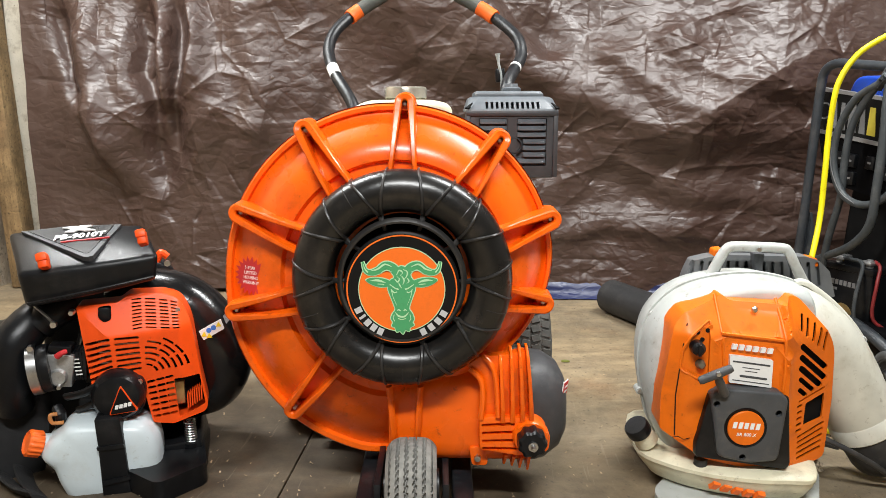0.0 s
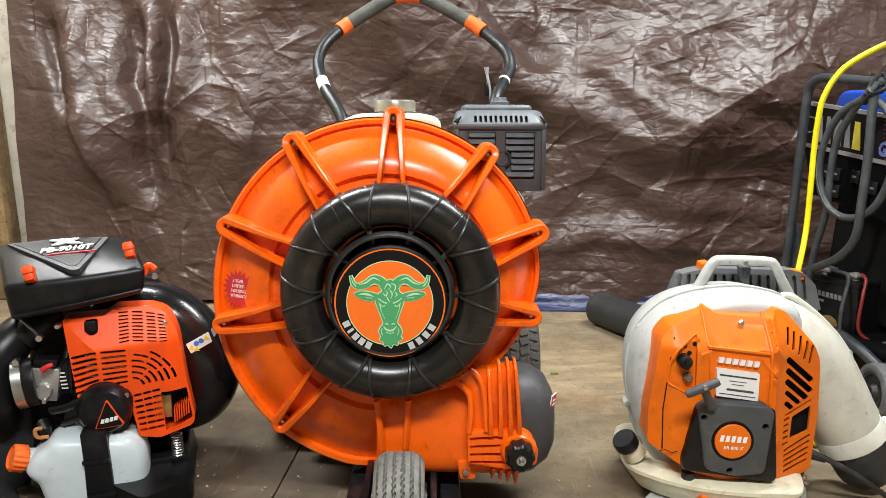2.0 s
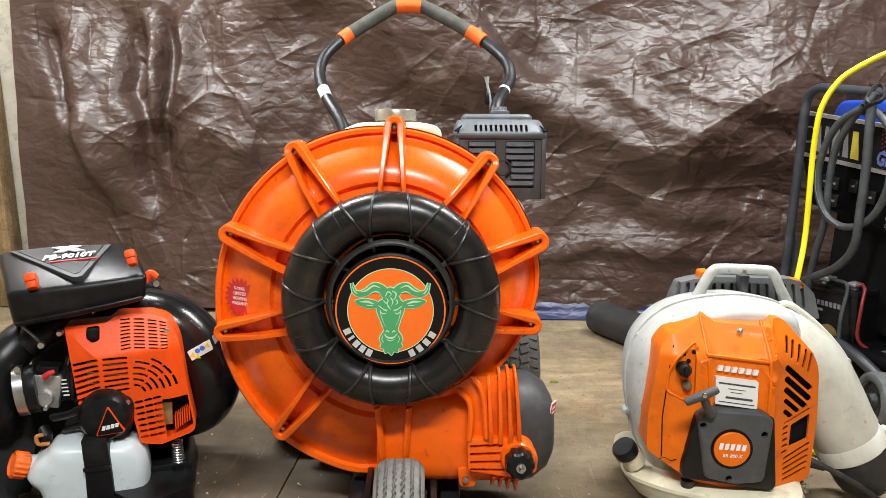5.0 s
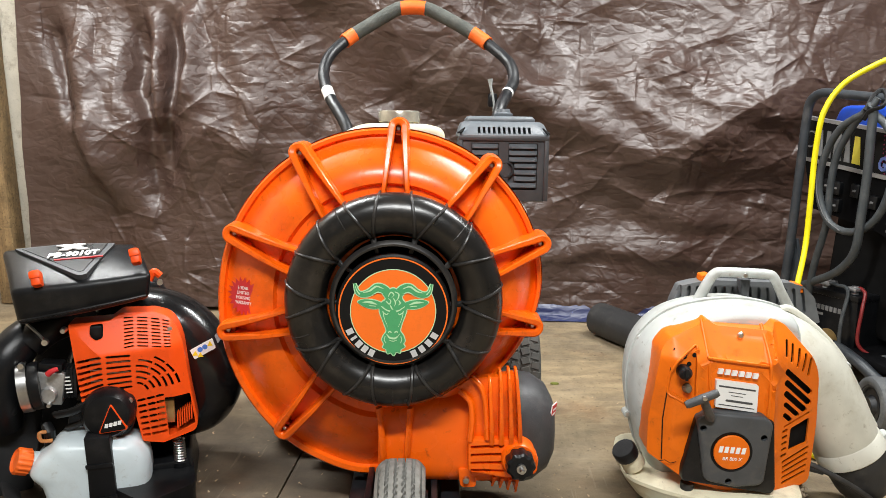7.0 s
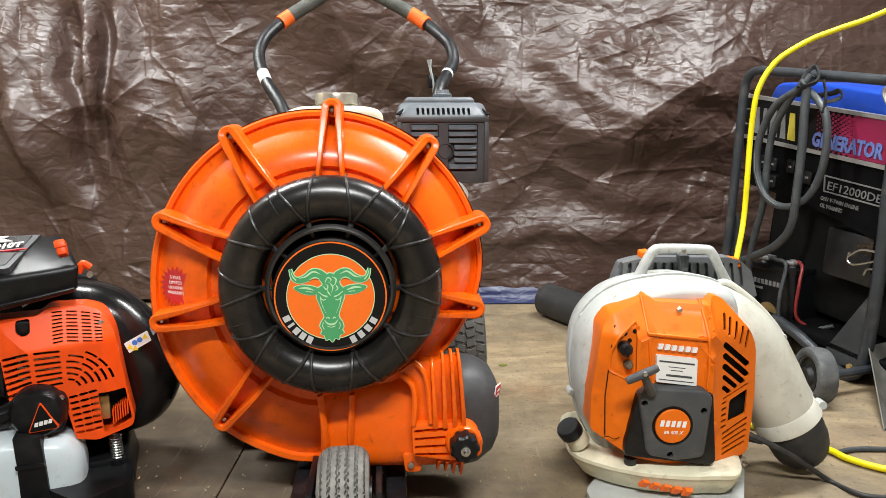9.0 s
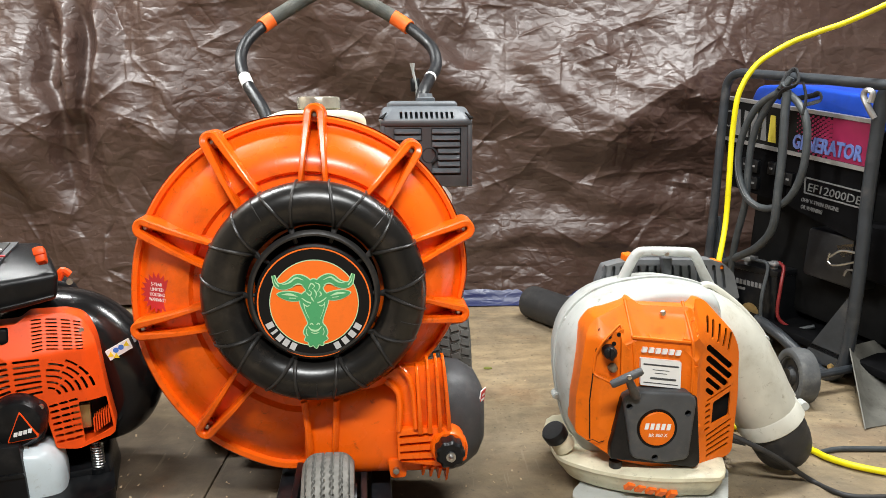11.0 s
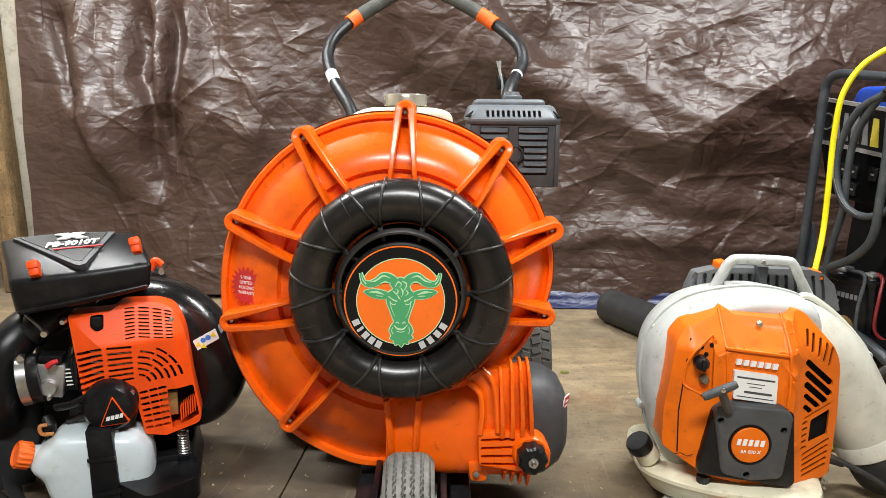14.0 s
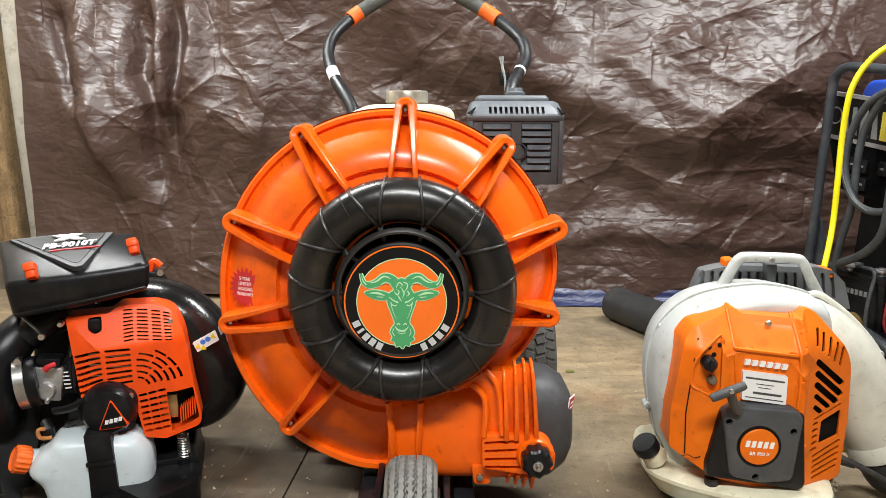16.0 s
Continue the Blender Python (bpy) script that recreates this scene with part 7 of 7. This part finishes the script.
def g_at(u, v, y):
    p = quad_at(GQ, u, v)
    return Vector((p.x, y, p.y))


def g_plate(name, us, y0, y1, mat, parent, label=""):
    return part(name, prism([quad_at(GQ, u, v) for u, v in us], y0, y1), mat, parent, label)


strip = g_plate("name_panel", [(0, 0), (1, 0), (1, 1), (0, 1)], 0.0, 0.03, M_BLACK_PRINT, gen, "black and magenta name panel with silver edges")
g_plate("panel_trim", [(-0.005, -0.03), (1.005, -0.03), (1.005, 0.05), (-0.005, 0.05)], -0.006, 0.02, M_G_SILVER, strip)
g_plate("panel_trim", [(-0.005, 0.95), (1.005, 0.95), (1.005, 1.04), (-0.005, 1.04)], -0.006, 0.02, M_G_SILVER, strip)
g_plate("magenta_field", [(0.78, 0.06), (0.995, 0.06), (0.995, 0.94), (0.78, 0.94)], -0.0015, 0.01, M_G_PINK, strip)
for i in range(14):
    for j in range(9):
        u, v = 0.555 + 0.0165 * i, 0.11 + 0.095 * j + 0.0475 * (i % 2)
        if v > 0.93:
            continue
        r = 0.0022 + 0.0042 * i / 14
        bm = disc(r, -0.0012, 0.004, 0, 8)
        bmesh.ops.translate(bm, vec=g_at(u, v, 0.0), verts=bm.verts)
        part("print_dot", bm, M_G_PINK, strip)
for k, (u0, u1, mat) in enumerate(((0.1, 0.145, 0), (0.16, 0.205, 0), (0.22, 0.28, 0), (0.3, 0.34, 0), (0.355, 0.41, 1))):
    g_plate("name_bar", [(u0 + 0.012, 0.24), (u1 - 0.008, 0.24), (u1, 0.86), (u0, 0.86)], -0.002, 0.004, (M_GREYPRINT, M_G_YELLOW)[mat], strip)
ringmark = lathe([(0.022, -0.002), (0.027, -0.002), (0.027, 0.002), (0.022, 0.002)], 24)
part("round_mark", ringmark, M_GREYPRINT, strip).location = g_at(0.05, 0.5, 0.0)
pa, pb = g_at(0.53, 0.86, -0.004), g_at(0.965, 0.84, -0.004)
ang = math.degrees(math.atan2((pb - pa).z, (pb - pa).x))
lettering("panel_lettering", "GENERATOR", 0.04, Matrix.Translation(pa) @ pose(0, 0, 0, 0, -ang, 0), M_G_BLUEPRINT, strip, 0.0015, (pb - pa).length, 0.0, 0.0022)
# control box under the name panel
g_plate("control_panel", [(0.0, 1.04), (1.0, 1.04), (0.97, 2.55), (0.5, 2.2), (0.08, 2.15)], 0.006, 0.05, M_G_BLACK, gen, "black control panel")
for u, v in ((0.2, 1.5), (0.27, 1.5), (0.2, 1.9), (0.27, 1.9), (0.4, 1.45), (0.46, 1.85), (0.52, 1.6)):
    sw = soften(box(-0.016, 0.016, -0.008, 0.02, -0.02, 0.02), 0.003)
    o = part("switch", sw, M_BLACK, gen, "black switch")
    o.location = g_at(u, v, 0.0)
    part("switch_mark", box(-0.006, 0.006, -0.0095, -0.007, -0.003, 0.003), M_GREYPRINT, o)
for k, (u0, v0, u1, v1) in enumerate(((0.62, 1.44, 0.98, 1.44), (0.62, 1.78, 0.98, 1.78))):
    a, b = quad_at(GQ, u0, v0 + 0.03), quad_at(GQ, u1, v1 + 0.03)
    part("code_frame", prism(stadium(a, b, 0.004), 0.003, 0.01), M_GREYPRINT, gen)
for u in (0.62, 0.98):
    part("code_frame", prism(stadium(quad_at(GQ, u, 1.47), quad_at(GQ, u, 1.81), 0.004), 0.003, 0.01), M_GREYPRINT, gen)
pa, pb = g_at(0.635, 1.75, 0.004), g_at(0.965, 1.75, 0.004)
ang = math.degrees(math.atan2((pb - pa).z, (pb - pa).x))
lettering("model_code", "EF12000DE", 0.024, Matrix.Translation(pa) @ pose(0, 0, 0, 0, -ang, 0), M_GREYPRINT, gen, 0.001, (pb - pa).length)
for words, v, u1 in (("OHV V-TWIN ENGINE", 2.02, 0.84), ("OIL WARNING", 2.18, 0.74)):
    pa, pb = g_at(0.6, v, 0.004), g_at(u1, v, 0.004)
    lettering("panel_lettering", words, 0.012, Matrix.Translation(pa) @ pose(0, 0, 0, 0, -ang, 0), M_GREYPRINT, gen, 0.001, (pb - pa).length)
# tank, body and innards
part("fuel_tank", prism(rounded([(-0.1346, 0.7877), (-0.11, 0.8591, 0.03), (0.0491, 0.8699), (0.4271, 0.8428, 0.03), (0.4445, 0.7547), (-0.1158, 0.7519)], 0.02), 0.06, 0.4, 0.02, 3), M_G_BLUE, gen, "blue enamelled fuel tank")
part("engine_mass", box(-0.1, 0.62, 0.1, 0.5, 0.14, 0.58, 0.03), M_DARK, gen)
part("rear_shroud", box(-0.12, 0.7, 0.45, 0.55, 0.1, 0.72, 0.02), M_G_BLACK, gen)
part("engine_fin_block", soften(box(0.2, 0.4, 0.03, 0.14, 0.3, 0.45), 0.012), M_STEEL_BLACK, gen)
part("air_cover", soften(box(0.36, 0.62, 0.02, 0.14, 0.34, 0.5), 0.02), M_G_BLACK, gen)
part("brass_cover", prism(rounded([(0.3032, 0.418), (0.3825, 0.4455), (0.3886, 0.4138), (0.3294, 0.3817)], 0.006), 0.03, 0.06, 0.004), M_BRASS, gen)
for pts in ([(0.3131, 0, 0.397), (0.3121, 0, 0.3711), (0.3383, 0, 0.3661), (0.407, 0, 0.3961)], [(0.3119, 0, 0.383), (0.3485, 0, 0.4127), (0.4025, 0, 0.4197)], [(0.3708, 0, 0.3445), (0.3802, 0, 0.3639), (0.4121, 0, 0.3694)]):
    part("wire_loop", tube(spline(v3(pts), 5), 0.0035, 6), M_STEEL, gen, "bent steel wire")
# tube frame
rail = spline(v3([(-0.128, -0.04, 0.2437), (-0.1281, -0.04, 0.4082), (-0.1346, -0.04, 0.6199), (-0.1402, -0.04, 0.8057), (-0.1333, -0.04, 0.8697), (-0.093, -0.04, 0.8961), (-0.0286, -0.04, 0.8965), (0.0944, -0.04, 0.8941), (0.2544, -0.04, 0.8906), (0.396, -0.04, 0.8861), (0.5217, -0.04, 0.8834)]), 6)
part("frame_tube", tube(rail, 0.0145, 14), M_G_TUBE, gen, "worn dark steel frame tube")
post = spline(v3([(0.4384, -0.03, 0.8794), (0.4185, -0.03, 0.8494), (0.4206, -0.03, 0.7535), (0.4259, -0.03, 0.5865), (0.438, -0.03, 0.43), (0.445, -0.03, 0.268), (0.446, -0.03, 0.166), (0.438, -0.03, 0.092), (0.408, -0.03, 0.054), (0.37, -0.03, 0.05), (0.307, -0.03, 0.068), (0.203, -0.03, 0.107), (0.1, -0.02, 0.122)]), 6)
part("frame_tube", tube(post, lambda t: 0.0175, 14), M_G_TUBE, gen, "worn dark steel frame tube")
part("frame_tube", tube(spline(v3([(-0.0412, -0.02, 0.2096), (0.0188, -0.02, 0.0881), (0.1586, -0.02, 0.0593)]), 6), 0.02, 12), M_G_TUBE, gen)
part("gusset", prism(rounded([(-0.1508, 0.4122), (-0.1194, 0.4187), (-0.0654, 0.2589), (-0.1653, 0.2319)], 0.003), -0.025, -0.015), M_G_TUBE, gen)
part("gusset", prism(rounded([(0.416, 0.3), (0.436, 0.2), (0.43, 0.085), (0.36, 0.066), (0.3, 0.088)], 0.006), -0.02, -0.012), M_G_TUBE, gen)
part("base_tray", box(-0.2, 0.68, -0.02, 0.5, 0.1, 0.125, 0.005), M_G_BLACK, gen)
part("gusset_bolt", lathe([(0, -0.02), (0.008, -0.02), (0.009, -0.012), (0, -0.012)], 10), M_BRASS, gen).location = (0.3974, -0.01, 0.0768)
for lx in (-0.12, 0.55):
    part("frame_foot", box(lx - 0.02, lx + 0.02, 0.3, 0.4, -0.02 + 0.09 * lx, 0.12, 0.004), M_G_TUBE, gen)
part("hanger_ring", tube(spline(v3([(0.4284, -0.06, 0.799), (0.4127, -0.07, 0.827), (0.3939, -0.07, 0.855), (0.401, -0.07, 0.87), (0.4188, -0.07, 0.8637), (0.417, -0.07, 0.839)]), 5), 0.008, 8), M_G_SILVER, gen, "tarnished metal hook")
# wheel
M_WHEEL = material("dusty_grey_wheel_rubber", (0.075, 0.078, 0.08), 0.7, vary=0.25, bump=0.2, dirt=(0.2, 0.19, 0.17), dirt_amount=0.6, dirt_scale=16)
wl = lathe(tyre_profile(0.055, 0.076, 0.048), 48)
wheel2 = part("wheel", wl, M_WHEEL, gen, "dusty black rubber wheel")
wheel2.matrix_local = pose(0.476, -0.25, 0.114, 0, 0, -20)
part("rim", lathe([(0, -0.022), (0.02, -0.03), (0.028, -0.018), (0.046, -0.016), (0.052, -0.026), (0.052, 0.02), (0, 0.02)], 32), M_STEEL_BLACK, wheel2)
part("axle", tube([Vector((0.4699, -0.25, 0.1006)), Vector((0.4699, -0.25, 0.1006)) + Vector((0, 0.5, 0))], 0.012, 10), M_G_TUBE, gen)

# ---- cable coil hung on the rail ----
coil = thing("cable_coil", G_AT, "coil of thick grey-black cable hung on the frame", "cable")
for pts, r in (([(0.1477, -0.07, 0.8924), (0.1283, -0.08, 0.8558), (0.0454, -0.085, 0.7973), (0.0037, -0.09, 0.6929), (0.0125, -0.09, 0.587), (0.0655, -0.09, 0.515), (0.1433, -0.09, 0.5015), (0.2154, -0.09, 0.5428), (0.2515, -0.09, 0.6237), (0.2533, -0.09, 0.7209), (0.2327, -0.09, 0.7905), (0.189, -0.085, 0.8302), (0.1487, -0.08, 0.8472)], 0.011),
               ([(0.1655, -0.1, 0.8576), (0.1764, -0.105, 0.7778), (0.1857, -0.105, 0.6807), (0.1899, -0.105, 0.5642), (0.184, -0.1, 0.4511), (0.1157, -0.08, 0.3715), (0.0045, -0.05, 0.3073), (-0.0551, -0.03, 0.2764)], 0.0125),
               ([(0.1405, -0.085, 0.8726), (0.0787, -0.075, 0.8065), (0.0387, -0.075, 0.714), (0.0341, -0.075, 0.6077), (0.036, -0.07, 0.4995), (0.0055, -0.06, 0.3619), (-0.0195, -0.04, 0.2375)], 0.011)):
    part("cable_loop", tube(spline(v3(pts), 6), r, 12), M_CABLE, coil)
part("cable_tie", tube(spline(v3([(0.1369, -0.1, 0.8318), (0.1672, -0.115, 0.8576), (0.2003, -0.11, 0.8719), (0.1744, -0.07, 0.8902), (0.1324, -0.04, 0.9149), (0.1223, -0.06, 0.9013), (0.1367, -0.1, 0.8561)]), 5), 0.007, 8, flat=0.6), M_WEB, coil, "black rubber tie")
part("tie_tail", tube(spline(v3([(0.1936, -0.08, 0.8353), (0.2319, -0.07, 0.8456), (0.2534, -0.07, 0.8531), (0.2606, -0.07, 0.8348), (0.2261, -0.08, 0.82)]), 5), 0.009, 8, flat=0.35), M_WEB, coil)
part("tie_tail", tube(spline(v3([(0.1862, -0.06, 0.8749), (0.219, -0.08, 0.8369), (0.2338, -0.1, 0.7906)]), 5), 0.01, 8, flat=0.4), M_WEB, coil)
part("cable_print", tube(spline(v3([(-0.0007, -0.1, 0.6536), (0.0162, -0.103, 0.588), (0.0602, -0.103, 0.5272), (0.1203, -0.103, 0.5012)]), 6), 0.0012, 6), M_GREYPRINT, coil)

# ---- battery on the tray ----
BAT_AT = G_AT @ Matrix.Translation((0.045, 0.008, 0.19)) @ pose(0, 0, 0, 0, -5, 3)
bat = thing("car_battery", BAT_AT, "black lead-acid battery with cables on the generator tray", "battery")
part("case", soften(box(-0.09, 0.09, 0.0, 0.15, -0.09, 0.075), 0.006), M_BLACK, bat)
part("lid", soften(box(-0.093, 0.093, -0.003, 0.153, 0.07, 0.09), 0.004), M_BLACK, bat)
for k in range(8):
    part("name_bar", box(-0.075 + 0.016 * k, -0.075 + 0.016 * k + 0.011, -0.002, 0.002, 0.022, 0.038), M_GREYPRINT, bat)
arc = [Vector((0.04 * math.cos(radians(a)), 0.04 * math.sin(radians(a)))) for a in range(10, 171, 10)]
part("label_arc", prism([p + Vector((-0.01, -0.075)) for p in arc], -0.002, 0.002), M_BRASS, bat, "copper coloured arc")
part("name_bar", box(-0.075, -0.035, -0.002, 0.002, 0.004, 0.012), M_GREYPRINT, bat)
for x in (-0.06, 0.05):
    t = part("terminal", lathe([(0, 0.0), (0.012, 0.0), (0.01, 0.025), (0, 0.025)], 14), M_G_SILVER, bat)
    t.matrix_local = pose(x, 0.03, 0.09, 90, 0, 0)
part("terminal_clamp", soften(box(-0.075, -0.03, 0.01, 0.05, 0.1, 0.115), 0.004), M_G_SILVER, bat)
part("terminal_clamp", soften(box(0.03, 0.07, 0.01, 0.05, 0.1, 0.112), 0.004), M_G_SILVER, bat)
part("battery_cable", tube(spline([Vector(p) for p in ((-0.05, 0.02, 0.11), (0.0, 0.01, 0.11), (0.05, 0.0, 0.1), (0.06, -0.03, 0.0), (0.07, -0.03, -0.08), (0.12, 0.0, -0.1), (0.2, 0.05, -0.07))], 6), 0.006, 8), M_CABLE, bat)
part("battery_cable", tube(spline([Vector(p) for p in ((0.06, 0.04, 0.11), (0.095, 0.02, 0.1), (0.11, -0.005, 0.05), (0.11, -0.01, -0.05), (0.14, 0.02, -0.09))], 6), 0.0055, 8), material("red_cable", (0.22, 0.02, 0.02), 0.45), bat, "dark red cable")

# ---- hoses, cables and loose things on the floor ----
M_HOSE = material("yellow_hose_rubber", (0.83, 0.72, 0.0), 0.45, vary=0.05, bump=0.05, dirt=(0.5, 0.42, 0.05), dirt_amount=0.3, dirt_scale=20)


def line_thing(name, pts, r, mat, label, category, sides=12):
    return tagged(link_mesh(name, tube(spline(v3(pts), 8), r, sides), mat, None, "", 60), label, category)


line_thing("yellow_hose", [(1.4808, 2, 1.1227), (1.2585, 2.02, 1.016), (1.1645, 2.04, 0.9807), (1.1049, 2.06, 0.9559), (1.0341, 2.06, 0.9144), (1.0003, 2.06, 0.8783), (0.9801, 2.06, 0.8405), (0.9692, 2.06, 0.798), (0.9629, 2.06, 0.7044), (0.9578, 2.05, 0.5949), (0.9512, 2.04, 0.4843), (0.9235, 2, 0.3942), (0.8933, 1.97, 0.2886), (0.871, 1.92, 0.1795), (0.8708, 1.86, 0.1078)] + [(0.78, 1.86, 0.012), (0.86, 1.8, 0.0105), (0.93, 1.74, 0.0105)] + [(p[0], p[1], 0.0105) for p in [(1.0079, 1.6436), (1.0278, 1.5955), (1.0621, 1.5546), (1.1047, 1.5256), (1.171, 1.4913)]], 0.0074, M_HOSE, "bright yellow rubber hose hanging down and across the floor", "hose")
line_thing("black_cable", [(0.7438, 1.47, 0.1272), (0.7632, 1.465, 0.1192), (0.8019, 1.46, 0.101), (0.8559, 1.47, 0.068)] + [(p[0], p[1], 0.006) for p in [(0.9409, 1.5009), (0.9648, 1.448), (0.9985, 1.4252), (1.0777, 1.4216)]], 0.0055, M_RUBBER, "black rubber cable lying on the plywood floor", "cable")
line_thing("grey_cable", [(p[0], p[1], 0.0065) for p in [(1.0166, 1.622), (1.0742, 1.6431), (1.1405, 1.643), (1.2418, 1.6351)]], 0.006, M_CABLE, "thin grey cable lying on the plywood floor", "cable")
tube_a, tube_b = Vector((0.555, 2.87, 0.064)), Vector((0.755, 2.47, 0.064))
bm = tube([tube_a, tube_a.lerp(tube_b, 0.02), tube_a.lerp(tube_b, 0.5), tube_b], lambda t: 0.055 if t < 0.05 else 0.063, 28)
pipe = tagged(link_mesh("blower_tube", bm, M_RUBBER), "dull black plastic blower tube lying on floor", "tube")
pipe.location.z = -0.002
# grey metal pan that leans by the generator
PAN = [(1.335, 2.06, 0.125), (1.53, 2.16, 0.13), (1.37, 1.8, 0.004), (1.212, 1.757, 0.004)]
bm = bmesh.new()
pa, pb, pc, pd = v3(PAN)
rows = []
for t in np.linspace(0, 1, 9):
    l, r = pa.lerp(pd, t), pb.lerp(pc, t)
    n = Vector((0.5, 0.6, -0.35)).normalized() * (0.012 + 0.05 * min(1.0, (1 - t) * 6, t * 4 + 0.4))
    n.z = max(n.z, -l.z * 0.9)
    rows.append([l, l + n * 0.25, l.lerp(r, 0.12) + n * 0.9, l.lerp(r, 0.5) + n * 1.1, l.lerp(r, 0.88) + n * 0.9, r + n * 0.25, r])
verts = [[bm.verts.new(p) for p in row] for row in rows]
for a, b in zip(verts, verts[1:]):
    for k in range(6):
        bm.faces.new((a[k], a[k + 1], b[k + 1], b[k]))
bm.normal_update()
bmesh.ops.solidify(bm, geom=bm.faces[:], thickness=0.003)
tagged(link_mesh("metal_pan", bm, material("dusty_dull_sheet_metal", (0.2, 0.195, 0.17), 0.5, metal=0.5, vary=0.3, scale=14, dirt=(0.06, 0.05, 0.04), dirt_amount=0.7, dirt_scale=12)), "dented grey metal pan standing beside the generator", "pan")

# blue tarp edge along the foot of the wall
def blue_point(u, v):
    x = 0.15 + 2.4 * u
    w = noise.noise(Vector((x * 3, v * 2, 1.0)))
    y = TARP_Y - 0.035 - 0.012 * w - 0.05 * (1 - v) ** 2
    return (x, y, 0.004 + (0.062 + 0.02 * noise.noise(Vector((x * 2.2, 0, 7.0)))) * v)


blue = tagged(sheet_object("blue_tarp", *grid_sheet(160, 10, blue_point), M_TARP_BLUE), "strip of blue plastic tarp along the floor", "tarp")
# timber and boards at the corner
setting("wall_board", box(-1.93, -1.80, 3.2, 3.24, 0.0, 2.4, 0.002), material("flaked_white_paint", (0.6, 0.56, 0.47), 0.7, vary=0.1, scale=12, bump=0.2, dirt=(0.2, 0.15, 0.09), dirt_amount=0.8, dirt_scale=16), "board with flaked dirty white paint")
stud = setting("wall_stud", box(-0.04, 0.04, -0.045, 0.045, -0.68, 1.7, 0.004), M_STUD, "raw brown timber stud leaning in the corner")
stud.matrix_world = pose(-1.945, 3.145, 0.685, 0, -2.6, 0)
# litter on the floor
rnd = random.Random(4)
lit = bmesh.new()
for k in range(1400):
    x, y = rnd.uniform(-1.2, 1.4), 1.2 + 1.8 * rnd.random() ** 1.6
    L, w, a = (rnd.uniform(0.003, 0.013), rnd.uniform(0.0005, 0.0012), rnd.uniform(0, math.pi)) if k % 9 == 0 else (rnd.uniform(0.0012, 0.0035), rnd.uniform(0.001, 0.003), rnd.uniform(0, math.pi))
    dx, dy = math.cos(a), math.sin(a)
    q = [(-L, -w), (L, -w * 0.4), (L, w * 0.4), (-L, w)]
    vs = [lit.verts.new((x + p[0] * dx - p[1] * dy, y + p[0] * dy + p[1] * dx, 0.0015 + (0.002 if i in (1, 2) else 0))) for i, p in enumerate(q)]
    lit.faces.new(vs)
tagged(link_mesh("floor_litter", lit, material("dry_litter", (0.28, 0.21, 0.13), 0.8, vary=0.75, scale=25, bump=0)), "scattered dry grass and dust specks on floor", "litter", kind="stuff")
leaf = spline([Vector(p) for p in ((-0.012, 0.0), (-0.004, 0.006), (0.008, 0.005), (0.014, -0.001), (0.006, -0.005), (-0.006, -0.005))], 3, closed=True)
bm = loft([[(p.x, p.y, 0.0) for p in leaf], [(p.x, p.y + 0.001, 0.003 + 0.25 * abs(p.y)) for p in leaf]])
lf = tagged(link_mesh("leaf", bm, material("dry_green_leaf", (0.16, 0.17, 0.03), 0.7, vary=0.2)), "small dry green leaf lying on the floor", "leaf")
lf.location = (0.3272, 2.2652) + (0.001,)
# ceiling lamps, out of view
for lx, ly, lz, watts in LAMPS:
    lamp = thing("ceiling_light", pose(lx, ly, lz), "plain white ceiling strip light fitting", "light", "ceiling strip lights")
    part("fitting", soften(box(-0.62, 0.62, -0.1, 0.1, -0.03, 0.04), 0.006), M_PLASTER, lamp)
